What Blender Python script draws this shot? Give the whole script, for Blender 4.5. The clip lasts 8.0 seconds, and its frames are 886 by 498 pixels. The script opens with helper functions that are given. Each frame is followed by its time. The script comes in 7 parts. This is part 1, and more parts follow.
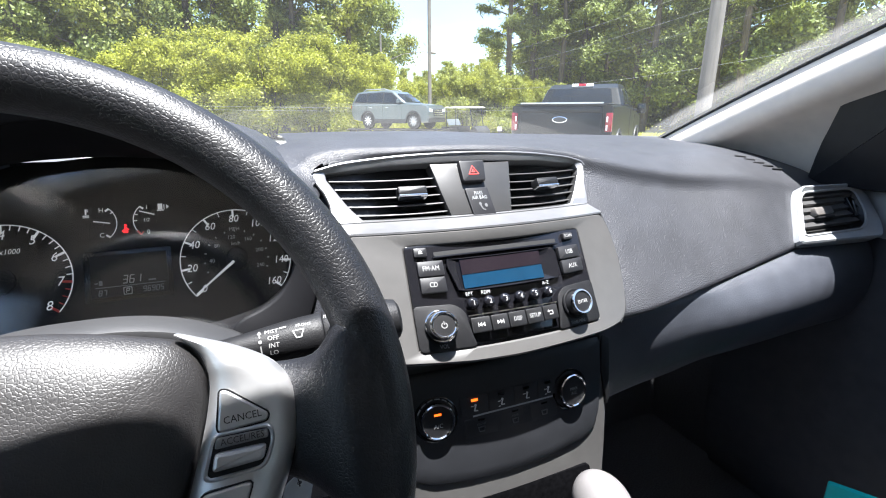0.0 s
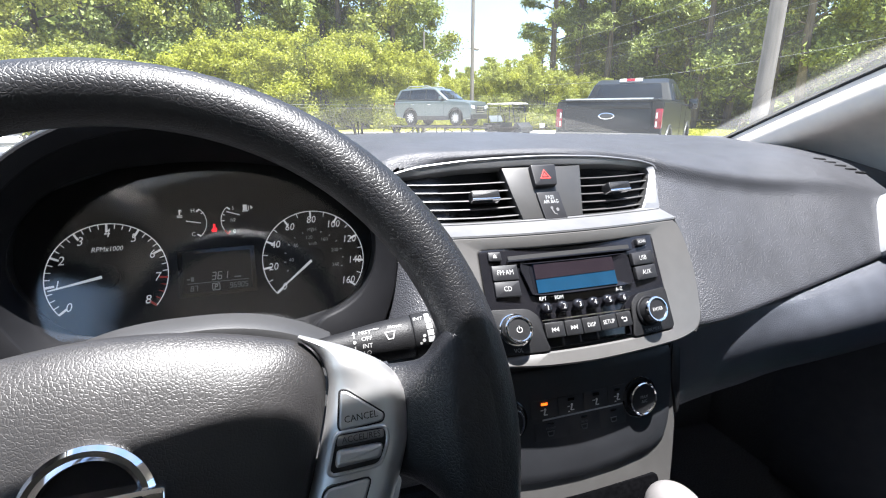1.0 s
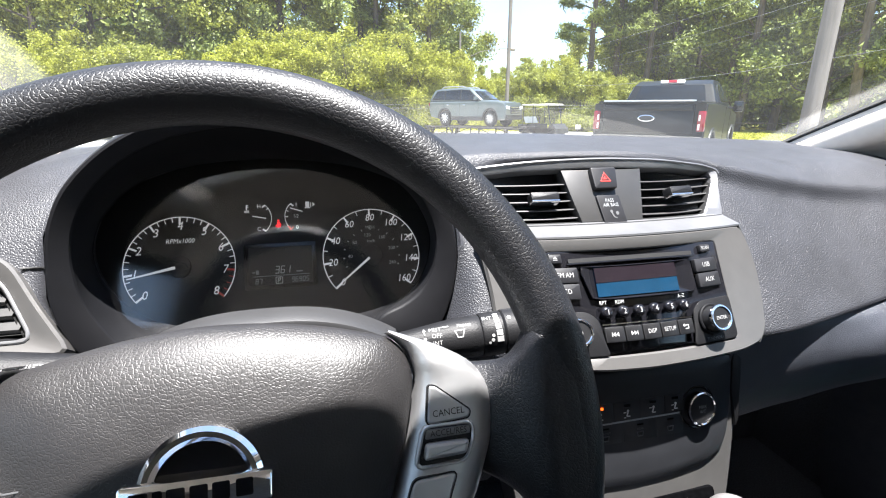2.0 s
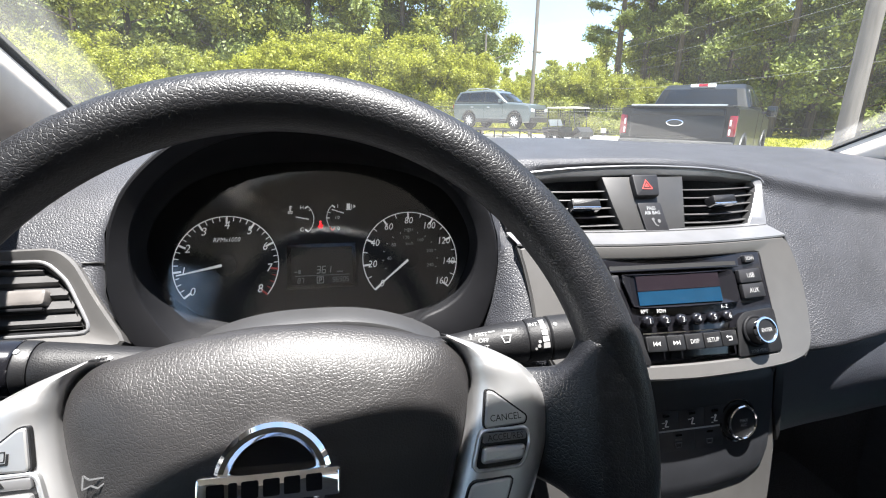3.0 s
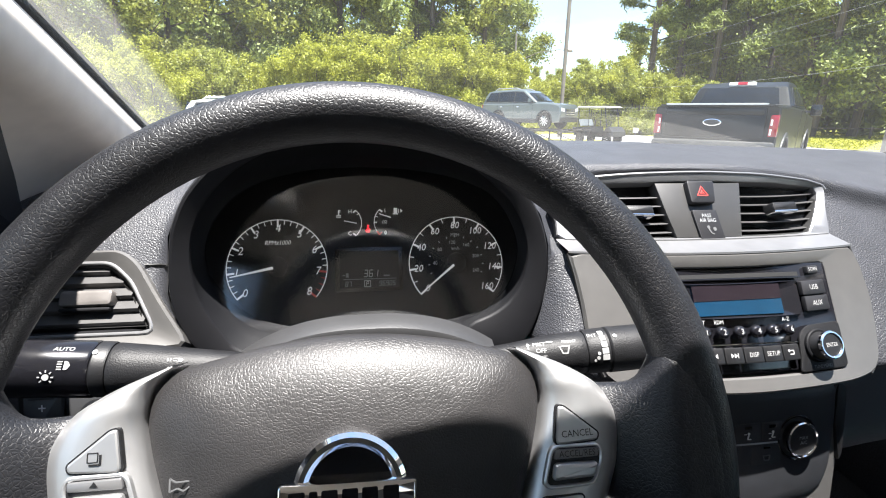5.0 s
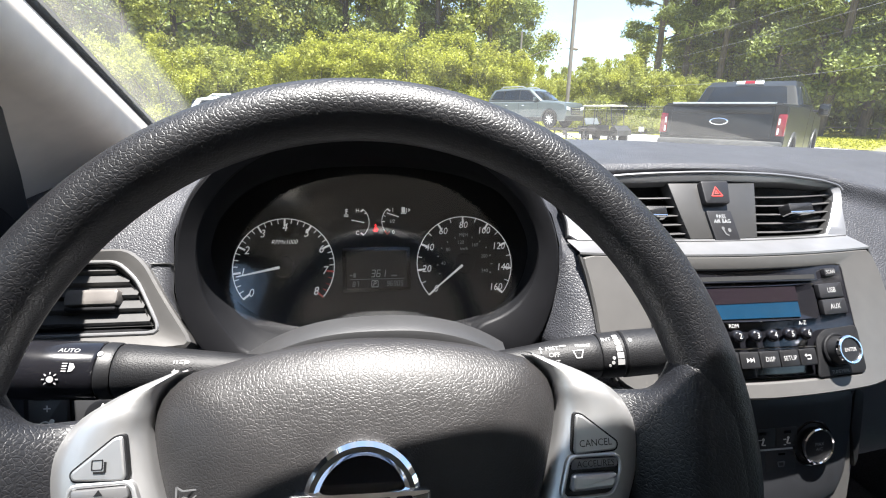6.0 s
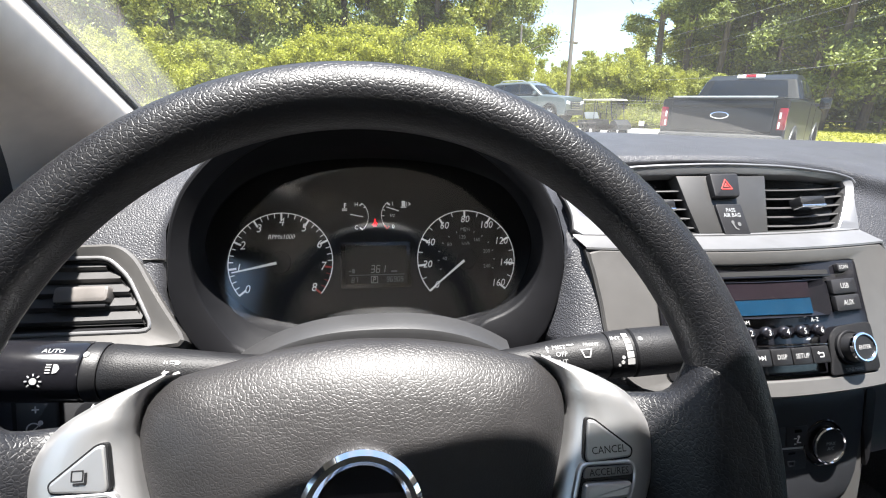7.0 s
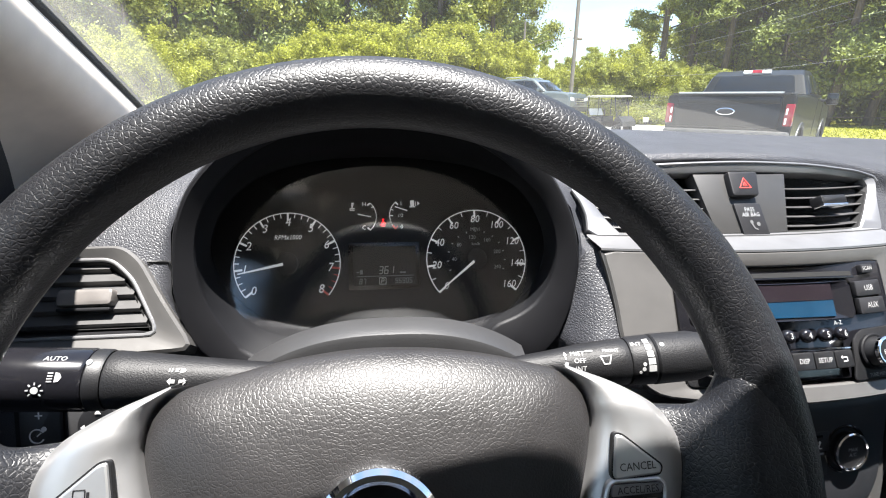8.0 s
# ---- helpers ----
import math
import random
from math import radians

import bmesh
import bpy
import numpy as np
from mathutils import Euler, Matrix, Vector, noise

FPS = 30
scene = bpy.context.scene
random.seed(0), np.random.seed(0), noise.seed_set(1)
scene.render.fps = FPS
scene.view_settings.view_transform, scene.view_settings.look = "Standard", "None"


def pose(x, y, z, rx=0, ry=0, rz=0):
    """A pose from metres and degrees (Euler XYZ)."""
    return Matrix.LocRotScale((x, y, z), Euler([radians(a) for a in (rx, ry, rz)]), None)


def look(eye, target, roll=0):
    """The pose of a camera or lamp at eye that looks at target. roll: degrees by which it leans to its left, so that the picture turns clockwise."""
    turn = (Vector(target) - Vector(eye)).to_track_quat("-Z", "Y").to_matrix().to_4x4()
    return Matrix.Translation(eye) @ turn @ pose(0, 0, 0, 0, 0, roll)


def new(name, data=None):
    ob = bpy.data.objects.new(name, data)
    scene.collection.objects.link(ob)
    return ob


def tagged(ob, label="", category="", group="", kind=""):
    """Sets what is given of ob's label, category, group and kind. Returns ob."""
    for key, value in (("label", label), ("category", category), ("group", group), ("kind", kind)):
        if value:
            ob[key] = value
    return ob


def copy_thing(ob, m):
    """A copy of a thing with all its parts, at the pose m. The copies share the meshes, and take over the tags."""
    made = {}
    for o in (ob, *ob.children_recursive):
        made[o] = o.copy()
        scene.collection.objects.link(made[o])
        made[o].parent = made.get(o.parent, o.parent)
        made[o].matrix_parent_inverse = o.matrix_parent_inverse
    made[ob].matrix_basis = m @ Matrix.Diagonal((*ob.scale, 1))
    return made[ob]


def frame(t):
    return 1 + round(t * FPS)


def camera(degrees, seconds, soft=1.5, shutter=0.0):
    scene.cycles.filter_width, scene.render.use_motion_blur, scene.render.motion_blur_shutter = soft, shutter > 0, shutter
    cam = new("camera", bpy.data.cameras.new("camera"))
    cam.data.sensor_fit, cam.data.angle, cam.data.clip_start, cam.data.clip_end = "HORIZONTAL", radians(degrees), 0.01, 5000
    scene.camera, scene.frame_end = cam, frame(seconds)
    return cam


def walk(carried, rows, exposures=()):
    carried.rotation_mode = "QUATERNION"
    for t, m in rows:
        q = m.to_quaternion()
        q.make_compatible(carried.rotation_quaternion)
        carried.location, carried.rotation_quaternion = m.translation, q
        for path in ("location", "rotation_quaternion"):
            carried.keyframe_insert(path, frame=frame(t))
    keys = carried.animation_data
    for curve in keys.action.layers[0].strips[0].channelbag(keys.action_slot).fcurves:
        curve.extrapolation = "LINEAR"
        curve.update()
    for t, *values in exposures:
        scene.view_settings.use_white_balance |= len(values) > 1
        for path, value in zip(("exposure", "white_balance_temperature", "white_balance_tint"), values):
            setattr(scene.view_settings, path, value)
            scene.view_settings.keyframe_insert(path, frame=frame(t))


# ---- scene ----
cam = camera(86.4, 8.0, soft=1.1)
PATH = [
    (0, (0.119, -0.065, 1.168), (0.851, 1.713, 0.619), 0.1),
    (0.5, (0.102, -0.061, 1.174), (0.753, 1.746, 0.62), -0.0),
    (1, (0.086, -0.057, 1.176), (0.662, 1.774, 0.614), -0.2),
    (1.5, (0.071, -0.054, 1.176), (0.58, 1.796, 0.612), -0.0),
    (3, (0.038, -0.052, 1.18), (0.406, 1.834, 0.625), 0.9),
    (3.5, (0.032, -0.051, 1.181), (0.366, 1.84, 0.624), 1.1),
    (4, (0.027, -0.052, 1.183), (0.329, 1.844, 0.624), 0.9),
    (4.5, (0.022, -0.048, 1.184), (0.297, 1.852, 0.625), 0.7),
    (5, (0.017, -0.046, 1.185), (0.273, 1.858, 0.628), 0.7),
    (6.5, (0.013, -0.032, 1.184), (0.25, 1.869, 0.612), 0.9),
    (7, (0.013, -0.025, 1.181), (0.253, 1.873, 0.596), 0.8),
    (7.5, (0.012, -0.017, 1.18), (0.248, 1.877, 0.584), 0.7),
    (8, (0.008, -0.013, 1.181), (0.233, 1.883, 0.585), 0.6),
]
walk(cam, [(t, look(eye, target, roll)) for t, eye, target, roll in PATH],
     exposures=[(0.0, 2.48, 6050, 11), (1.5, 2.53, 6150, 12), (3.0, 2.42, 6300, 11), (8.0, 2.37, 6350, 11)])

# ---- world, sun, exposure ----
SUN_EL, SUN_AZ = 83.0, 172.0      # degrees above the horizon; degrees to the right of straight ahead
sky_world = bpy.data.worlds.new("sky")
scene.world = sky_world
sky_world.use_nodes = True
wn = sky_world.node_tree.nodes
sky = wn.new("ShaderNodeTexSky")
sky.sky_type = 'NISHITA'
sky.sun_disc = False
sky.sun_elevation = radians(SUN_EL)
sky.sun_rotation = radians(SUN_AZ)
sky.dust_density = 0.2
wl = sky_world.node_tree.links
sky_at = wn.new("ShaderNodeTexCoord")
sky_map = wn.new("ShaderNodeMapping")
sky_map.inputs["Scale"].default_value = (1.0, 1.0, 3.0)
puffs = wn.new("ShaderNodeTexNoise")
puffs.inputs["Scale"].default_value = 5.0
puffs.inputs["Detail"].default_value = 7
thick = wn.new("ShaderNodeMapRange")
thick.inputs["From Min"].default_value = 0.40
thick.inputs["From Max"].default_value = 0.72
thick.inputs["To Max"].default_value = 0.85
haze = wn.new("ShaderNodeMix")
haze.data_type = 'RGBA'
haze.inputs["B"].default_value = (2.3, 2.38, 2.55, 1)
wl.new(sky_at.outputs["Generated"], sky_map.inputs["Vector"])
wl.new(sky_map.outputs[0], puffs.inputs["Vector"])
wl.new(puffs.outputs["Fac"], thick.inputs["Value"])
wl.new(thick.outputs[0], haze.inputs["Factor"])
wl.new(sky.outputs[0], haze.inputs["A"])
wl.new(haze.outputs["Result"], wn["Background"].inputs[0])
wn["Background"].inputs[1].default_value = 0.084
sun = new("sun", bpy.data.lights.new("sun", 'SUN'))
sun.data.energy = 5.0
sun.data.angle = radians(0.6)
sun.data.color = (1.0, 0.955, 0.885)
sd = Vector((math.sin(radians(SUN_AZ)) * math.cos(radians(SUN_EL)), math.cos(radians(SUN_AZ)) * math.cos(radians(SUN_EL)), math.sin(radians(SUN_EL))))
sun.matrix_world = look(sd * 60, (0, 0, 0))

# ---- materials ----
def material(name, colour, rough=0.5, metal=0.0, var=0.0, var_scale=20.0, bump=0.0, bump_scale=400.0, bump_kind="noise",
             coat=0.0, emit=0.0, spec=0.5, stain=0.0, rvar=0.0, island=0.0, stretch=(1, 1, 1), translucent=0.0, bump2=0.0, bump2_scale=40.0, crease=0.16):
    m = bpy.data.materials.new(name)
    m.use_nodes = True
    nt = m.node_tree
    n, l = nt.nodes, nt.links
    b = n["Principled BSDF"]
    b.inputs["Roughness"].default_value = rough
    b.inputs["Metallic"].default_value = metal
    b.inputs["Specular IOR Level"].default_value = spec
    b.inputs["Coat Weight"].default_value = coat
    b.inputs["Coat Roughness"].default_value = 0.05
    b.inputs["Base Color"].default_value = (*colour, 1)
    tc = n.new("ShaderNodeTexCoord")
    mp = n.new("ShaderNodeMapping")
    mp.inputs["Scale"].default_value = stretch
    l.new(tc.outputs["Object"], mp.inputs["Vector"])
    if var or stain or island:
        mix = n.new("ShaderNodeMix")
        mix.data_type = 'RGBA'
        mix.blend_type = 'MULTIPLY'
        mix.inputs["Factor"].default_value = 1.0
        mix.inputs["A"].default_value = (*colour, 1)
        t = n.new("ShaderNodeTexNoise")
        t.inputs["Scale"].default_value = var_scale
        t.inputs["Detail"].default_value = 6
        l.new(mp.outputs[0], t.inputs["Vector"])
        r = n.new("ShaderNodeMapRange")
        r.inputs["From Min"].default_value = 0.3
        r.inputs["From Max"].default_value = 0.7
        r.inputs["To Min"].default_value = 1 - var
        r.inputs["To Max"].default_value = 1 + var
        l.new(t.outputs["Fac"], r.inputs["Value"])
        out = r.outputs[0]
        if stain:
            t2 = n.new("ShaderNodeTexNoise")
            t2.inputs["Scale"].default_value = var_scale / 7
            t2.inputs["Detail"].default_value = 3
            l.new(mp.outputs[0], t2.inputs["Vector"])
            r2 = n.new("ShaderNodeMapRange")
            r2.inputs["From Min"].default_value = 0.35
            r2.inputs["From Max"].default_value = 0.65
            r2.inputs["To Min"].default_value = 1 - stain
            r2.inputs["To Max"].default_value = 1 + stain
            l.new(t2.outputs["Fac"], r2.inputs["Value"])
            mu = n.new("ShaderNodeMath")
            mu.operation = 'MULTIPLY'
            l.new(out, mu.inputs[0])
            l.new(r2.outputs[0], mu.inputs[1])
            out = mu.outputs[0]
        if island:
            g = n.new("ShaderNodeNewGeometry")
            r3 = n.new("ShaderNodeMapRange")
            r3.inputs["To Min"].default_value = 1 - island
            r3.inputs["To Max"].default_value = 1 + island
            l.new(g.outputs["Random Per Island"], r3.inputs["Value"])
            mu = n.new("ShaderNodeMath")
            mu.operation = 'MULTIPLY'
            l.new(out, mu.inputs[0])
            l.new(r3.outputs[0], mu.inputs[1])
            out = mu.outputs[0]
        l.new(out, mix.inputs["B"])
        l.new(mix.outputs["Result"], b.inputs["Base Color"])
    if rvar:
        t = n.new("ShaderNodeTexNoise")
        t.inputs["Scale"].default_value = var_scale * 2.3
        t.inputs["Detail"].default_value = 5
        l.new(mp.outputs[0], t.inputs["Vector"])
        r = n.new("ShaderNodeMapRange")
        r.inputs["To Min"].default_value = max(0.02, rough - rvar)
        r.inputs["To Max"].default_value = min(1, rough + rvar)
        l.new(t.outputs["Fac"], r.inputs["Value"])
        l.new(r.outputs[0], b.inputs["Roughness"])
    last = None
    for strength, size, kind in ((bump2, bump2_scale, "noise"), (bump, bump_scale, bump_kind)):
        if not strength:
            continue
        if kind == "leather":
            t = n.new("ShaderNodeTexVoronoi")
            t.feature = 'DISTANCE_TO_EDGE'
            t.inputs["Scale"].default_value = size
            t.inputs["Randomness"].default_value = 1.0
            w = n.new("ShaderNodeTexNoise")
            w.inputs["Scale"].default_value = size * 0.6
            l.new(mp.outputs[0], w.inputs["Vector"])
            wm = n.new("ShaderNodeMix")
            wm.data_type = 'RGBA'
            wm.blend_type = 'LINEAR_LIGHT'
            wm.inputs["Factor"].default_value = 0.5 / size
            l.new(mp.outputs[0], wm.inputs["A"])
            l.new(w.outputs["Color"], wm.inputs["B"])
            l.new(wm.outputs["Result"], t.inputs["Vector"])
            r = n.new("ShaderNodeMapRange")
            r.interpolation_type = 'SMOOTHSTEP'
            r.inputs["From Max"].default_value = crease
            l.new(t.outputs["Distance"], r.inputs["Value"])
            height = r.outputs[0]
        else:
            t = n.new("ShaderNodeTexNoise")
            t.inputs["Scale"].default_value = size
            t.inputs["Detail"].default_value = 4
            l.new(mp.outputs[0], t.inputs["Vector"])
            height = t.outputs["Fac"]
        bp = n.new("ShaderNodeBump")
        bp.inputs["Strength"].default_value = strength
        bp.inputs["Distance"].default_value = (0.16 if kind == "leather" else 0.4) / size
        l.new(height, bp.inputs["Height"])
        if last:
            l.new(last.outputs[0], bp.inputs["Normal"])
        last = bp
    if last:
        l.new(last.outputs[0], b.inputs["Normal"])
    if emit:
        b.inputs["Emission Color"].default_value = (*colour, 1)
        b.inputs["Emission Strength"].default_value = emit
    if translucent:
        tr = n.new("ShaderNodeBsdfTranslucent")
        mx = n.new("ShaderNodeMixShader")
        mx.inputs[0].default_value = translucent
        src = b.inputs["Base Color"].links
        if src:
            l.new(src[0].from_socket, tr.inputs["Color"])
        else:
            tr.inputs["Color"].default_value = (*colour, 1)
        l.new(b.outputs[0], mx.inputs[1])
        l.new(tr.outputs[0], mx.inputs[2])
        l.new(mx.outputs[0], n["Material Output"].inputs["Surface"])
    return m


def pane_material(name, tint, gloss_rough=0.0, dust=0.0, ior=1.45, strength=1.0, scratch=0.0, unwiped=0.0):
    """A thin clear pane: light passes straight through, Fresnel gives the gloss, dust a faint veil."""
    m = bpy.data.materials.new(name)
    m.use_nodes = True
    nt = m.node_tree
    n, l = nt.nodes, nt.links
    n.remove(n["Principled BSDF"])
    tr = n.new("ShaderNodeBsdfTransparent")
    tr.inputs[0].default_value = (*tint, 1)
    gl = n.new("ShaderNodeBsdfGlossy")
    gl.inputs["Roughness"].default_value = gloss_rough
    fr = n.new("ShaderNodeLayerWeight")
    fr.inputs["Blend"].default_value = 0.5
    pw = n.new("ShaderNodeMath")
    pw.operation = 'POWER'
    pw.inputs[1].default_value = 5.0
    l.new(fr.outputs["Facing"], pw.inputs[0])
    f0 = ((ior - 1) / (ior + 1)) ** 2 * 1.8
    mu = n.new("ShaderNodeMapRange")
    mu.inputs["To Min"].default_value = f0 * strength
    mu.inputs["To Max"].default_value = strength
    l.new(pw.outputs[0], mu.inputs["Value"])
    mx = n.new("ShaderNodeMixShader")
    l.new(mu.outputs[0], mx.inputs[0])
    base = tr.outputs[0]
    if dust:
        df = n.new("ShaderNodeBsdfTranslucent")
        df.inputs[0].default_value = (0.8, 0.8, 0.78, 1)
        dm = n.new("ShaderNodeMixShader")
        tc = n.new("ShaderNodeTexCoord")
        no = n.new("ShaderNodeTexNoise")
        no.inputs["Scale"].default_value = 9
        no.inputs["Detail"].default_value = 8
        l.new(tc.outputs["Object"], no.inputs["Vector"])
        r = n.new("ShaderNodeMapRange")
        r.inputs["From Min"].default_value = 0.3
        r.inputs["From Max"].default_value = 0.7
        r.inputs["To Min"].default_value = dust * 0.6
        r.inputs["To Max"].default_value = dust * 1.4
        l.new(no.outputs["Fac"], r.inputs["Value"])
        veil = r.outputs[0]
        if unwiped:
            # dust left beside the pillars, where the wipers do not reach
            sep = n.new("ShaderNodeSeparateXYZ")
            l.new(tc.outputs["Object"], sep.inputs[0])

            def calc(op, a, b):
                q = n.new("ShaderNodeMath")
                q.operation = op
                for k, w in enumerate((a, b)):
                    if isinstance(w, float):
                        q.inputs[k].default_value = w
                    else:
                        l.new(w, q.inputs[k])
                return q.outputs[0]
            side = calc('ABSOLUTE', calc('SUBTRACT', sep.outputs[0], 0.3435), 0.0)
            half = calc('ADD', calc('MULTIPLY', sep.outputs[1], 0.138), 0.558)
            gap = calc('SUBTRACT', half, side)
            rag = calc('ADD', gap, calc('MULTIPLY', no.outputs["Fac"], 0.012))
            e = n.new("ShaderNodeMapRange")
            e.interpolation_type = 'SMOOTHSTEP'
            e.inputs["From Min"].default_value = 0.076
            e.inputs["From Max"].default_value = 0.060
            e.inputs["To Max"].default_value = unwiped
            l.new(rag, e.inputs["Value"])
            veil = calc('ADD', veil, e.outputs[0])
        l.new(veil, dm.inputs[0])
        l.new(tr.outputs[0], dm.inputs[1])
        l.new(df.outputs[0], dm.inputs[2])
        base = dm.outputs[0]
    if scratch:
        tc = n.new("ShaderNodeTexCoord")
        mp = n.new("ShaderNodeMapping")
        mp.inputs["Scale"].default_value = (700, 4, 4)
        no = n.new("ShaderNodeTexNoise")
        no.inputs["Detail"].default_value = 4
        l.new(tc.outputs["Object"], mp.inputs["Vector"])
        l.new(mp.outputs[0], no.inputs["Vector"])
        bp = n.new("ShaderNodeBump")
        bp.inputs["Strength"].default_value = scratch
        bp.inputs["Distance"].default_value = 0.001
        l.new(no.outputs["Fac"], bp.inputs["Height"])
        l.new(bp.outputs[0], gl.inputs["Normal"])
    l.new(base, mx.inputs[1])
    l.new(gl.outputs[0], mx.inputs[2])
    l.new(mx.outputs[0], n["Material Output"].inputs["Surface"])
    return m


M = {}
M["pad"] = material("grained_dash_vinyl", (0.029, 0.030, 0.035), 0.50, var=0.18, var_scale=30, bump=0.62, bump_scale=400, bump_kind="leather", stain=0.1, rvar=0.06, crease=0.26)
M["lower"] = material("fine_grain_black_plastic", (0.052, 0.056, 0.068), 0.38, var=0.15, var_scale=40, bump=0.6, bump_scale=620, bump_kind="leather")
M["leather"] = material("wheel_leather", (0.0085, 0.0087, 0.0105), 0.43, var=0.2, var_scale=60, bump=0.38, bump_scale=520, bump_kind="leather", rvar=0.08, bump2=0.06, bump2_scale=1800, crease=0.20)
M["airbag"] = material("airbag_cover_vinyl", (0.020, 0.0189, 0.0192), 0.44, var=0.15, var_scale=40, bump=0.32, bump_scale=640, bump_kind="leather", rvar=0.06, bump2=0.05, bump2_scale=2000, crease=0.20)
M["black"] = material("black_plastic", (0.009, 0.009, 0.010), 0.45, var=0.2, var_scale=80, bump=0.5, bump_scale=1500, spec=0.4)
M["stalk"] = material("black_stalk_plastic", (0.009, 0.009, 0.010), 0.50, var=0.2, var_scale=80, bump=0.7, bump_scale=1100, spec=0.3)
M["slat"] = material("vent_slat_plastic", (0.050, 0.049, 0.049), 0.45, var=0.15, var_scale=60, bump=0.15, bump_scale=1500)
M["slider"] = material("taupe_slider_plastic", (0.115, 0.106, 0.10), 0.36, var=0.15, var_scale=60, bump=0.1, bump_scale=1500)
M["graphite"] = material("graphite_switch_trim", (0.060, 0.059, 0.058), 0.38, metal=0.4, var=0.05, var_scale=60, bump=0.05, bump_scale=2500)
M["keys"] = material("radio_key_plastic", (0.016, 0.016, 0.018), 0.45, var=0.1, var_scale=60, spec=0.35)
M["climate"] = material("climate_panel_plastic", (0.018, 0.019, 0.022), 0.5, var=0.15, var_scale=40, bump=0.2, bump_scale=1200, spec=0.4)
M["gloss"] = material("gloss_black_plastic", (0.008, 0.008, 0.010), 0.14, var=0.1, var_scale=50, rvar=0.05)
M["bezel"] = material("cluster_bezel_plastic", (0.007, 0.0072, 0.0085), 0.6, var=0.12, var_scale=40, bump=0.2, bump_scale=1200, spec=0.15)
M["band"] = material("charcoal_bezel_band", (0.0065, 0.0065, 0.0078), 0.5, var=0.12, var_scale=40, bump=0.4, bump_scale=1300, spec=0.3)
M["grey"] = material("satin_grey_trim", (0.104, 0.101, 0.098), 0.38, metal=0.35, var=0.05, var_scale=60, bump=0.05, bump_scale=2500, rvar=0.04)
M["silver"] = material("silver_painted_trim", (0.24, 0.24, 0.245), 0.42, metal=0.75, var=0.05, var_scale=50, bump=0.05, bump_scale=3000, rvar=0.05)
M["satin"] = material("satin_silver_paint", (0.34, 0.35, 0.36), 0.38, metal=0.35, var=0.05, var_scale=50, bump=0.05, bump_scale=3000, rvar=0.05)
M["spoke"] = material("silver_spoke_paint", (0.60, 0.60, 0.605), 0.45, metal=0.92, var=0.04, var_scale=50, bump=0.04, bump_scale=3000, rvar=0.05)
M["column"] = material("column_cover_plastic", (0.030, 0.030, 0.031), 0.42, var=0.1, var_scale=40, bump=0.3, bump_scale=900)
M["chrome"] = material("chrome", (0.85, 0.86, 0.88), 0.06, metal=1.0, var=0.03, var_scale=50, rvar=0.03)
M["dial"] = material("cluster_dial_face", (0.006, 0.006, 0.0065), 0.6, var=0.15, var_scale=30)
M["lcd"] = material("lcd_panel", (0.012, 0.013, 0.012), 0.3, var=0.15, var_scale=60)
M["screen"] = material("radio_display", (0.006, 0.028, 0.058), 0.12, var=0.1, var_scale=60)
M["screendark"] = material("dark_display_half", (0.012, 0.009, 0.012), 0.10, var=0.1, var_scale=60)
M["pocket"] = material("pocket_shade_black", (0.003, 0.003, 0.0035), 1.0, spec=0.0, var=0.3, var_scale=200)
M["legend"] = material("pale_grey_legend", (0.34, 0.34, 0.34), 0.6)
M["white"] = material("white_print", (0.62, 0.62, 0.61), 0.6)
# faint glow added to dial print and pointers to brighten them under the hood
M["dialwhite"] = material("glow_white_dial_print", (0.86, 0.86, 0.85), 0.6, emit=0.075)
M["dialgrey"] = material("glow_grey_dial_print", (0.45, 0.45, 0.45), 0.6, emit=0.030)
M["greyprint"] = material("grey_print", (0.30, 0.31, 0.32), 0.6)
M["dimprint"] = material("dim_grey_print", (0.09, 0.092, 0.095), 0.6)
M["red"] = material("red_print", (0.65, 0.05, 0.04), 0.5)
M["lampred"] = material("lit_red_symbol", (1.0, 0.012, 0.02), 0.5, emit=0.35)
M["amber"] = material("lit_amber_lamp", (1.0, 0.13, 0.008), 0.5, emit=0.55)
M["pillar"] = material("light_pillar_trim", (0.74, 0.665, 0.585), 0.75, var=0.05, var_scale=40, bump=0.3, bump_scale=1400)
M["seal"] = material("black_rubber_seal", (0.012, 0.012, 0.012), 0.6, var=0.2, var_scale=60)
M["carpet"] = material("dark_carpet", (0.095, 0.098, 0.11), 0.95, var=0.4, var_scale=300, bump=0.6, bump_scale=700)
M["roofcloth"] = material("light_headliner", (0.74, 0.66, 0.57), 0.9, var=0.05, var_scale=60, bump=0.1, bump_scale=900)
M["knob"] = material("light_grey_shift_knob", (0.160, 0.153, 0.152), 0.4, var=0.05, var_scale=60)
M["paper"] = material("white_paper_tag", (0.75, 0.75, 0.73), 0.8, var=0.05, var_scale=80)
M["rearcloth"] = material("grey_rear_cloth", (0.16, 0.148, 0.135), 0.95, var=0.2, var_scale=60, bump=0.3, bump_scale=900)
M["seatcloth"] = material("dark_seat_cloth", (0.13, 0.120, 0.112), 0.95, var=0.25, var_scale=80, bump=0.4, bump_scale=900)
M["cyan"] = material("cyan_folder", (0.03, 0.80, 0.80), 0.5, var=0.05, var_scale=40)
M["glass"] = pane_material("window_glass", (0.96, 0.98, 0.96), 0.0, 0.010, 1.5)
M["screenglass"] = pane_material("windscreen_glass", (0.85, 0.885, 0.865), 0.0, 0.008, 1.5, 0.6, unwiped=0.060)
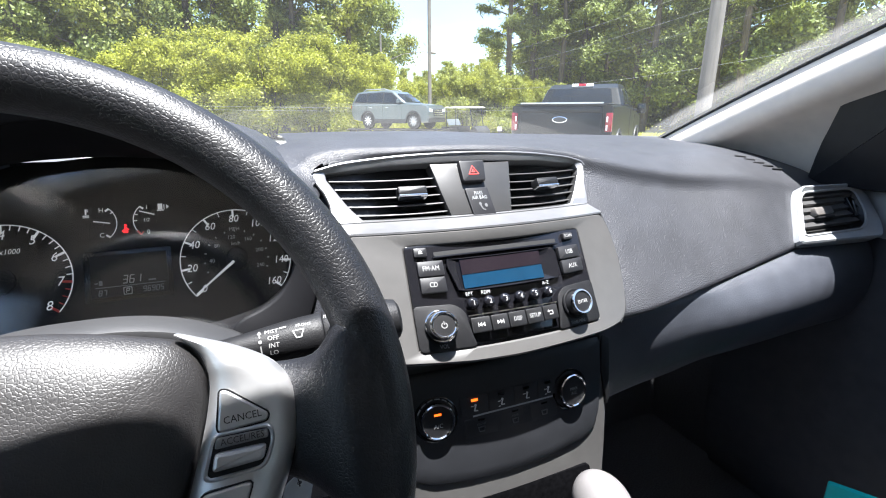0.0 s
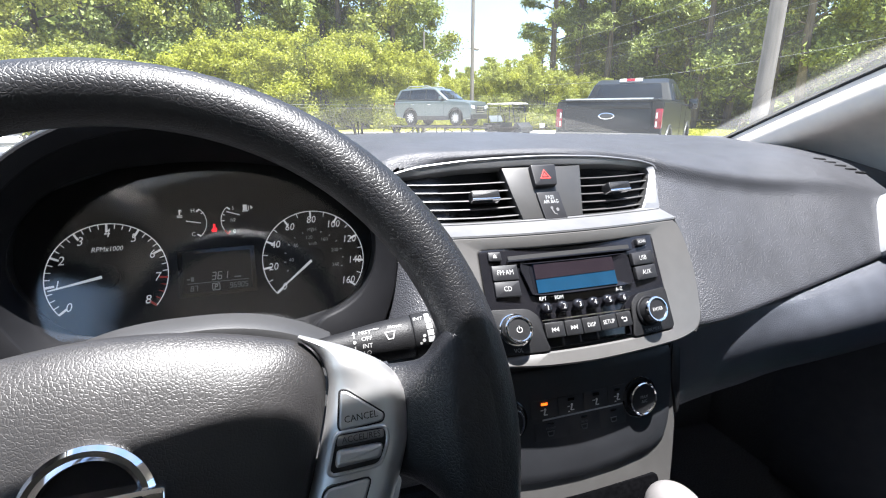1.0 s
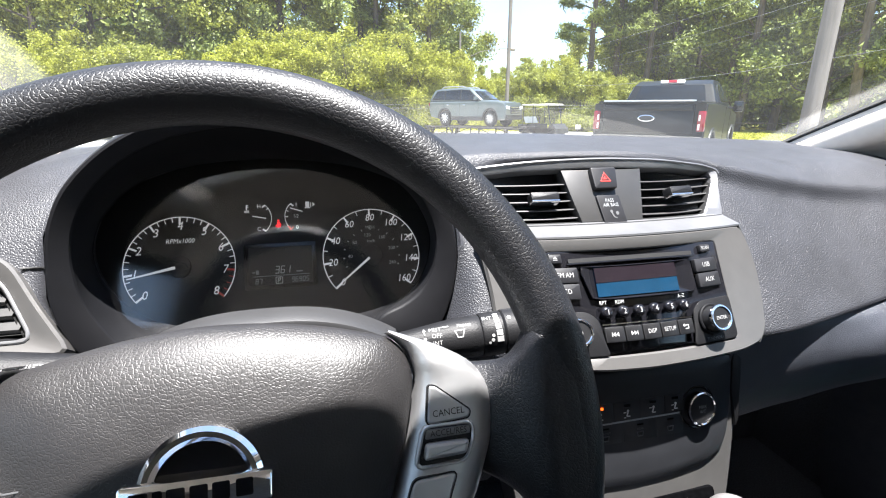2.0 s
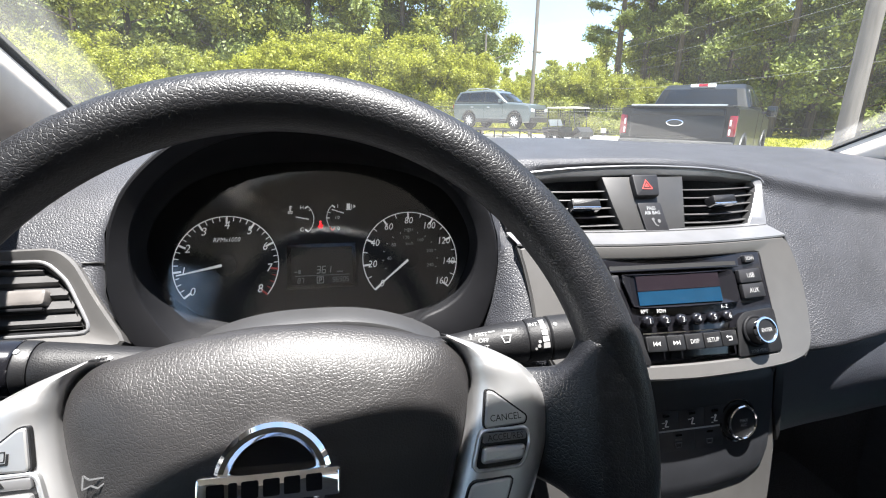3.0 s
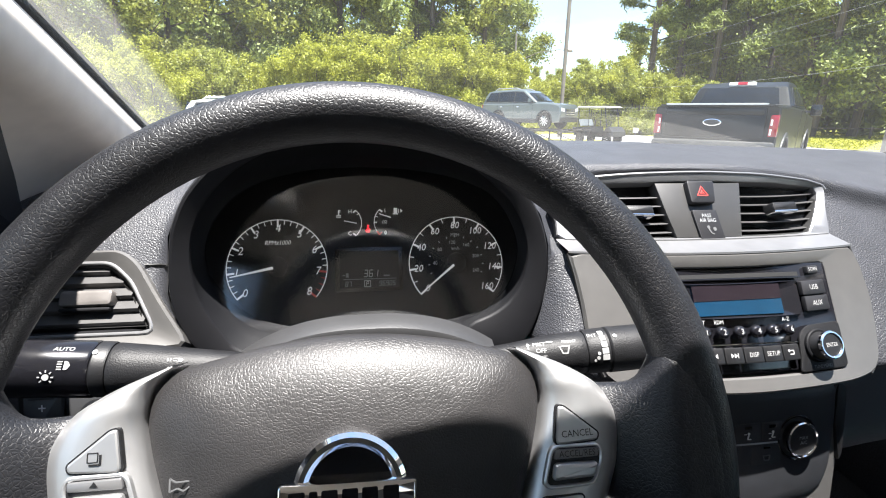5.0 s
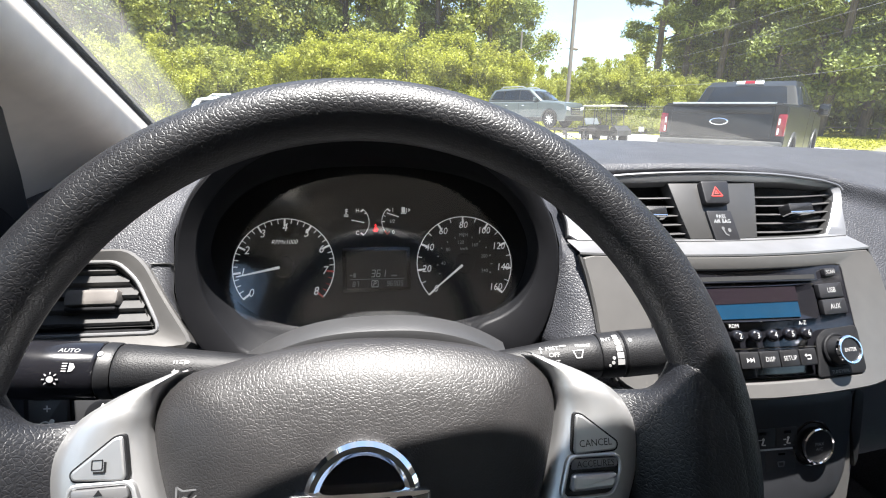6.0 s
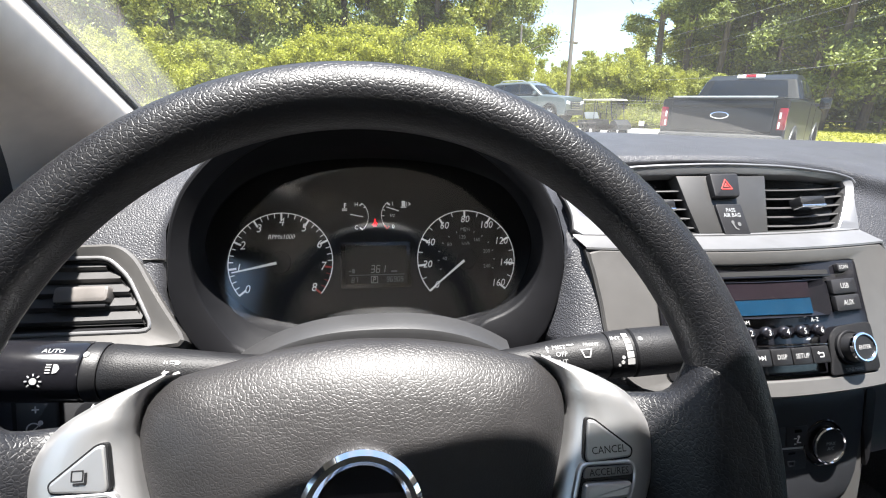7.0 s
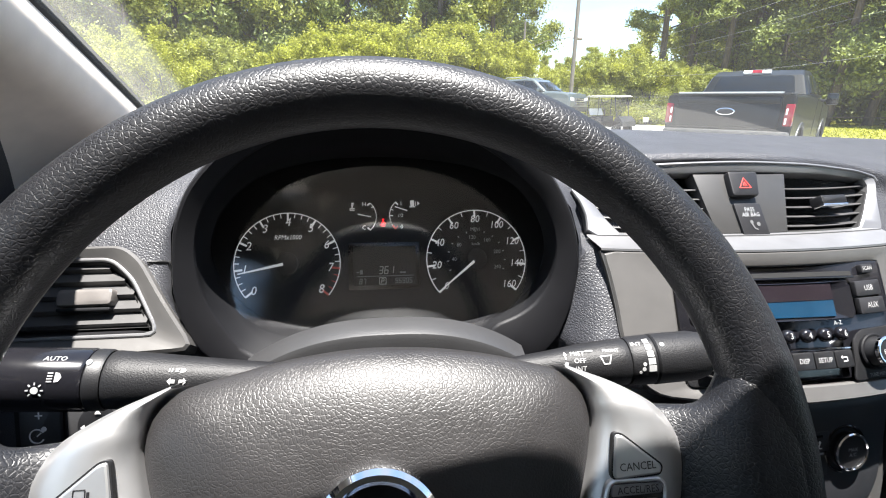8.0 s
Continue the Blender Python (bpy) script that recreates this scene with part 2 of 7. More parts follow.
M["lens"] = pane_material("cluster_lens", (0.96, 0.96, 0.96), 0.06, 0.0, 1.72, 1.0, scratch=0.03)

# ---- small builders ----
def finish(me, sharp=35):
    for p in me.polygons:
        p.use_smooth = True
    me.set_sharp_from_angle(angle=radians(sharp))
    return me


def part(name, bm, mat, parent=None, label="", sharp=35, recalc=True):
    if recalc:
        bmesh.ops.recalc_face_normals(bm, faces=bm.faces)
    me = bpy.data.meshes.new(name)
    bm.to_mesh(me)
    bm.free()
    finish(me, sharp)
    me.materials.append(mat)
    ob = new(name, me)
    if parent:
        ob.parent = parent
        ob.matrix_parent_inverse = parent.matrix_world.inverted()
    if label:
        tagged(ob, label)
    return ob


def thing(name, label, category, at=(0, 0, 0), group="", kind=""):
    ob = new(name)
    ob.empty_display_size = 0.05
    ob.location = at
    bpy.context.view_layer.update()
    return tagged(ob, label, category, group, kind)


def surf(xc, y0, z0, slope, k=0.0):
    """A leaning, bowed panel: u across, v up (as height), d proud of it towards the driver."""
    def at(u, v, d=0.0):
        n = Vector((2 * k * u, -1, slope)).normalized()
        return Vector((xc + u, y0 + slope * v + k * u * u, z0 + v)) + n * d
    return at


def plane(origin, ax, ay):
    o, a, b = Vector(origin), Vector(ax).normalized(), Vector(ay).normalized()
    c = a.cross(b)
    return lambda u, v, d=0.0: o + a * u + b * v + c * d


def mm(pts):
    return [(x / 1000, y / 1000) for x, y in pts]


def area(poly):
    return sum(a[0] * b[1] - b[0] * a[1] for a, b in zip(poly, poly[1:] + poly[:1])) / 2


def inset(poly, w):
    """The outline moved inwards by w."""
    if area(poly) < 0:
        poly = poly[::-1]
    out, n = [], len(poly)
    for i in range(n):
        a, b, c = Vector(poly[i - 1]), Vector(poly[i]), Vector(poly[(i + 1) % n])
        e, f = (b - a).normalized(), (c - b).normalized()
        p, q = Vector((-e.y, e.x)), Vector((-f.y, f.x))
        h = p + q
        h = h / max(0.35, h.dot(p)) if h.length > 1e-6 else p
        out.append(tuple(b + h * w))
    return out


def rounded(poly, r, n=4):
    """The outline with its corners rounded."""
    if area(poly) < 0:
        poly = poly[::-1]
    out, m = [], len(poly)
    for i in range(m):
        a, b, c = Vector(poly[i - 1]), Vector(poly[i]), Vector(poly[(i + 1) % m])
        s = min(r, (a - b).length * 0.45, (c - b).length * 0.45)
        p, q = b + (a - b).normalized() * s, b + (c - b).normalized() * s
        for j in range(n + 1):
            t = j / n
            out.append(tuple(p * (1 - t) ** 2 + b * 2 * t * (1 - t) + q * t * t))
    return out


def rect(u0, v0, u1, v1, r=0.0, n=3):
    p = [(u0, v0), (u1, v0), (u1, v1), (u0, v1)]
    return rounded(p, r, n) if r else p


def disc(u, v, r, n=32):
    return [(u + r * math.cos(2 * math.pi * i / n), v + r * math.sin(2 * math.pi * i / n)) for i in range(n)]


def polar(poly, c, n=96):
    """The outline seen from c at n even angles."""
    out = []
    for i in range(n):
        d = Vector((math.cos(2 * math.pi * i / n), math.sin(2 * math.pi * i / n)))
        best = 0
        for a, b in zip(poly, poly[1:] + poly[:1]):
            e = Vector(b) - Vector(a)
            den = d.x * e.y - d.y * e.x
            if abs(den) < 1e-12:
                continue
            w = Vector(a) - Vector(c)
            t = (w.x * e.y - w.y * e.x) / den
            s = (w.x * d.y - w.y * d.x) / den
            if -1e-6 <= s <= 1 + 1e-6 and t > best:
                best = t
        out.append((c[0] + d.x * best, c[1] + d.y * best))
    return out


def stitch(bm, rows, close_u=True, cap0=False, cap1=False):
    """Faces between rows of points."""
    vs = [[bm.verts.new(p) for p in row] for row in rows]
    for a, b in zip(vs, vs[1:]):
        n = len(a)
        for i in range(n if close_u else n - 1):
            j = (i + 1) % n
            bm.faces.new((a[i], a[j], b[j], b[i]))
    if cap0:
        bm.faces.new(vs[0])
    if cap1:
        bm.faces.new(vs[-1])
    return bm


def prism(poly, at, d0, d1, bev=0.0, bm=None):
    """A solid with the outline poly between the depths d0 and d1, its front edge rounded by bev."""
    bm = bm or bmesh.new()
    if area(poly) < 0:
        poly = poly[::-1]
    rows = [[at(u, v, d0) for u, v in poly]]
    if bev:
        rows.append([at(u, v, d1 - bev) for u, v in poly])
        rows.append([at(u, v, d1 - bev * 0.3) for u, v in inset(poly, bev * 0.3)])
        rows.append([at(u, v, d1) for u, v in inset(poly, bev)])
    else:
        rows.append([at(u, v, d1) for u, v in poly])
    return stitch(bm, rows, True, True, True)


def ring(outer, inner, at, c, d0, d1, din=None, bev=0.001, n=96, bm=None):
    """A frame between two outlines, solid from d0 to d1 (din at its inner edge)."""
    bm = bm or bmesh.new()
    din = d1 if din is None else din
    o, i = polar(outer, c, n), polar(inner, c, n)
    rows = [[at(u, v, d0) for u, v in o], [at(u, v, d1 - bev) for u, v in o], [at(u, v, d1) for u, v in inset(o, bev)],
            [at(u, v, din) for u, v in inset(i, -bev)], [at(u, v, din - bev) for u, v in i], [at(u, v, d0) for u, v in i]]
    rows.append(rows[0])
    return stitch(bm, rows)


def lathe(profile, at, u, v, n=40, bm=None, flat=1.0):
    """Turned about the panel's normal at (u, v): rows of (radius, depth)."""
    bm = bm or bmesh.new()
    rows = [[at(u + r * math.cos(2 * math.pi * i / n), v + r * flat * math.sin(2 * math.pi * i / n), d) for i in range(n)] for r, d in profile]
    return stitch(bm, rows, True, True, True)


def turned(profile, a, b, n=28, bm=None):
    """Turned about the line from a to b: rows of (share of the way, radius)."""
    bm = bm or bmesh.new()
    a, b = Vector(a), Vector(b)
    w = (b - a).normalized()
    p = w.orthogonal().normalized()
    q = w.cross(p)
    rows = [[a + (b - a) * s + (p * math.cos(2 * math.pi * i / n) + q * math.sin(2 * math.pi * i / n)) * r for i in range(n)] for s, r in profile]
    return stitch(bm, rows, True, True, True)


def tube(pts, r, n=8, bm=None, taper=None):
    bm = bm or bmesh.new()
    pts = [Vector(p) for p in pts]
    rows = []
    for i, p in enumerate(pts):
        w = (pts[min(i + 1, len(pts) - 1)] - pts[max(i - 1, 0)]).normalized()
        e = w.cross(Vector((0.12, 0.31, 0.94))).normalized()
        f = w.cross(e)
        rr = r * (taper[i] if taper else 1)
        rows.append([p + (e * math.cos(2 * math.pi * j / n) + f * math.sin(2 * math.pi * j / n)) * rr for j in range(n)])
    return stitch(bm, rows, True, True, True)


def box(x0, y0, z0, x1, y1, z1, bev=0.0, bm=None, m=None):
    """A box with chamfered edges."""
    bm = bm or bmesh.new()
    t = bmesh.new()
    bmesh.ops.create_cube(t, size=1, matrix=Matrix.Translation(((x0 + x1) / 2, (y0 + y1) / 2, (z0 + z1) / 2)) @ Matrix.Diagonal((x1 - x0, y1 - y0, z1 - z0, 1)))
    if bev:
        bmesh.ops.bevel(t, geom=t.edges[:], offset=bev, segments=2, affect='EDGES', profile=0.5)
    if m:
        bmesh.ops.transform(t, matrix=m, verts=t.verts)
    me = bpy.data.meshes.new("tmp")
    t.to_mesh(me)
    t.free()
    bm.from_mesh(me)
    bpy.data.meshes.remove(me)
    return bm


def smooth_rows(keys, n):
    """Catmull-Rom through rows of numbers keyed by their first entry, at n even places."""
    keys = [np.array(k, float) for k in keys]
    out = []
    x0, x1 = keys[0][0], keys[-1][0]
    for i in range(n):
        x = x0 + (x1 - x0) * i / (n - 1)
        j = max(k for k in range(len(keys) - 1) if keys[k][0] <= x + 1e-9)
        a, b = keys[j], keys[j + 1]
        p, q = keys[max(j - 1, 0)], keys[min(j + 2, len(keys) - 1)]
        h = b[0] - a[0]
        t = (x - a[0]) / h
        ma = (b - p) / max(b[0] - p[0], 1e-9) * h
        mb = (q - a) / max(q[0] - a[0], 1e-9) * h
        out.append((2 * t ** 3 - 3 * t ** 2 + 1) * a + (t ** 3 - 2 * t ** 2 + t) * ma + (-2 * t ** 3 + 3 * t ** 2) * b + (t ** 3 - t ** 2) * mb)
    return out


def fillet(pts, n=5, tight=0.35):
    """A softened polyline: each bend becomes a short curve."""
    pts = [Vector(p) for p in pts]
    out = [pts[0]]
    for a, b, c in zip(pts, pts[1:], pts[2:]):
        s = min((a - b).length, (c - b).length) * tight
        p, q = b + (a - b).normalized() * s, b + (c - b).normalized() * s
        out += [p * (1 - t) ** 2 + b * 2 * t * (1 - t) + q * t * t for t in (j / n for j in range(n + 1))]
    return out + [pts[-1]]


def lettering(text, size, at, u, v, mat, parent, d=0.0003, spin=0.0, name="lettering", sx=1.0, shear=0.0, offset=0.0):
    """Words laid on a panel, centred at (u, v)."""
    cu = bpy.data.curves.new("letters", 'FONT')
    cu.body = text
    cu.size = size
    cu.align_x, cu.align_y = 'CENTER', 'CENTER'
    cu.resolution_u = 2
    cu.shear = shear
    cu.offset = offset
    tmp = bpy.data.objects.new("letters", cu)
    scene.collection.objects.link(tmp)
    dg = bpy.context.evaluated_depsgraph_get()
    me = bpy.data.meshes.new_from_object(tmp.evaluated_get(dg))
    bpy.data.objects.remove(tmp)
    bpy.data.curves.remove(cu)
    ca, sa = math.cos(radians(spin)), math.sin(radians(spin))
    for w in me.vertices:
        x, y = w.co.x * sx, w.co.y
        w.co = at(u + x * ca - y * sa, v + x * sa + y * ca, d)
    me.materials.clear()
    me.materials.append(mat)
    me.name = name
    ob = new(name, me)
    ob.parent = parent
    ob.matrix_parent_inverse = parent.matrix_world.inverted()
    return ob


def mark(polys, at, mat, parent, d=0.0004, name="symbol"):
    """Printed flat shapes on a panel, a hair thick."""
    bm = bmesh.new()
    for p in polys:
        prism(p, at, d - 0.0003, d, 0, bm)
    return part(name, bm, mat, parent)


def bar(u0, v0, u1, v1, w):
    """The outline of a stroke from one point to another."""
    a, b = Vector((u0, v0)), Vector((u1, v1))
    n = Vector((-(b - a).y, (b - a).x)).normalized() * w / 2
    return [tuple(a + n), tuple(a - n), tuple(b - n), tuple(b + n)]


def arc(u, v, r, w, a0, a1, n=40, flat=1.0):
    pts = [(u + (r - w / 2) * math.cos(radians(a0 + (a1 - a0) * i / n)), v + flat * (r - w / 2) * math.sin(radians(a0 + (a1 - a0) * i / n))) for i in range(n + 1)]
    return pts + [(u + (r + w / 2) * math.cos(radians(a1 + (a0 - a1) * i / n)), v + flat * (r + w / 2) * math.sin(radians(a1 + (a0 - a1) * i / n))) for i in range(n + 1)]


# ---- panels of the car ----
XC = 0.3435                                          # the car's middle
LOW = surf(XC, 0.281, 0.95, 0.576, 0.72)             # radio panel
UPP = surf(XC, 0.376, 1.067, 0.66, 0.6)              # vents above it
low = lambda u, v, d=0.0: LOW(u, v + 0.05, d)        # v counted from a height of 1 m
upp = lambda u, v, d=0.0: UPP(u, v - 0.067, d)
ac = surf(XC, 0.312, 0.90, 0.25, 0.3)
dial = surf(0.0, 0.443, 0.995, 0.47)
vent_l = surf(0.0, 0.347, 0.992, 0.75)
vent_r = lambda u, v, d=0.0: Vector((2 * XC - vent_l(u, v, d).x, vent_l(u, v, d).y, vent_l(u, v, d).z))
WHEEL_TILT = radians(25.6)
wheel = plane((0.0017, 0.1307, 1.0344), (1, 0, 0), (0, math.sin(WHEEL_TILT), math.cos(WHEEL_TILT)))


def slope_at(x, keys):
    return float(np.interp(x, [k[0] for k in keys], [k[1] for k in keys]))

# ---- the car's shell ----
def dash_section(k):
    """far edge, top, near top, crease, three of the face, seam, tucked edge"""
    return fillet([Vector((k[0], k[1 + 2 * i], k[2 + 2 * i])) for i in range(9)], 4, 0.4)


dashboard = thing("dashboard", "black grained vinyl dashboard with sunlit dusty top", "dashboard", (XC, 0.6, 0.9))
keys = [
    (0.140, 0.80, 1.136, 0.60, 1.140, 0.47, 1.128, 0.420, 1.112, 0.406, 1.098, 0.390, 1.075, 0.358, 1.035, 0.322, 0.985, 0.340, 0.960),
    (0.190, 0.80, 1.137, 0.60, 1.142, 0.49, 1.139, 0.428, 1.131, 0.420, 1.120, 0.412, 1.100, 0.352, 1.040, 0.300, 0.960, 0.335, 0.940),
    (0.260, 0.80, 1.138, 0.60, 1.143, 0.49, 1.139, 0.431, 1.1345, 0.425, 1.1275, 0.440, 1.119, 0.395, 1.050, 0.310, 0.950, 0.330, 0.935),
    (0.390, 0.80, 1.138, 0.60, 1.143, 0.49, 1.139, 0.431, 1.1340, 0.425, 1.1270, 0.440, 1.118, 0.395, 1.050, 0.310, 0.950, 0.330, 0.935),
    (0.490, 0.80, 1.136, 0.60, 1.138, 0.49, 1.134, 0.432, 1.1235, 0.430, 1.108, 0.414, 1.088, 0.375, 1.045, 0.305, 0.950, 0.325, 0.935),
    (0.530, 0.80, 1.134, 0.60, 1.135, 0.47, 1.127, 0.424, 1.1145, 0.421, 1.094, 0.394, 1.065, 0.358, 1.025, 0.302, 0.953, 0.325, 0.943),
    (0.670, 0.80, 1.129, 0.60, 1.129, 0.47, 1.112, 0.421, 1.090, 0.417, 1.070, 0.388, 1.042, 0.358, 1.012, 0.318, 0.968, 0.340, 0.958),
    (0.810, 0.80, 1.126, 0.60, 1.124, 0.47, 1.110, 0.412, 1.080, 0.402, 1.062, 0.382, 1.038, 0.362, 1.012, 0.340, 0.981, 0.360, 0.971),
    (0.900, 0.80, 1.123, 0.60, 1.118, 0.48, 1.102, 0.410, 1.064, 0.398, 1.048, 0.388, 1.030, 0.375, 1.012, 0.355, 0.985, 0.375, 0.975),
    (1.050, 0.80, 1.118, 0.60, 1.100, 0.48, 1.072, 0.420, 1.045, 0.405, 1.035, 0.395, 1.025, 0.380, 1.010, 0.362, 0.985, 0.380, 0.975),
]
EDGE_L = ((0.96, -0.148), (0.985, -0.152), (1.008, -0.163), (1.03, -0.168), (1.08, -0.164), (1.118, -0.149), (1.15, -0.118))
EDGE_R = ((0.96, 0.158), (0.98, 0.158), (1.000, 0.165), (1.020, 0.171), (1.04, 0.174), (1.068, 0.173), (1.094, 0.165), (1.12, 0.150), (1.15, 0.118))


def to_edge(rows, x_far, x_edge, table, near=0.52):
    """Bends the pad's inner end along the instrument hood."""
    for r in rows:
        for p in r:
            e = slope_at(p.z, table) if p.y < near else slope_at(1.09, table)
            p.x = x_far + (p.x - x_far) * (e - x_far) / (x_edge - x_far) if (p.x - x_far) * (x_edge - x_far) > 0 else p.x
            if p.y < near and p.z < 1.125:
                w = max(0.0, 1 - abs(p.x - e) / 0.022) ** 2 * min(1.0, (1.125 - p.z) / 0.03)
                p.y += (0.356 + 0.14 * (p.z - 0.98) - p.y) * w
    return rows


VENT_HOLE = inset(mm([(-345, 66), (-214, 68), (-198, 58), (-176, 30), (-146, -4), (-345, -10), (-358, 10), (-360, 50)]), 0.007)


def in_hole(x, v):
    n = 0
    for a, c in zip(VENT_HOLE, VENT_HOLE[1:] + VENT_HOLE[:1]):
        if (a[1] > v) != (c[1] > v) and x < a[0] + (c[0] - a[0]) * (v - a[1]) / (c[1] - a[1]):
            n += 1
    return n % 2 == 1


def sink(rows):
    """Sets the pad back where the corner vents sit."""
    for r in rows:
        for p in r:
            x = p.x if p.x < XC else 2 * XC - p.x
            if p.y < 0.5 and in_hole(x, p.z - 0.992):
                p.y += 0.07
            u, v = p.x - XC, p.z - 1.0
            if p.y < 0.5 and -0.163 < u < -0.08 and 0.058 < v < 0.118:
                p.y = max(p.y, upp(u, v).y + 0.010)
    return rows


def fine(row):
    """The same line with more points on its face."""
    out = [row[0]]
    for n, (a, c) in enumerate(zip(row, row[1:])):
        k = 1 if n < len(row) // 3 else 3
        out += [a.lerp(c, (i + 1) / k) for i in range(k)]
    return out


bm = bmesh.new()
stitch(bm, sink([fine(r) for r in to_edge([dash_section(k) for k in smooth_rows(keys, 150)], 0.26, 0.140, EDGE_R)]), False)
part("upper_pad", bm, M["pad"], dashboard)

left_keys = [
    (-0.400, 0.80, 1.118, 0.60, 1.100, 0.50, 1.075, 0.440, 1.050, 0.415, 1.040, 0.395, 1.025, 0.375, 1.005, 0.352, 0.985, 0.375, 0.970),
    (-0.250, 0.80, 1.124, 0.60, 1.124, 0.50, 1.112, 0.440, 1.090, 0.422, 1.082, 0.404, 1.066, 0.380, 1.032, 0.350, 0.985, 0.372, 0.970),
    (-0.150, 0.80, 1.130, 0.60, 1.138, 0.50, 1.134, 0.446, 1.106, 0.425, 1.090, 0.408, 1.070, 0.384, 1.036, 0.345, 0.985, 0.368, 0.970),
    (-0.128, 0.80, 1.132, 0.60, 1.140, 0.50, 1.138, 0.450, 1.112, 0.430, 1.092, 0.412, 1.072, 0.390, 1.038, 0.350, 0.985, 0.372, 0.970),
]
bm = bmesh.new()
stitch(bm, sink([fine(r) for r in to_edge([dash_section(k) for k in smooth_rows(left_keys, 70)], -0.30, -0.128, EDGE_L)]), False)
part("side_pad", bm, M["pad"], dashboard)

# lower panel with the glovebox below the seam
low_keys = [
    (0.470, 0.330, 0.955, 0.322, 0.945, 0.318, 0.905, 0.322, 0.860, 0.345, 0.800, 0.42, 0.775, 0.62, 0.760),
    (0.560, 0.330, 0.960, 0.318, 0.950, 0.311, 0.912, 0.318, 0.865, 0.350, 0.815, 0.43, 0.790, 0.62, 0.770),
    (0.620, 0.334, 0.966, 0.317, 0.957, 0.305, 0.918, 0.315, 0.870, 0.352, 0.820, 0.43, 0.795, 0.62, 0.772),
    (0.670, 0.339, 0.971, 0.318, 0.962, 0.297, 0.925, 0.308, 0.875, 0.355, 0.828, 0.43, 0.800, 0.62, 0.775),
    (0.740, 0.350, 0.977, 0.324, 0.967, 0.297, 0.930, 0.308, 0.880, 0.356, 0.828, 0.44, 0.800, 0.62, 0.775),
    (0.830, 0.362, 0.983, 0.335, 0.972, 0.306, 0.933, 0.314, 0.882, 0.358, 0.828, 0.44, 0.800, 0.62, 0.775),
    (0.950, 0.375, 0.985, 0.352, 0.972, 0.330, 0.932, 0.334, 0.880, 0.365, 0.825, 0.45, 0.800, 0.62, 0.775),
    (1.050, 0.380, 0.985, 0.360, 0.970, 0.345, 0.930, 0.345, 0.880, 0.372, 0.820, 0.45, 0.800, 0.62, 0.775),
]
bm = bmesh.new()
stitch(bm, [fillet([Vector((k[0], k[1 + 2 * i], k[2 + 2 * i])) for i in range(7)], 4, 0.45) for k in smooth_rows(low_keys, 40)], False)
part("lower_panel", bm, M["lower"], dashboard, "dark fine-grained lower dash panel")

# knee panel below the column
knee_keys = [
    (-0.400, 0.375, 0.985, 0.360, 0.970, 0.345, 0.930, 0.345, 0.850, 0.372, 0.760, 0.45, 0.740, 0.62, 0.735),
    (-0.200, 0.370, 0.985, 0.352, 0.972, 0.335, 0.930, 0.335, 0.850, 0.365, 0.760, 0.45, 0.740, 0.62, 0.735),
    (-0.150, 0.380, 0.952, 0.366, 0.945, 0.345, 0.920, 0.338, 0.850, 0.365, 0.760, 0.45, 0.740, 0.62, 0.735),
    (0.100, 0.380, 0.952, 0.366, 0.945, 0.345, 0.920, 0.340, 0.850, 0.365, 0.760, 0.45, 0.740, 0.62, 0.735),
    (0.215, 0.350, 0.960, 0.345, 0.940, 0.340, 0.900, 0.340, 0.850, 0.365, 0.760, 0.45, 0.740, 0.62, 0.735),
]
bm = bmesh.new()
stitch(bm, [fillet([Vector((k[0], k[1 + 2 * i], k[2 + 2 * i])) for i in range(7)], 4, 0.45) for k in smooth_rows(knee_keys, 30)], False)
part("knee_panel", bm, M["lower"], dashboard, "dark fine-grained knee panel")

# hood over the instruments: front arch, its crown, and the flank running forward to the glass
arch = mm([(-128, 966), (-148, 983), (-160, 1008), (-165, 1031), (-163, 1060), (-160, 1085), (-148, 1114), (-126, 1138), (-105, 1154), (-62, 1175), (0, 1184), (62, 1176), (118, 1153), (146, 1122), (162, 1094), (170, 1068), (171, 1040), (168, 1018), (162, 998), (154, 980), (140, 966)])
arch = [tuple(p) for p in fillet([(x, z) for x, z in arch], 3, 0.45)]
hood_rows = []
for s in (0.0, 0.12, 0.5, 1.0):
    row = []
    for x, z in arch:
        lift = max(0.0, (z - 1.08) / 0.104)
        y = 0.352 + 0.14 * (z - 0.98)
        if s == 0.0:
            row.append(Vector((x, y, z)))
        elif s == 0.12:
            row.append(Vector((x * 1.025, y + 0.012, z + 0.004 * lift)))
        else:
            zz = z if z < 1.08 else z + ((1.115 + 0.03 * (1 - s) + 0.03 * lift * (1 - s) * 2) - z) * s
            row.append(Vector((x * (1.03 + 0.18 * s * (1 - lift * 0.5)), y + (0.80 - y) * (s if z > 1.05 else 0.35 * s), zz)))
    hood_rows.append(row)
bm = bmesh.new()
stitch(bm, hood_rows, False)
part("instrument_hood", bm, M["pad"], dashboard)

# instruments: dial face, funnel, lens
lens_line = mm([(-177, 50), (-170, 78), (-142, 100), (-86, 119), (-5, 127), (72, 122), (137, 102), (168, 72), (175, 42), (165, 6), (142, -16), (112, -28), (60, -38), (0, -41), (-60, -38), (-96, -30), (-124, -20), (-150, -4), (-168, 23)])
cluster = thing("instrument_cluster", "dark instrument cluster with white-ringed dials behind scratched clear plastic", "instrument cluster", (0, 0.47, 1.03))
bm = bmesh.new()
prism(inset(lens_line, -0.006), dial, -0.012, 0.0, 0, bm)
part("dial_face", bm, M["dial"], cluster)
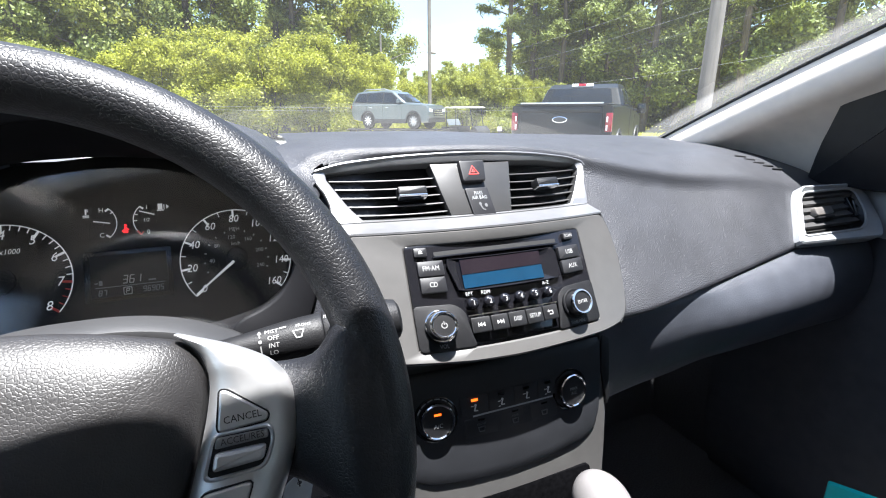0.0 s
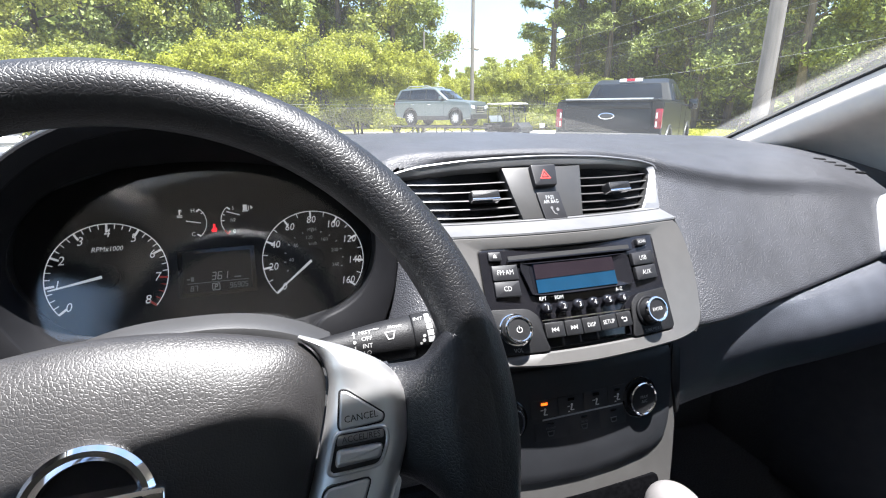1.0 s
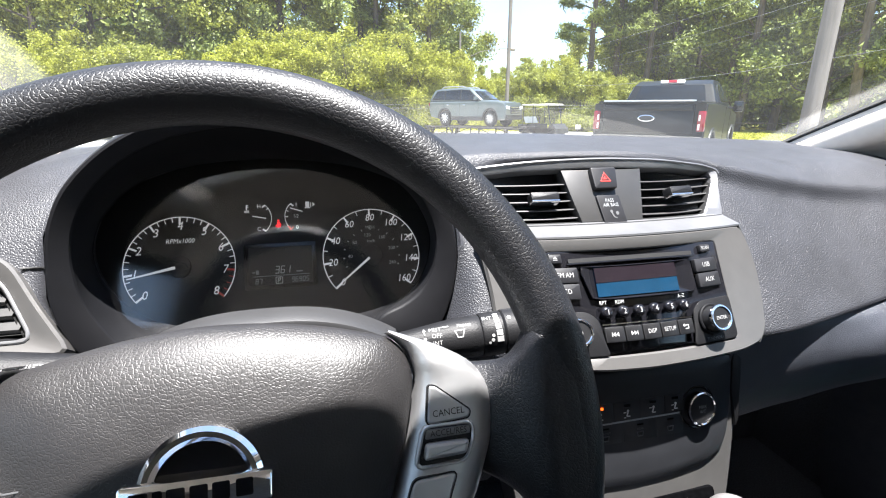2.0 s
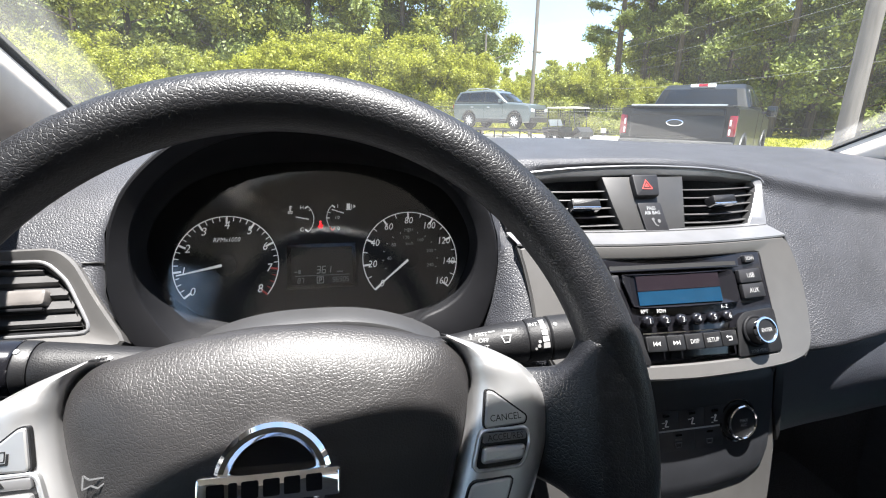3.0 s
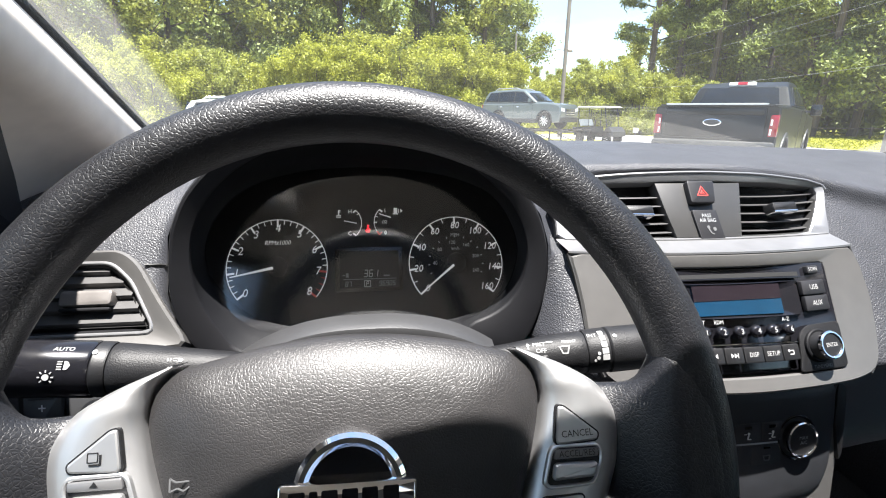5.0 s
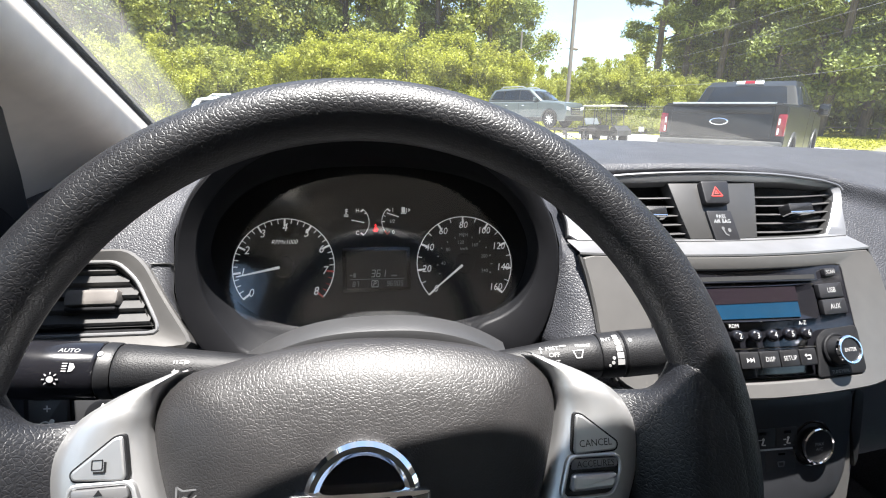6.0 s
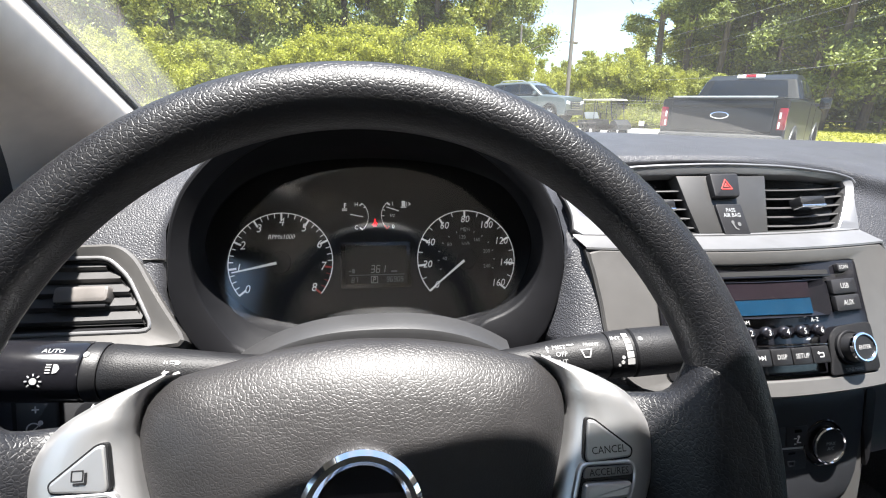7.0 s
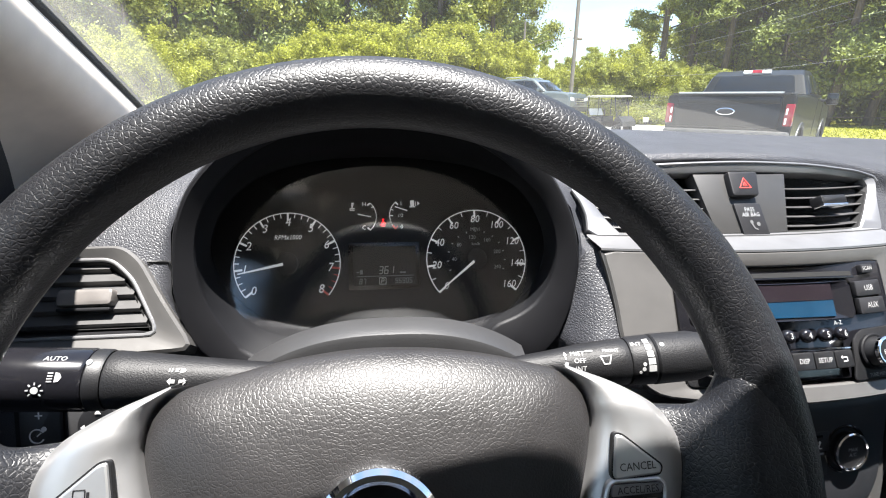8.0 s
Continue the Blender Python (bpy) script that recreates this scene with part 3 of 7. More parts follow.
# charcoal bezel band facing the driver, dark funnel behind it, then the lens seat
MID = (0.0, 1.055)
LENS_SAG = 0.007
hood_y = lambda z: 0.352 + 0.14 * (z - 0.98)
seat_y = lambda z: 0.397 + 0.22 * (z - 0.995)
band_in = mm([(-118, 980), (-134, 1005), (-145, 1028), (-148.5, 1057), (-145, 1085), (-132, 1111), (-107, 1136), (-73, 1154), (-30, 1163), (0, 1164.5), (36, 1163), (76, 1152), (106, 1134), (128, 1114), (137, 1105), (150, 1081), (154, 1057), (149, 1029), (135, 1010), (117, 998.5), (98, 993), (80, 966), (0, 956), (-80, 962)])
lens_rim = mm([(-151.5, 1056), (-144, 1081), (-122, 1106), (-97, 1120), (-54, 1130.5), (0, 1133), (40, 1131), (86, 1124), (125, 1109), (143, 1089), (154, 1066), (157, 1048), (151.5, 1023), (140, 1004), (119, 989), (96, 982), (50, 975), (0, 973), (-50, 976), (-84, 982), (-107, 989), (-124, 1001), (-139, 1018), (-149, 1036)])
band_out = [p for p in arch] + mm([(80, 952), (0, 948), (-80, 952)])
o, i, r = (polar(rounded(q, 0.02, 3), MID, 140) for q in (band_out, band_in, lens_rim))
grow = lambda q, k: [(MID[0] + (x - MID[0]) * k, MID[1] + (z - MID[1]) * k) for x, z in q]
flat_row = lambda q, f, d: [Vector((x, f(z) + d, z)) for x, z in q]
bm = bmesh.new()
stitch(bm, [flat_row(grow(o, 1.012), hood_y, 0.030), flat_row(grow(o, 1.012), hood_y, 0.003), flat_row(o, hood_y, -0.001), flat_row(grow(o, 0.985), hood_y, -0.0015),
            flat_row(grow(i, 1.022), hood_y, 0.003), flat_row(grow(i, 1.006), hood_y, 0.0042), flat_row(i, hood_y, 0.0062)])
part("bezel_band", bm, M["band"], cluster, "satin charcoal bezel band")
rows = [flat_row(i, hood_y, 0.006)]
for k in (0.25, 0.6, 0.9):
    rows.append([Vector((a[0] + (b[0] - a[0]) * k ** 0.7, (hood_y(a[1]) + 0.006) * (1 - k) + seat_y(b[1]) * k, a[1] + (b[1] - a[1]) * k ** 0.7)) for a, b in zip(i, r)])
rows += [flat_row(r, seat_y, 0.0), flat_row(grow(r, 0.995), seat_y, 0.001)]
rows.append([Vector((x, 0.4435 + 0.47 * (z - 0.006 - 0.995) - 0.001, z - 0.006)) for x, z in grow(r, 1.14)])
bm = bmesh.new()
stitch(bm, rows)
part("bezel", bm, M["bezel"], cluster)
bm = bmesh.new()
stitch(bm, [[Vector((x, 0.4113 + 0.42 * (z - 1.06) - LENS_SAG * (1 - (x / 0.157) ** 2), z)) for x, z in grow(r, k * 1.004)] for k in (1.0, 0.9, 0.8, 0.7, 0.6, 0.5, 0.4, 0.3, 0.2, 0.1, 0.02)], True, False, True)
part("lens", bm, M["lens"], cluster, "scratched clear plastic lens").visible_shadow = False


def gauge(cu, cv, r, a0, a1, steps, minor, labels, name, size, redfrom=None):
    """A round scale with ticks and figures. Angles in degrees, running clockwise from a0 to a1."""
    g = part(name, prism(disc(cu, cv, r * 0.20, 24), dial, 0.0005, 0.004, 0.001), M["black"], cluster)
    fl = 1.0 / math.sqrt(1 + 0.47 ** 2)
    white, reds = [arc(cu, cv, r, 0.0009, a0, a1, 60, fl)], []
    for k in range(steps * minor + 1):
        a = radians(a0 + (a1 - a0) * k / (steps * minor))
        big = k % minor == 0
        w, ln = (0.0019, 0.0080) if big else (0.0008, 0.0050)
        b = bar(cu + r * math.cos(a), cv + fl * r * math.sin(a), cu + (r - ln) * math.cos(a), cv + fl * (r - ln) * math.sin(a), w)
        (reds if redfrom is not None and k / minor >= redfrom else white).append(b)
    mark(white, dial, M["dialwhite"], g, 0.0008, "scale")
    if reds:
        mark(reds, dial, M["red"], g, 0.0008, "red_zone")
    for k, t in labels:
        a = radians(a0 + (a1 - a0) * k / steps)
        rr = r - 0.0098
        lettering(t, size, dial, cu + rr * math.cos(a), cv + fl * rr * math.sin(a), M["dialwhite"], g, 0.0008, name="figure", shear=0.2)
    return g


def needle(parent, cu, cv, a, r):
    fl = 1.0 / math.sqrt(1 + 0.47 ** 2)
    ca, sa = math.cos(radians(a)), math.sin(radians(a)) * fl
    tip, tail = (cu + r * ca, cv + r * sa), (cu + 0.004 * ca, cv + 0.004 * sa)
    n = Vector((-sa, ca)).normalized()
    poly = [(tip[0] + n.x * 0.0005, tip[1] + n.y * 0.0005), (tip[0] - n.x * 0.0005, tip[1] - n.y * 0.0005), (tail[0] - n.x * 0.0013, tail[1] - n.y * 0.0013), (tail[0] + n.x * 0.0013, tail[1] + n.y * 0.0013)]
    part("needle", prism(poly, dial, 0.0040, 0.0052, 0.0003), M["dialwhite"], parent, "white pointer")


TACH, SPEED = (-0.0953, 0.0270), (0.0995, 0.0265)
tach = gauge(*TACH, 0.0525, 219, -39, 8, 4, [(k, str(k)) for k in range(9)], "tachometer", 0.0112, 7)
needle(tach, *TACH, 191.5, 0.0487)
lettering("RPMx1000", 0.0062, dial, TACH[0], TACH[1] + 0.0243, M["dialwhite"], tach, 0.0008, shear=0.2)
speedo = gauge(*SPEED, 0.0530, 219.5, -39.5, 8, 2, [(k, str(20 * k)) for k in range(9)], "speedometer", 0.0100)
needle(speedo, *SPEED, 219.0, 0.0515)
fl = 1.0 / math.sqrt(1 + 0.47 ** 2)
inner = []
for k in range(1, 14):
    a = radians(219.5 - 259 * k / 14)
    inner.append(bar(SPEED[0] + 0.0315 * math.cos(a), SPEED[1] + fl * 0.0315 * math.sin(a), SPEED[0] + 0.0295 * math.cos(a), SPEED[1] + fl * 0.0295 * math.sin(a), 0.0009))
mark(inner, dial, M["dialgrey"], speedo, 0.0008, "inner_scale")
for k, t in ((40, "40"), (80, "80"), (120, "120"), (160, "160"), (200, "200"), (240, "240")):
    a = radians(219.5 - 259 * (k / 1.609) / 160)
    lettering(t, 0.0052, dial, SPEED[0] + 0.0238 * math.cos(a), SPEED[1] + fl * 0.0238 * math.sin(a), M["dialgrey"], speedo, 0.0008, name="figure")
lettering("MPH", 0.0052, dial, SPEED[0], SPEED[1] + 0.0290, M["dialgrey"], speedo, 0.0008)
lettering("km/h", 0.0045, dial, SPEED[0], SPEED[1] + 0.0150, M["dialgrey"], speedo, 0.0008)
# small gauges
small = part("temperature_gauge", prism(disc(-0.019, 0.069, 0.003, 16), dial, 0.0003, 0.001), M["black"], cluster)
mark([arc(-0.0246, 0.070, 0.0196, 0.0007, 46, -46, 14, fl), bar(-0.0143, 0.0808, -0.0110, 0.0830, 0.0016), bar(-0.0143, 0.0592, -0.0110, 0.0570, 0.0016), bar(-0.0100, 0.0785, -0.0075, 0.0798, 0.0008)], dial, M["dialwhite"], small, 0.0008, "scale")
mark([bar(-0.0241, 0.0722, -0.0103, 0.0695, 0.0010)], dial, M["dialwhite"], small, 0.0016, "needle")
lettering("H", 0.0058, dial, -0.0175, 0.0818, M["dialwhite"], small, 0.0008)
lettering("C", 0.0058, dial, -0.0178, 0.0592, M["dialwhite"], small, 0.0008)
mark([bar(-0.0300, 0.0835, -0.0300, 0.0785, 0.0012), bar(-0.0325, 0.0776, -0.0275, 0.0776, 0.0009), bar(-0.0300, 0.0830, -0.0280, 0.0830, 0.0006), bar(-0.0300, 0.0815, -0.0280, 0.0815, 0.0006), bar(-0.0325, 0.0762, -0.0275, 0.0762, 0.0006)], dial, M["dialwhite"], small, 0.0008, "thermometer_symbol")
fuel = part("fuel_gauge", prism(disc(0.026, 0.069, 0.003, 16), dial, 0.0003, 0.001), M["black"], cluster)
mark([arc(0.0285, 0.0705, 0.0196, 0.0007, 134, 212, 14, fl), bar(0.0182, 0.0812, 0.0150, 0.0835, 0.0016), bar(0.0090, 0.0705, 0.0122, 0.0705, 0.0009), bar(0.0108, 0.0765, 0.0130, 0.0758, 0.0007)], dial, M["dialwhite"], fuel, 0.0008, "scale")
mark([bar(0.0118, 0.0612, 0.0150, 0.0575, 0.0018), bar(0.0150, 0.0575, 0.0172, 0.0602, 0.0010)], dial, M["red"], fuel, 0.0008, "low_mark")
mark([bar(0.0146, 0.0791, 0.0276, 0.0750, 0.0010)], dial, M["dialwhite"], fuel, 0.0016, "needle")
lettering("1", 0.0056, dial, 0.0212, 0.0822, M["dialwhite"], fuel, 0.0008)
lettering("1/2", 0.0045, dial, 0.0200, 0.0705, M["dialwhite"], fuel, 0.0008, shear=0.2)
lettering("0", 0.0056, dial, 0.0214, 0.0594, M["dialwhite"], fuel, 0.0008)
mark([rect(0.0310, 0.0795, 0.0350, 0.0850), bar(0.0300, 0.0788, 0.0360, 0.0788, 0.0009), bar(0.0365, 0.0795, 0.0365, 0.0840, 0.0007), [(0.0385, 0.0800), (0.0385, 0.0840), (0.0410, 0.0820)]], dial, M["dialwhite"], fuel, 0.0008, "pump_symbol")
belt = [disc(0.0020, 0.0668, 0.0011, 12), [(-0.0001, 0.0602), (0.0041, 0.0602), (0.0030, 0.0652), (0.0010, 0.0652)], bar(-0.0012, 0.0615, 0.0030, 0.0648, 0.0006), bar(0.0050, 0.0622, 0.0036, 0.0640, 0.0006)]
mark(belt, dial, M["lampred"], cluster, 0.0008, "belt_warning_lamp")
# trip display
lcd = part("trip_display", prism(rect(-0.0345, 0.0005, 0.0395, 0.0450, 0.002), dial, -0.002, 0.0006, 0.0004), M["gloss"], cluster, "dark trip computer display")
part("display_panel", prism(rect(-0.0295, 0.0045, 0.0350, 0.0410), dial, 0.0004, 0.0009), M["lcd"], lcd)
mark([bar(-0.0260, 0.0130, 0.0320, 0.0130, 0.0006)], dial, M["greyprint"], lcd, 0.0012, "line")


def segments(text, u, v, h, parent, mat, thick=0.0010):
    """Seven-segment figures."""
    on = {"0": "abcdef", "1": "bc", "3": "abgcd", "5": "afgcd", "6": "afgedc", "7": "abc", "8": "abcdefg", "9": "abfgcd", "P": "abfge"}
    w, polys = h * 0.52, []
    for ch in text:
        e = {"a": (0, h, w, h), "g": (0, h / 2, w, h / 2), "d": (0, 0, w, 0), "f": (0, h / 2, 0, h), "b": (w, h / 2, w, h), "e": (0, 0, 0, h / 2), "c": (w, 0, w, h / 2)}
        for s in on[ch]:
            x0, y0, x1, y1 = e[s]
            polys.append(bar(u + x0 + 0.16 * y0, v + y0, u + x1 + 0.16 * y1, v + y1, thick))
        u += w * 1.62
    return mark(polys, dial, mat, parent, 0.0012, "figures")


segments("361", -0.0035, 0.0152, 0.0066, lcd, M["white"], 0.0008)
segments("87", -0.0235, 0.0062, 0.0044, lcd, M["greyprint"], 0.0007)
segments("96905", 0.0130, 0.0062, 0.0044, lcd, M["greyprint"], 0.0007)
mark([bar(0.0180, 0.0160, 0.0245, 0.0160, 0.0014)], dial, M["greyprint"], lcd, 0.0012, "unit_mark")
mark([bar(-0.0265, 0.0170, -0.0235, 0.0170, 0.0009)], dial, M["greyprint"], lcd, 0.0012, "arrow_mark")
mark([rect(-0.0228, 0.0150, -0.0200, 0.0190)], dial, M["greyprint"], lcd, 0.0012, "pump_mark")
pr = rect(-0.0035, 0.0050, 0.0040, 0.0118)
part("gear_box", ring(pr, inset(pr, 0.0007), dial, (0.00025, 0.0084), 0.0005, 0.0012, None, 0.0001, 24), M["white"], lcd)
segments("P", -0.0012, 0.0062, 0.0042, lcd, M["white"], 0.0008)

# ---- steering column, stalks ----
column = thing("steering_column", "grey plastic steering column cover", "steering column", (0, 0.3, 1.0))
rows = []
for y, w, top in ((0.2645, 0.106, 1.020), (0.2650, 0.1065, 1.0325), (0.2665, 0.107, 1.0355), (0.272, 0.107, 1.0378), (0.286, 0.108, 1.0385), (0.300, 0.109, 1.032), (0.320, 0.109, 1.010), (0.345, 0.110, 0.97)):
    row = []
    for i in range(33):
        q = -1 + 2 * i / 32
        row.append(Vector((0.006 + w * math.copysign(abs(q) ** 0.9, q), y, top - 0.036 * abs(q) ** 2.3 - 0.05 * max(0.0, abs(q) - 0.9) * 10 * 0.8)))
    rows.append(row)
bm = bmesh.new()
stitch(bm, rows[:5], False)
part("upper_cover", bm, M["column"], column)
# unseen back of the cover, coloured black to keep its sunlit reflection off the lens
bm = bmesh.new()
stitch(bm, rows[4:], False)
part("dark_cover_back", bm, M["seal"], column, "unseen back of the column cover, coloured black as if shaded")
rows = []
for y, top in ((0.185, 1.000), (0.23, 1.012), (0.268, 1.020)):
    rows.append([Vector((0.006 + 0.104 * q, y, top - 0.036 * abs(q) ** 2.3)) for q in [k / 10 - 1 for k in range(21)]])
bm = bmesh.new()
stitch(bm, rows, False)
part("collar", bm, M["seal"], column, "dark collar behind the wheel")
rows = []
for y, w, bot in ((0.170, 0.070, 0.90), (0.30, 0.108, 0.88), (0.40, 0.112, 0.87)):
    rows.append([Vector((0.005 - w * math.cos(math.pi * i / 24), y, 0.955 - (0.955 - bot) * math.sin(math.pi * i / 24) ** 0.7)) for i in range(25)])
bm = bmesh.new()
stitch(bm, rows, False)
part("lower_cover", bm, M["lower"], column)

wiper = thing("wiper_stalk", "black wiper control stalk with white printed settings", "control stalk", (0.15, 0.24, 1.03))
A, B = Vector((0.066, 0.246, 1.0155)), Vector((0.209, 0.2368, 1.0270))
WIPER = [(0, 0.0078), (0.12, 0.0086), (0.30, 0.0110), (0.45, 0.0136), (0.50, 0.0141), (0.54, 0.0144), (0.58, 0.0146), (0.622, 0.0148), (0.63, 0.0142), (0.632, 0.0147), (0.64, 0.0153), (0.735, 0.0157), (0.74, 0.0151), (0.742, 0.0151), (0.75, 0.0160), (0.93, 0.0157), (0.985, 0.0138), (1.0, 0.0105)]
part("arm", turned(WIPER[:9], A, B), M["stalk"], wiper)
part("ring_switch", turned(WIPER[9:13], A, B), M["stalk"], wiper)
part("end_cap", turned(WIPER[13:], A, B), M["stalk"], wiper)


def round_about(a, b, shape, face):
    """A wrap on a turned stalk: u along it, v round it, both in metres from the line that faces the driver."""
    a, b = Vector(a), Vector(b)
    w = (b - a).normalized()
    p = Vector(face)
    p = (p - w * p.dot(w)).normalized()
    q = w.cross(p)
    if q.z < 0:
        q = -q

    def at(u, v, d=0.0):
        r = slope_at(u / (b - a).length, shape)
        t = v / r
        return a + w * u + (p * math.cos(t) + q * math.sin(t)) * (r + d)
    return at


on_arm = round_about(A, B, WIPER, (0, -0.80, 0.60))
for s, v, t in ((0.0590, 0.0062, "MIST"), (0.0598, 0.0014, "OFF"), (0.0598, -0.0034, "INT"), (0.0592, -0.0080, "LO")):
    lettering(t, 0.0042, on_arm, s - 0.001, v, M["legend"], wiper, 0.0003, spin=-4)
lettering("FRONT", 0.0031, on_arm, 0.0785, 0.0062, M["legend"], wiper, 0.0003, spin=-4)
sq = [(0.0708, 0.0034), (0.0786, 0.0034), (0.0766, -0.0022), (0.0728, -0.0022)]
part("wiper_symbol", ring(sq, inset(sq, 0.0008), on_arm, (0.0747, 0.0006), 0.0001, 0.0004, None, 0.0001, 40), M["legend"], wiper)
mark([bar(0.0505, 0.0030, 0.0505, 0.0072, 0.0007), [(0.0492, 0.0058), (0.0518, 0.0058), (0.0505, 0.0084)], disc(0.0506, 0.0004, 0.0011, 12), bar(0.0506, -0.0022, 0.0506, -0.0090, 0.0008), bar(0.0630, 0.0072, 0.0675, 0.0072, 0.0010)], on_arm, M["legend"], wiper, 0.0005, "position_symbol")
lettering("INT", 0.0042, on_arm, 0.0950, 0.0090, M["legend"], wiper, 0.0003, spin=-3)
for k in range(5):
    mark([rect(0.0998, -0.0088 + 0.0044 * k, 0.0998 + 0.0046 - 0.0003 * k, -0.0051 + 0.0044 * k)], on_arm, M["legend"], wiper, 0.0005, "interval_bar")
mark([disc(0.0968, -0.0070, 0.0012, 12), disc(0.0946, -0.0088, 0.0009, 12), disc(0.0974, -0.0040, 0.0011, 12)], on_arm, M["legend"], wiper, 0.0005, "drop_symbol")
mark([disc(0.1105, 0.0070, 0.0014, 14)], on_arm, M["greyprint"], wiper, 0.0005, "index_dot")

lights = thing("light_stalk", "black light and turn-signal stalk with white printed symbols", "control stalk", (-0.15, 0.24, 1.03))
A, B = Vector((-0.060, 0.246, 1.0190)), Vector((-0.232, 0.236, 1.0370))
LIGHTS = [(0, 0.0105), (0.10, 0.0112), (0.25, 0.0130), (0.40, 0.0150), (0.47, 0.0158), (0.515, 0.0163), (0.523, 0.0157), (0.525, 0.0163), (0.533, 0.0169), (0.568, 0.0171), (0.573, 0.0164), (0.575, 0.0166), (0.583, 0.0174), (0.90, 0.0172), (0.98, 0.0160), (1.0, 0.0120)]
part("arm", turned(LIGHTS[:7], A, B), M["stalk"], lights)
part("ring_switch", turned([(0.525, 0.0163), (0.533, 0.0169), (0.568, 0.0171), (0.573, 0.0164)], A, B), M["black"], lights)
part("end_switch", turned([(0.575, 0.0166), (0.583, 0.0174), (0.90, 0.0172), (0.98, 0.0160), (1.0, 0.0120)], A, B), M["gloss"], lights)
on_left = round_about(B, A, [(1 - s, r) for s, r in LIGHTS[::-1]], (0, -0.80, 0.60))
lettering("AUTO", 0.0040, on_left, 0.0590, 0.0100, M["legend"], lights, 0.0003)
mark([disc(0.0535, -0.0070, 0.0018, 16)] + [bar(0.0535 + 0.0028 * math.cos(a), -0.0070 + 0.0028 * math.sin(a), 0.0535 + 0.0041 * math.cos(a), -0.0070 + 0.0041 * math.sin(a), 0.0006) for a in (0, 0.8, 1.57, 2.35, 3.14, 3.9, 5.5)], on_left, M["legend"], lights, 0.0006, "side_light_symbol")
mark([[(0.0620, -0.0028), (0.0620, 0.0022), (0.0640, 0.0018), (0.0652, -0.0003), (0.0640, -0.0024)]] + [bar(0.0585, 0.0018 - 0.0014 * k, 0.0610, 0.0018 - 0.0014 * k, 0.0006) for k in range(4)], on_left, M["legend"], lights, 0.0005, "head_light_symbol")
mark([disc(0.0755, 0.0080, 0.0016, 14)], on_left, M["greyprint"], lights, 0.0006, "index_dot")
mark([[(0.1150, -0.0020), (0.1168, 0.0000), (0.1168, -0.0010), (0.1190, -0.0010), (0.1190, -0.0030), (0.1168, -0.0030), (0.1168, -0.0040)], [(0.1250, -0.0020), (0.1232, 0.0000), (0.1232, -0.0010), (0.1210, -0.0010), (0.1210, -0.0030), (0.1232, -0.0030), (0.1232, -0.0040)]], on_left, M["legend"], lights, 0.0004, "turn_symbol")
mark([bar(0.1155, 0.0030, 0.1155, 0.0050, 0.0006), bar(0.1170, 0.0030, 0.1170, 0.0050, 0.0006), bar(0.1185, 0.0048, 0.1205, 0.0048, 0.0006), bar(0.1185, 0.0034, 0.1205, 0.0034, 0.0006), [(0.1212, 0.0026), (0.1212, 0.0054), (0.1232, 0.0050), (0.1240, 0.0040), (0.1232, 0.0030)]], on_left, M["legend"], lights, 0.0004, "beam_symbol")
# ---- steering wheel ----
sw = thing("steering_wheel", "black leather-wrapped steering wheel with silver spokes", "steering wheel", wheel(0, 0))
R, RT = 0.1662, 0.0142
bm = bmesh.new()
rows = []
for i in range(144):
    a = 2 * math.pi * i / 144
    row = []
    for j in range(20):
        b = 2 * math.pi * j / 20
        rr = R + RT * 1.02 * math.cos(b)
        row.append(wheel(rr * math.cos(a), rr * math.sin(a), RT * 1.10 * math.sin(b)))
    rows.append(row)
rows.append(rows[0])
stitch(bm, rows)
bmesh.ops.remove_doubles(bm, verts=bm.verts, dist=1e-6)
part("rim", bm, M["leather"], sw)


def blade(keys, n=22, flip=1):
    """A soft spoke: rows of u, middle v, half height, half thickness, middle depth."""
    bm = bmesh.new()
    rows = []
    for u, vc, h, t, d in smooth_rows(keys, 26):
        row = []
        for i in range(n):
            a = 2 * math.pi * i / n
            ca, sa = math.cos(a), math.sin(a)
            row.append(wheel(flip * u, vc + h * math.copysign(abs(sa) ** 0.75, sa), d + t * math.copysign(abs(ca) ** 0.75, ca)))
        rows.append(row)
    return stitch(bm, rows, True, True, True)


spoke_keys = [(0.100, 0.002, 0.022, 0.006, -0.022), (0.116, 0.001, 0.0260, 0.008, -0.0195), (0.129, -0.002, 0.0290, 0.0115, -0.0145), (0.138, -0.005, 0.0335, 0.0138, -0.006), (0.1445, -0.007, 0.0425, 0.0149, -0.002), (0.1485, -0.008, 0.0520, 0.0153, -0.0005), (0.154, -0.009, 0.0600, 0.0156, 0.0), (0.1655, -0.012, 0.066, 0.0155, 0.0), (0.1720, -0.012, 0.060, 0.010, 0.0)]
for flip in (1, -1):
    part("side_spoke", blade(spoke_keys, flip=flip), M["leather"], sw)
    bm = bmesh.new()
    prism([(flip * u, v) for u, v in mm([(30, -60), (62, -60), (75, -120), (92, -142), (62, -158), (45, -120)])], wheel, -0.012, 0.004, 0.004, bm)
    part("lower_spoke", bm, M["black"], sw)

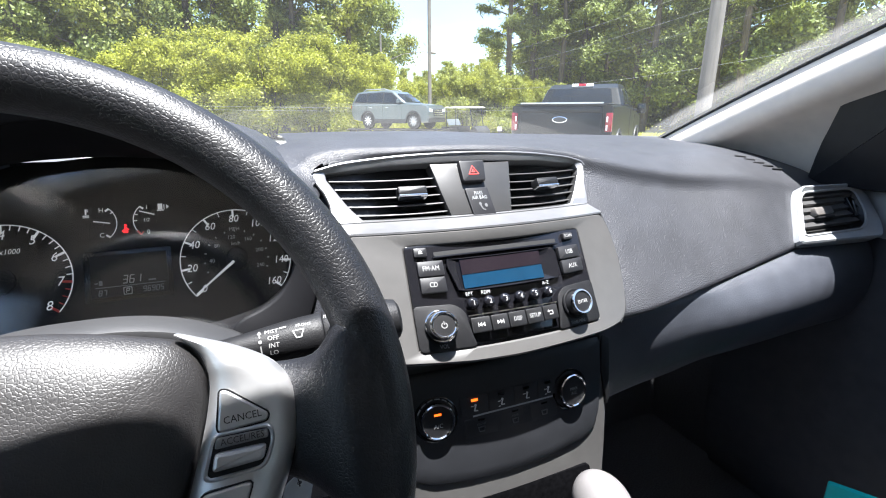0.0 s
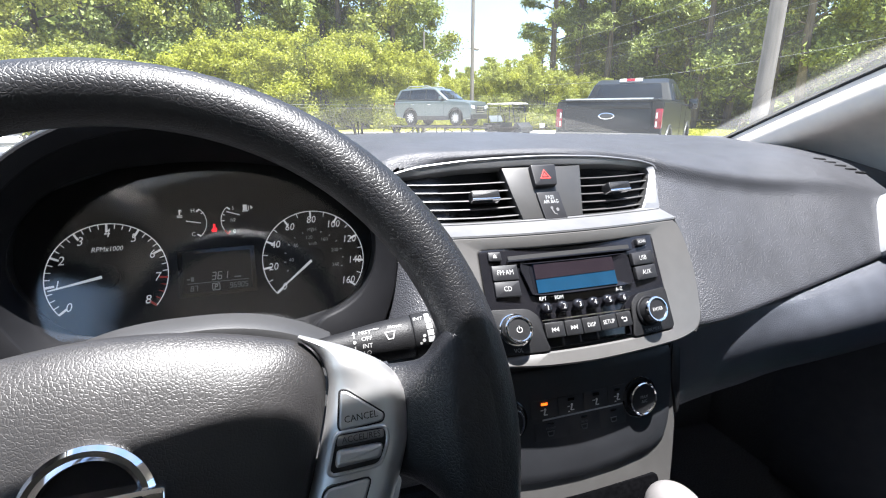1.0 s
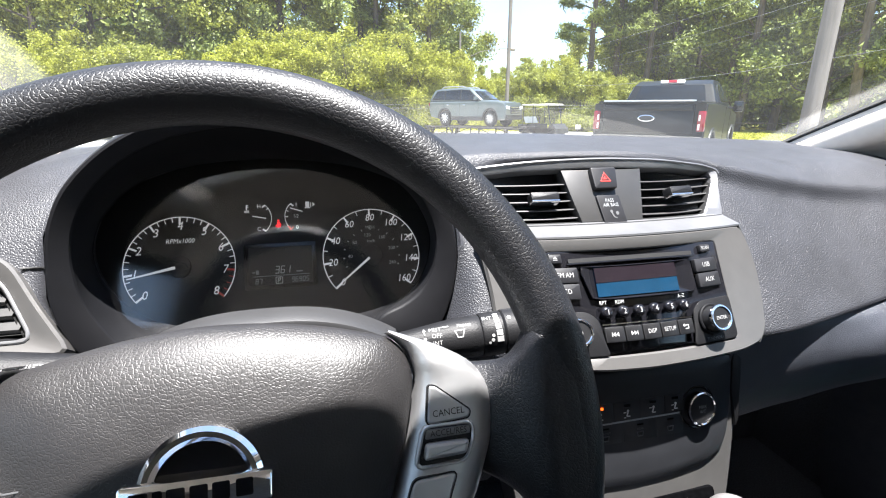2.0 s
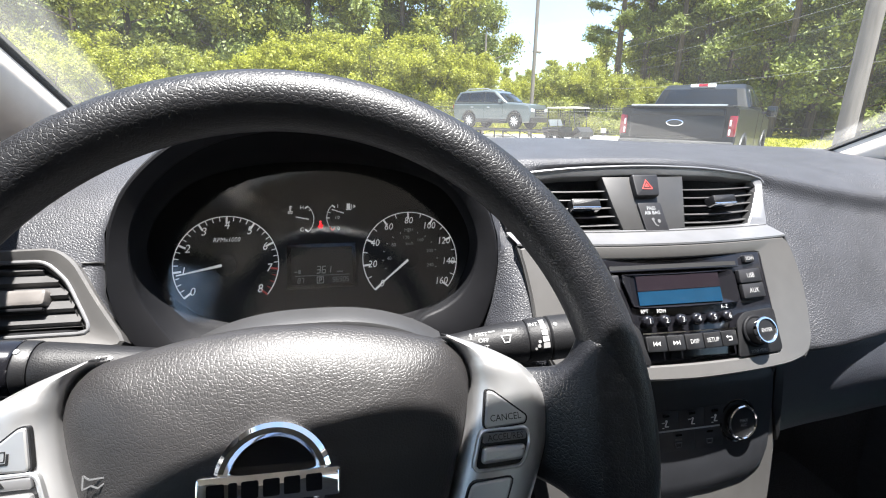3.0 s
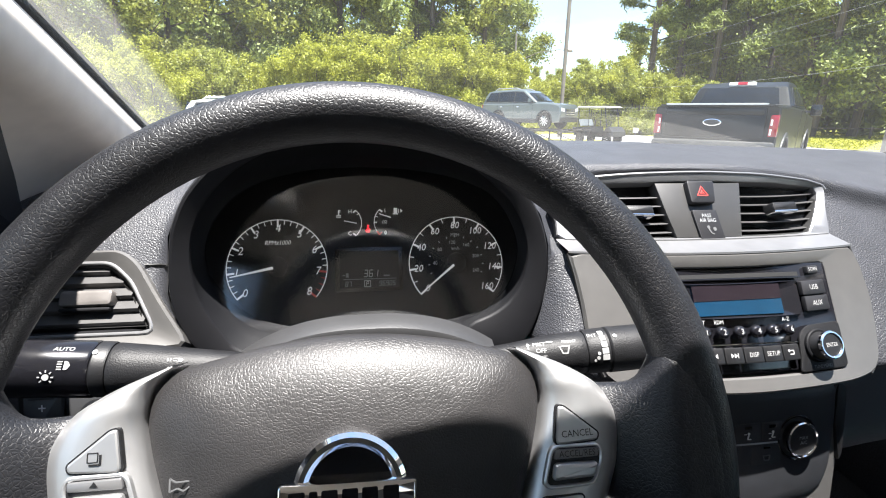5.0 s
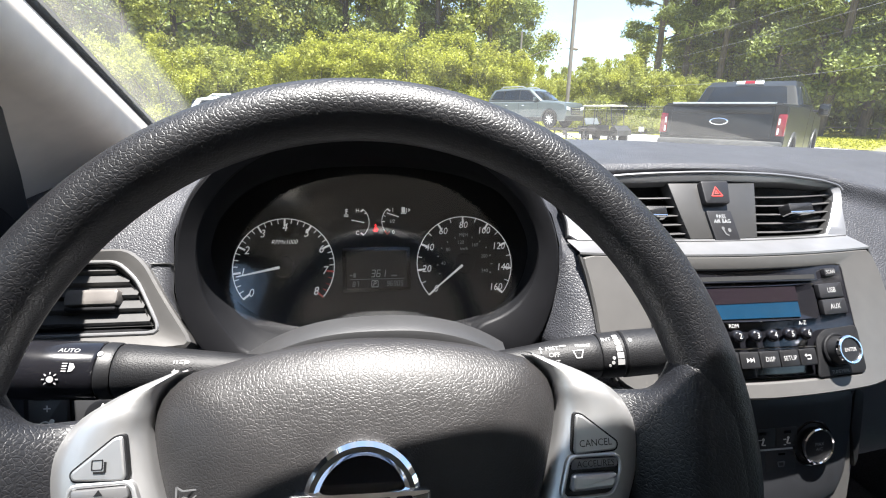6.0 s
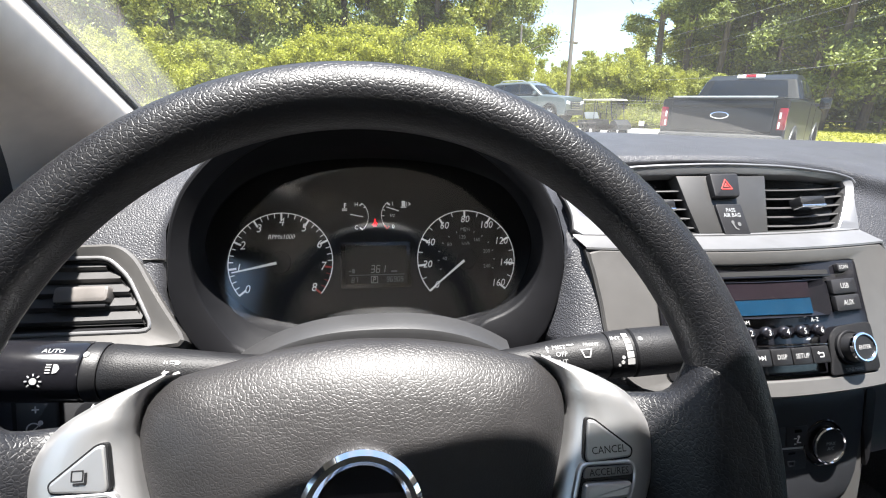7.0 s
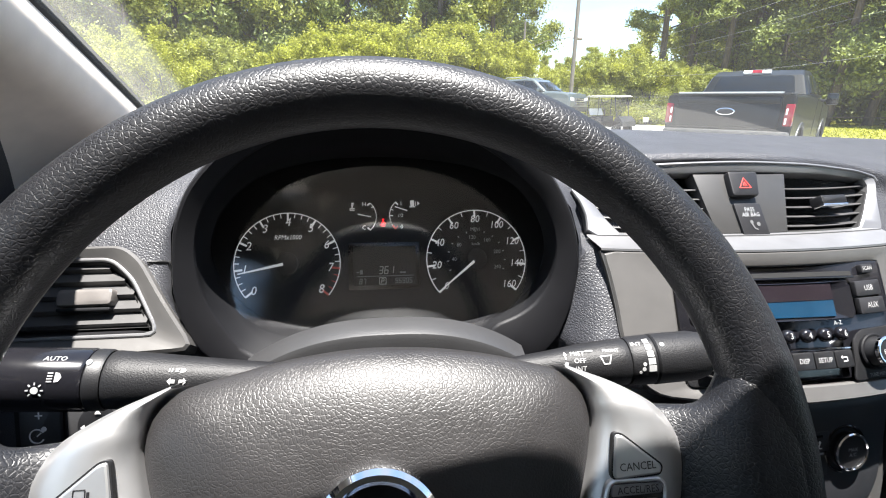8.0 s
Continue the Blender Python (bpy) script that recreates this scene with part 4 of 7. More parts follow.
pad_line = mm([(-88, 36), (-80, 44.5), (-40, 54), (-15, 57), (0, 57.5), (23, 56.5), (50, 52.5), (80, 44.5), (88, 36), (91, 24), (88, 8), (81, -16), (70, -48), (52, -72), (25, -84), (0, -87), (-25, -84), (-52, -72), (-70, -48), (-81, -16), (-88, 8), (-91, 24)])
pad_line = rounded(pad_line, 0.012, 3)
bm = bmesh.new()
cen = (0.0, -0.010)
base = polar(pad_line, cen, 120)
rows = []
for s, d in ((1.0, -0.026), (1.0, -0.013), (0.992, -0.0100), (0.975, -0.0075), (0.94, -0.0045), (0.88, -0.0010), (0.78, 0.0028), (0.64, 0.0058), (0.46, 0.0080), (0.28, 0.0092), (0.12, 0.0096), (0.03, 0.0097)):
    rows.append([wheel(cen[0] + (u - cen[0]) * s, cen[1] + (v - cen[1]) * s, d) for u, v in base])
stitch(bm, rows, True, True, True)
part("airbag_cover", bm, M["airbag"], sw, "grained black airbag cover")

for flip in (1, -1):
    inner_edge = fillet([Vector((flip * u, v)) for u, v in mm([(79, 46), (88.8, 37), (92.2, 24), (89.2, 8), (82.2, -16), (71, -48), (58, -72)])], 4, 0.45)
    outer_edge = fillet([Vector((flip * u, v)) for u, v in mm([(80, 47.5), (104, 38.2), (121.5, 27.5), (130, 11), (127.5, -7), (114, -40), (82, -80)])], 4, 0.45)
    bm = bmesh.new()
    body = []
    for p, q in zip(inner_edge, outer_edge):
        row = []
        for s, d in ((0.0, -0.020), (0.0, -0.0100), (0.03, -0.0078), (0.10, -0.0050), (0.22, -0.0026), (0.40, -0.0013), (0.60, -0.0011), (0.78, -0.0018), (0.90, -0.0038), (0.97, -0.0062), (1.0, -0.0095), (1.0, -0.020)):
            c = p.lerp(q, s)
            row.append(wheel(c.x, c.y, d - 0.006 * max(0.0, (c.y - 0.030) / 0.018)))
        body.append(row)
    stitch(bm, body, False)
    spoke = part("silver_spoke", bm, M["spoke"], sw, "silver spoke trim with control buttons")
    f = lambda pts: [(flip * u, v) if flip > 0 else (-u - 0.0016, v + 0.003) for u, v in mm(pts)]
    d0 = -0.0011
    part("button_gap", prism(inset(rounded(f([(96, 19.5), (99, 19), (115, 6), (114, 3), (93.5, 1.8)]), 0.003, 4), -0.0007), wheel, d0 - 0.002, d0 + 0.00045), M["black"], spoke)
    part("button_gap", prism(inset(rounded(f([(85.5, -21.5), (106, -20.5), (98.5, -38), (80, -36)]), 0.003, 3), -0.0007), wheel, d0 - 0.002, d0 + 0.00045), M["black"], spoke)
    part("button", prism(rounded(f([(96, 19.5), (99, 19), (115, 6), (114, 3), (93.5, 1.8)]), 0.003, 4), wheel, d0 - 0.002, d0 + 0.0014, 0.0010), M["spoke"], spoke, sharp=12)
    groove = rounded(f([(92.5, 0.6), (114.7, 0.2), (115, -6), (110.5, -15.5), (87.5, -16)]), 0.003, 3)
    part("rocker_surround", ring(inset(groove, -0.0016), inset(groove, 0.0002), wheel, (flip * 0.103, -0.0078 if flip > 0 else -0.0048), d0 - 0.002, d0 + 0.0010, None, 0.0006, 60), M["spoke"], spoke)
    part("rocker_recess", prism(groove, wheel, d0 - 0.001, d0 + 0.0002), M["black"], spoke)
    part("rocker_plate", prism(rounded(f([(93.0, 0.0), (114.0, -0.4), (113.8, -4.2), (92.0, -4.4)]), 0.001, 2), wheel, d0 - 0.001, d0 + 0.0016, 0.0006), M["silver"], spoke)
    part("rocker", prism(rounded(f([(92.0, -5.9), (112.9, -6.3), (111.0, -12.6), (90.4, -13.2)]), 0.002, 3), wheel, d0 - 0.001, d0 + 0.0040, 0.0016), M["spoke"], spoke, sharp=12)
    part("button", prism(rounded(f([(85.5, -21.5), (106, -20.5), (98.5, -38), (80, -36)]), 0.003, 3), wheel, d0 - 0.002, d0 + 0.0014, 0.0010), M["spoke"], spoke, sharp=12)
    if flip == 1:
        lettering("CANCEL", 0.0044, wheel, 0.1042, 0.0066, M["black"], spoke, d0 + 0.0016, spin=1, sx=0.92)
        lettering("ACCEL/RES", 0.0040, wheel, 0.1034, -0.0022, M["black"], spoke, d0 + 0.0018, spin=0, sx=0.9)
    else:
        sq = [(-0.1085, 0.0097), (-0.1040, 0.0097), (-0.1040, 0.0139), (-0.1085, 0.0139)]
        part("window_symbol", ring(sq, inset(sq, 0.0005), wheel, (-0.10625, 0.0118), d0, d0 + 0.0016, None, 0.0001, 24), M["black"], spoke)
        mark([bar(-0.1075, 0.0089, -0.1031, 0.0089, 0.0009), bar(-0.1032, 0.0089, -0.1032, 0.0129, 0.0009)], wheel, M["black"], spoke, d0 + 0.0017, "window_shadow_symbol")
        mark([[(-0.1066, 0.0002), (-0.1034, 0.0002), (-0.1050, 0.0024)]], wheel, M["black"], spoke, d0 + 0.0019, "arrow_symbol")
# badge: ring and crossbar; its word stays plain bars
badge = part("badge_ring", ring(disc(0, -0.0065, 0.0235, 64), disc(0, -0.0065, 0.0178, 64), wheel, (0, -0.0065), 0.006, 0.0142, None, 0.0018, 96), M["chrome"], sw, "chrome ring badge with a crossbar")
part("badge_bar", prism(rounded(mm([(-29.0, -12.4), (27.0, -13.4), (27.4, -2.2), (-28.6, -1.0)]), 0.0015, 3), wheel, 0.006, 0.0165, 0.0012), M["chrome"], badge)
part("badge_field", prism(disc(0, -0.0065, 0.0180, 48), wheel, 0.005, 0.0100), M["gloss"], badge)
for u in (-23.6, -15.4, -10.6, -2.4, 5.6, 14.2):
    mark([rect((u - 0.8) / 1000, -0.0105, (u - 0.8 + (3.2 if u == -15.4 else 6.4)) / 1000, -0.0039, 0.0008)], wheel, M["gloss"], badge, 0.0169, "dark_bar")
mark([bar(-0.0745, 0.0018, -0.0745, -0.0034, 0.0007), bar(-0.0745, 0.0018, -0.0722, 0.0002, 0.0006), bar(-0.0722, 0.0002, -0.0668, 0.0004, 0.0006), bar(-0.0745, -0.0034, -0.0715, -0.0022, 0.0006), bar(-0.0715, -0.0022, -0.0690, -0.0034, 0.0006), bar(-0.0690, -0.0034, -0.0668, -0.0018, 0.0006)], wheel, M["dimprint"], sw, 0.0030, "horn_symbol")

# ---- centre stack ----
def clip_row(poly, v):
    """Left and right end of the outline at the height v."""
    xs = []
    for a, b in zip(poly, poly[1:] + poly[:1]):
        if (a[1] - v) * (b[1] - v) < 0:
            xs.append(a[0] + (b[0] - a[0]) * (v - a[1]) / (b[1] - a[1]))
    return min(xs), max(xs)


def louvre(parent, poly, at, vs, depth=0.022, drop=0.35, front=-0.003, thick=0.0016, mat="slat", mid=0.0):
    """Blades across an opening, each tipped towards the driver."""
    for v in vs:
        u0, u1 = clip_row(poly, v)
        bm = bmesh.new()
        rows = []
        for i in range(9):
            u = u0 + (u1 - u0) * i / 8
            w = v - mid * (1 - ((u - (u0 + u1) / 2) / ((u1 - u0) / 2)) ** 2)
            f, b = at(u, w, front), at(u, w, front) + Vector((0, depth * 0.94, depth * drop))
            n = Vector((0, -drop, 1)).normalized() * thick
            rows.append([f + n * 0.2 + Vector((0, -0.0006, 0)), f + n, b + n * 0.6, b - n * 0.6, f - n])
        stitch(bm, rows, True, True, True)
        part("slat", bm, M[mat], parent)


def vent_box(parent, poly, at, depth=0.06):
    """The dark duct behind the blades."""
    bm = bmesh.new()
    rows = [[at(u, v, -0.0015) for u, v in poly], [at(u, v, -0.0015) + Vector((0, depth, 0)) for u, v in poly]]
    stitch(bm, rows, True, False, True)
    part("duct", bm, M["seal"], parent)


def vent_knob(parent, at, u, v, w=0.015, h=0.0046, mat="black"):
    k = part("slider", prism(rect(u - w, v - h, u + w, v + h * 0.7, 0.002), at, -0.004, 0.0085, 0.0018), M[mat], parent)
    part("slider_trim", prism(rect(u - w * 0.98, v - h * 1.35, u + w * 0.98, v - h * 0.95, 0.0008), at, -0.002, 0.0088, 0.0006), M["chrome"], k)


stack = thing("dashboard_fascia", "satin grey centre dash panel with a bright silver vent surround", "dash panel", (XC, 0.36, 1.0))
ring_out = mm([(-168, 111), (-138, 119), (-79, 125), (-16, 127), (16, 127), (79, 124.5), (138, 117), (157, 111.5), (160, 107), (153.5, 92), (151, 82), (149, 72), (147, 63), (-155, 63), (-154, 72), (-154, 82), (-158, 92), (-169, 107)])
openings = mm([(-155, 110), (-93, 116.5), (0, 119), (93, 116), (152, 109), (150, 100), (134, 79), (122, 66.5), (-124, 66.5), (-136, 79), (-153, 104)])
part("vent_surround", ring(ring_out, openings, upp, (0, 0.092), -0.012, 0.004, 0.0015, 0.0012, 160), M["silver"], stack, "bright silver vent surround")
top_edge = fillet([Vector(p) for p in ring_out[:9]], 4, 0.45)
part("top_trim", tube([upp(p[0], p[1] - 0.0012, 0.0036) for p in top_edge], 0.0016, 8), M["silver"], stack, "thin bright trim line")
# ledge that joins the surround to the radio panel
bm = bmesh.new()
rows = []
for i in range(41):
    k = i / 40
    u, w = -0.155 + 0.302 * k, -0.153 + 0.2965 * k
    rows.append([upp(u, 0.0645, 0.0025), upp(u, 0.0628, 0.0040), low(w, 0.0600, 0.0034), low(w, 0.0585, 0.0030), low(w, 0.0540, -0.012)])
stitch(bm, rows, False)
part("ledge", bm, M["silver"], stack)
panel_out = mm([(-153, 58.5), (-149, 43), (-145.5, 15), (-145, -4), (-141, -22), (-134, -38), (-120, -46), (-49, -50.5), (0, -51.5), (50, -51), (105, -50.5), (130, -47.5), (143, -38), (149.5, -13), (153, 14), (150, 39), (143.5, 58.5)])
radio_out = rounded(mm([(-97.5, 47.5), (101, 47.5), (100, -39), (-99, -39)]), 0.004, 3)
part("radio_surround", ring(rounded(panel_out, 0.006, 2), radio_out, low, (0, 0.0), -0.02, 0.003, 0.002, 0.0014, 160), M["grey"], stack, "satin grey radio surround")
for side_line in (panel_out[:6], panel_out[11:]):
    part("seam", tube([low(a, b, -0.0005) for a, b in fillet([Vector(p) for p in side_line], 4, 0.45)], 0.0022, 6), M["seal"], stack, "dark seam beside the panel")
mid_line = mm([(-33, 66.8), (39, 66.8), (45, 90), (52, 117), (-45, 117), (-39, 90)])
part("switch_panel", prism(mid_line, upp, -0.014, 0.0, 0.001), M["graphite"], stack, "satin graphite switch panel")

hazard = thing("hazard_switch", "black hazard warning switch with a red triangle", "switch", upp(0, 0.107))
part("button", prism(rounded(mm([(-13, 96.5), (13.5, 96.5), (16.5, 117), (-13.5, 117)]), 0.002, 3), upp, -0.004, 0.006, 0.0015), M["keys"], hazard)
tri = [(-0.0058, 0.1025), (0.0072, 0.1025), (0.0007, 0.1118)]
tri2 = inset(tri, 0.0021)
for a in (tri, tri2):
    part("triangle", ring(a, inset(a, 0.0008), upp, (0.0007, 0.1055), 0.0055, 0.0063, None, 0.0001, 48), M["red"], hazard)
bagsign = thing("airbag_indicator", "dark passenger airbag indicator plate", "indicator", upp(0, 0.077))
part("plate", prism(rounded(mm([(-8.5, 64.5), (18, 64.5), (14.5, 91), (-12, 91)]), 0.0015, 2), upp, -0.004, 0.0022, 0.0006), M["keys"], bagsign)
lettering("PASS", 0.0048, upp, 0.0020, 0.0855, M["greyprint"], bagsign, 0.0026)
lettering("AIR BAG", 0.0048, upp, 0.0024, 0.0812, M["greyprint"], bagsign, 0.0026)
mark([disc(0.0015, 0.0752, 0.0016, 12), bar(0.0015, 0.0740, 0.0035, 0.0700, 0.0014), bar(0.0035, 0.0700, 0.0065, 0.0690, 0.0010), disc(0.0080, 0.0735, 0.0018, 12)], upp, M["dimprint"], bagsign, 0.0026)

open_l = mm([(-154, 110), (-93, 116.5), (-42, 118), (-37, 90), (-31.5, 66.8), (-124, 66.8), (-137, 79)])
open_r = mm([(49, 118), (93, 116), (151.5, 109), (150, 100), (134, 79), (122, 66.8), (38, 66.8), (43, 90)])
for poly, ku, kv, name in ((open_l, -0.071, 0.0905, 0), (open_r, 0.092, 0.0915, 1)):
    v = thing("air_vent", "black slatted centre air vent with a slider" + (" trimmed in chrome" if name == 0 else ""), "air vent", upp((poly[0][0] + poly[3][0]) / 2, 0.09), "dash air vents")
    vent_box(v, poly, upp)
    louvre(v, poly, upp, [0.0725, 0.0805, 0.0885, 0.0965, 0.1045], 0.024, -0.10, -0.004, 0.0007, mid=0.0008)
    vent_knob(v, upp, ku, kv)

# ---- radio ----
radio = thing("car_radio", "gloss black car radio with knobs, buttons and a dim display", "car radio", low(0, 0))
part("faceplate", prism(inset(radio_out, 0.0004), low, -0.025, 0.0030, 0.0008), M["gloss"], radio)
wing = rounded(mm([(-98.5, -2), (-60, -3), (-50, -10), (-47, -30), (-44, -38.5), (-98.5, -38.5)]), 0.005, 3)
part("lower_wing", prism(wing, low, 0.0022, 0.0036, 0.0006), M["stalk"], radio)
part("lower_wing", prism([(0.002 - u, v) for u, v in wing], low, 0.0022, 0.0036, 0.0006), M["stalk"], radio)
part("disc_slot", prism(rect(-0.070, 0.0375, 0.066, 0.0410, 0.001), low, 0.002, 0.0034), M["seal"], radio, "dark disc slot")
part("slot_lip", prism(rect(-0.072, 0.0355, 0.067, 0.0370, 0.0005), low, 0.002, 0.0050, 0.0006), M["gloss"], radio)


def key_button(text, u0, v0, u1, v1, size=0.0058, mat="keys", proud=0.0052, r=0.001, symbol=None):
    b = part("button", prism(rect(u0, v0, u1, v1, r), low, 0.001, proud, 0.0008), M[mat], radio)
    if text:
        lettering(text, size, low, (u0 + u1) / 2, (v0 + v1) / 2, M["legend"], b, proud + 0.0002, sx=0.95)
    if symbol:
        mark(symbol((u0 + u1) / 2, (v0 + v1) / 2), low, M["legend"], b, proud + 0.0003)
    return b


key_button("", -0.0890, 0.0375, -0.0765, 0.0450, symbol=lambda u, v: [[(u - 0.002, v), (u + 0.002, v), (u, v + 0.002)], bar(u - 0.002, v - 0.001, u + 0.002, v - 0.001, 0.0006)])
key_button("SCAN", 0.0765, 0.0385, 0.0890, 0.0450, 0.0042)
key_button("FM·AM", -0.0880, 0.0210, -0.0630, 0.0335, mat="keys")
key_button("CD", -0.0880, 0.0075, -0.0635, 0.0200)
key_button("USB", 0.0655, 0.0213, 0.0925, 0.0327)
key_button("AUX", 0.0660, 0.0080, 0.0930, 0.0200)
scr = rounded(mm([(-61, 34), (62, 34), (62, 6), (-52, 6)]), 0.002, 2)
part("screen_frame", ring(scr, rect(-0.0460, 0.0085, 0.0415, 0.0320), low, (0, 0.02), 0.001, 0.0036, 0.0012, 0.0004, 80), M["gloss"], radio)
part("screen", prism(rect(-0.0462, 0.0083, 0.0417, 0.0322), low, 0.001, 0.0034), M["screen"], radio, "dim blue display")
# upper half of the display in a darker colour
part("screen_upper_half", prism([(-0.0462, 0.0198), (0.0417, 0.0205), (0.0417, 0.0322), (-0.0462, 0.0322)], low, 0.0032, 0.0038), M["screendark"], radio, "dark upper half of the display")
for k in range(6):
    u = -0.0412 + 0.01668 * k
    b = part("preset_button", lathe([(0.0058, 0.002), (0.0058, 0.0042), (0.0050, 0.0060), (0.0035, 0.0070), (0.0012, 0.0074)], low, u, -0.0045, 20, flat=0.87), M["gloss"], radio)
    lettering(str(k + 1), 0.0062, low, u, -0.0045, M["legend"], b, 0.0076)
for t, u in (("RPT", -0.0430), ("RDM", -0.0262), ("A–Z", 0.0415)):
    lettering(t, 0.0044, low, u, 0.0034, M["legend"], radio, 0.0034)
mark([bar(-0.0485, -0.0143, 0.0485, -0.0150, 0.0010)], low, M["chrome"], radio, 0.0044, "bright_line")
prev = lambda u, v: [bar(u - 0.0032, v - 0.0018, u - 0.0032, v + 0.0018, 0.0007), [(u + 0.0002, v - 0.0018), (u + 0.0002, v + 0.0018), (u - 0.0028, v)], [(u + 0.0034, v - 0.0018), (u + 0.0034, v + 0.0018), (u + 0.0004, v)]]
nxt = lambda u, v: [[(2 * u - a, b) for a, b in p] for p in prev(u, v)]
back = lambda u, v: [bar(u - 0.0028, v + 0.0012, u + 0.0020, v + 0.0012, 0.0008), bar(u + 0.0020, v + 0.0012, u + 0.0020, v - 0.0016, 0.0008), bar(u + 0.0020, v - 0.0016, u - 0.0020, v - 0.0016, 0.0008), [(u - 0.0040, v + 0.0012), (u - 0.0022, v + 0.0026), (u - 0.0022, v - 0.0002)]]
edges = [-0.0475, -0.0272, -0.0088, 0.0105, 0.0298, 0.0478]
for k, (t, sy) in enumerate((("", prev), ("", nxt), ("DISP", None), ("SETUP", None), ("", back))):
    u0, u1 = edges[k] + 0.0004, edges[k + 1] - 0.0004
    key_button(t, u0, -0.0285, u1, -0.0162, 0.0050, "black", 0.0050, 0.0014, sy)
for u, text in ((-0.0760, "VOL"), (0.0700, "TUNE·MENU")):
    v = -0.0195
    k = part("knob", lathe([(0.0128, 0.003), (0.0128, 0.006), (0.0120, 0.0075), (0.0116, 0.0150), (0.0108, 0.0165), (0.0040, 0.0167)], low, u, v, 40, flat=0.87), M["black"], radio)
    part("chrome_ring", ring(disc(u, v, 0.0124, 48), disc(u, v, 0.0098, 48), lambda a, b, d=0.0: low(a, v + (b - v) * 0.87, d), (u, v), 0.0146, 0.0178, None, 0.0008, 64), M["chrome"], k, "chrome ring")
    part("chrome_foot", ring(disc(u, v, 0.0150, 48), disc(u, v, 0.0122, 48), lambda a, b, d=0.0: low(a, v + (b - v) * 0.87, d), (u, v), 0.002, 0.0068, None, 0.0008, 64), M["bezel" if u > 0 else "chrome"], k)
    lettering(text, 0.0046 if u < 0 else 0.0036, low, u, v - 0.0160, M["greyprint"], radio, 0.0046)
    if u < 0:
        mark([arc(u, v - 0.0003, 0.0024, 0.0006, 120, 420, 20, 0.87), bar(u, v, u, v + 0.0028, 0.0006)], low, M["legend"], k, 0.0171, "power_symbol")
    else:
        lettering("ENTER", 0.0042, low, u, v, M["legend"], k, 0.0171)

# ---- climate controls ----
clim = thing("climate_panel", "black climate control panel with two chrome-ringed dials", "climate control", ac(0, -0.03))
clim_line = rounded(mm([(-128, 26), (128, 26), (126, -10), (119, -55), (110, -74), (90, -83), (50, -88), (0, -90), (-50, -88), (-90, -83), (-110, -74), (-119, -55), (-126, -10)]), 0.006, 3)
bm = bmesh.new()
cl = polar(clim_line, (0, -0.03), 120)
rows = [[ac(u * s, -0.03 + (v + 0.03) * s, d) for u, v in cl] for s, d in ((1.0, -0.03), (1.0, 0.0), (0.985, 0.0035), (0.95, 0.0050), (0.8, 0.0065), (0.5, 0.0075), (0.1, 0.0080))]
stitch(bm, rows, True, False, True)
part("panel", bm, M["climate"], clim)
on_ac = lambda u, v, d=0.0: ac(u, v, d + 0.0068)
for u, v, text in ((-0.0800, -0.0185, "A/C"), (0.0755, -0.0215, "MAX\nA/C")):
    k = part("dial_well", lathe([(0.0225, -0.004), (0.0225, 0.0008), (0.0216, 0.0014), (0.0204, 0.0010), (0.0186, -0.0020), (0.0150, -0.0022)], on_ac, u, v, 40, flat=0.97), M["gloss"], clim)
    part("knob", lathe([(0.0168, -0.003), (0.0164, 0.0058), (0.0150, 0.0072), (0.0050, 0.0074)], on_ac, u, v, 40, flat=0.97), M["black"], k)
    part("chrome_ring", ring(disc(u, v, 0.0170, 48), disc(u, v, 0.0148, 48), on_ac, (u, v), 0.0052, 0.0086, None, 0.0009, 64), M["chrome"], k, "chrome ring")
    lettering(text, 0.0056 if u < 0 else 0.0046, on_ac, u, v - (0.004 if u < 0 else 0), M["greyprint"], k, 0.0080)
    if u < 0:
        mark([rect(u - 0.0035, v + 0.0058, u + 0.0035, v + 0.0078)], on_ac, M["amber"], k, 0.0080, "amber_lamp")
        mark([arc(u, v, 0.0196, 0.0011, 30 + 22 * i, 46 + 22 * i, 6) for i in range(6)], on_ac, M["greyprint"], k, 0.0018, "scale_marks")
xs = [-0.0545, -0.0240, 0.0055, 0.0345, 0.0580]
for k in range(4):
    b = part("mode_button", prism(rect(xs[k] + 0.0004, -0.0215, xs[k + 1] - 0.0004, -0.0035, 0.0010), on_ac, -0.002, 0.0014, 0.0006), M["climate"], clim)
    c = (xs[k] + xs[k + 1]) / 2
    mark([rect(c - 0.0035, -0.0085, c + 0.0035, -0.0060)], on_ac, M["amber"] if k == 0 else M["gloss"], b, 0.0026, "lamp")
    mark([disc(c + 0.0006, -0.0126, 0.0013, 12), bar(c + 0.0006, -0.0138, c - 0.0008, -0.0178, 0.0014), bar(c - 0.0008, -0.0178, c + 0.0030, -0.0180, 0.0010), bar(c - 0.0044, -0.0130 - 0.0010 * (k % 2), c - 0.0014, -0.0130 - 0.0010 * (k % 2), 0.0008)] + ([bar(c - 0.0040, -0.0190, c - 0.0018, -0.0190, 0.0008)] if k % 2 else []), on_ac, M["white"], b, 0.0026, "airflow_symbol")
# chrome strip drawn in flat grey, its bright reflection put into the colour
mark([rect(-0.0420, -0.0238, 0.0520, -0.0222)], on_ac, M["greyprint"], clim, 0.0022, "bright_line")
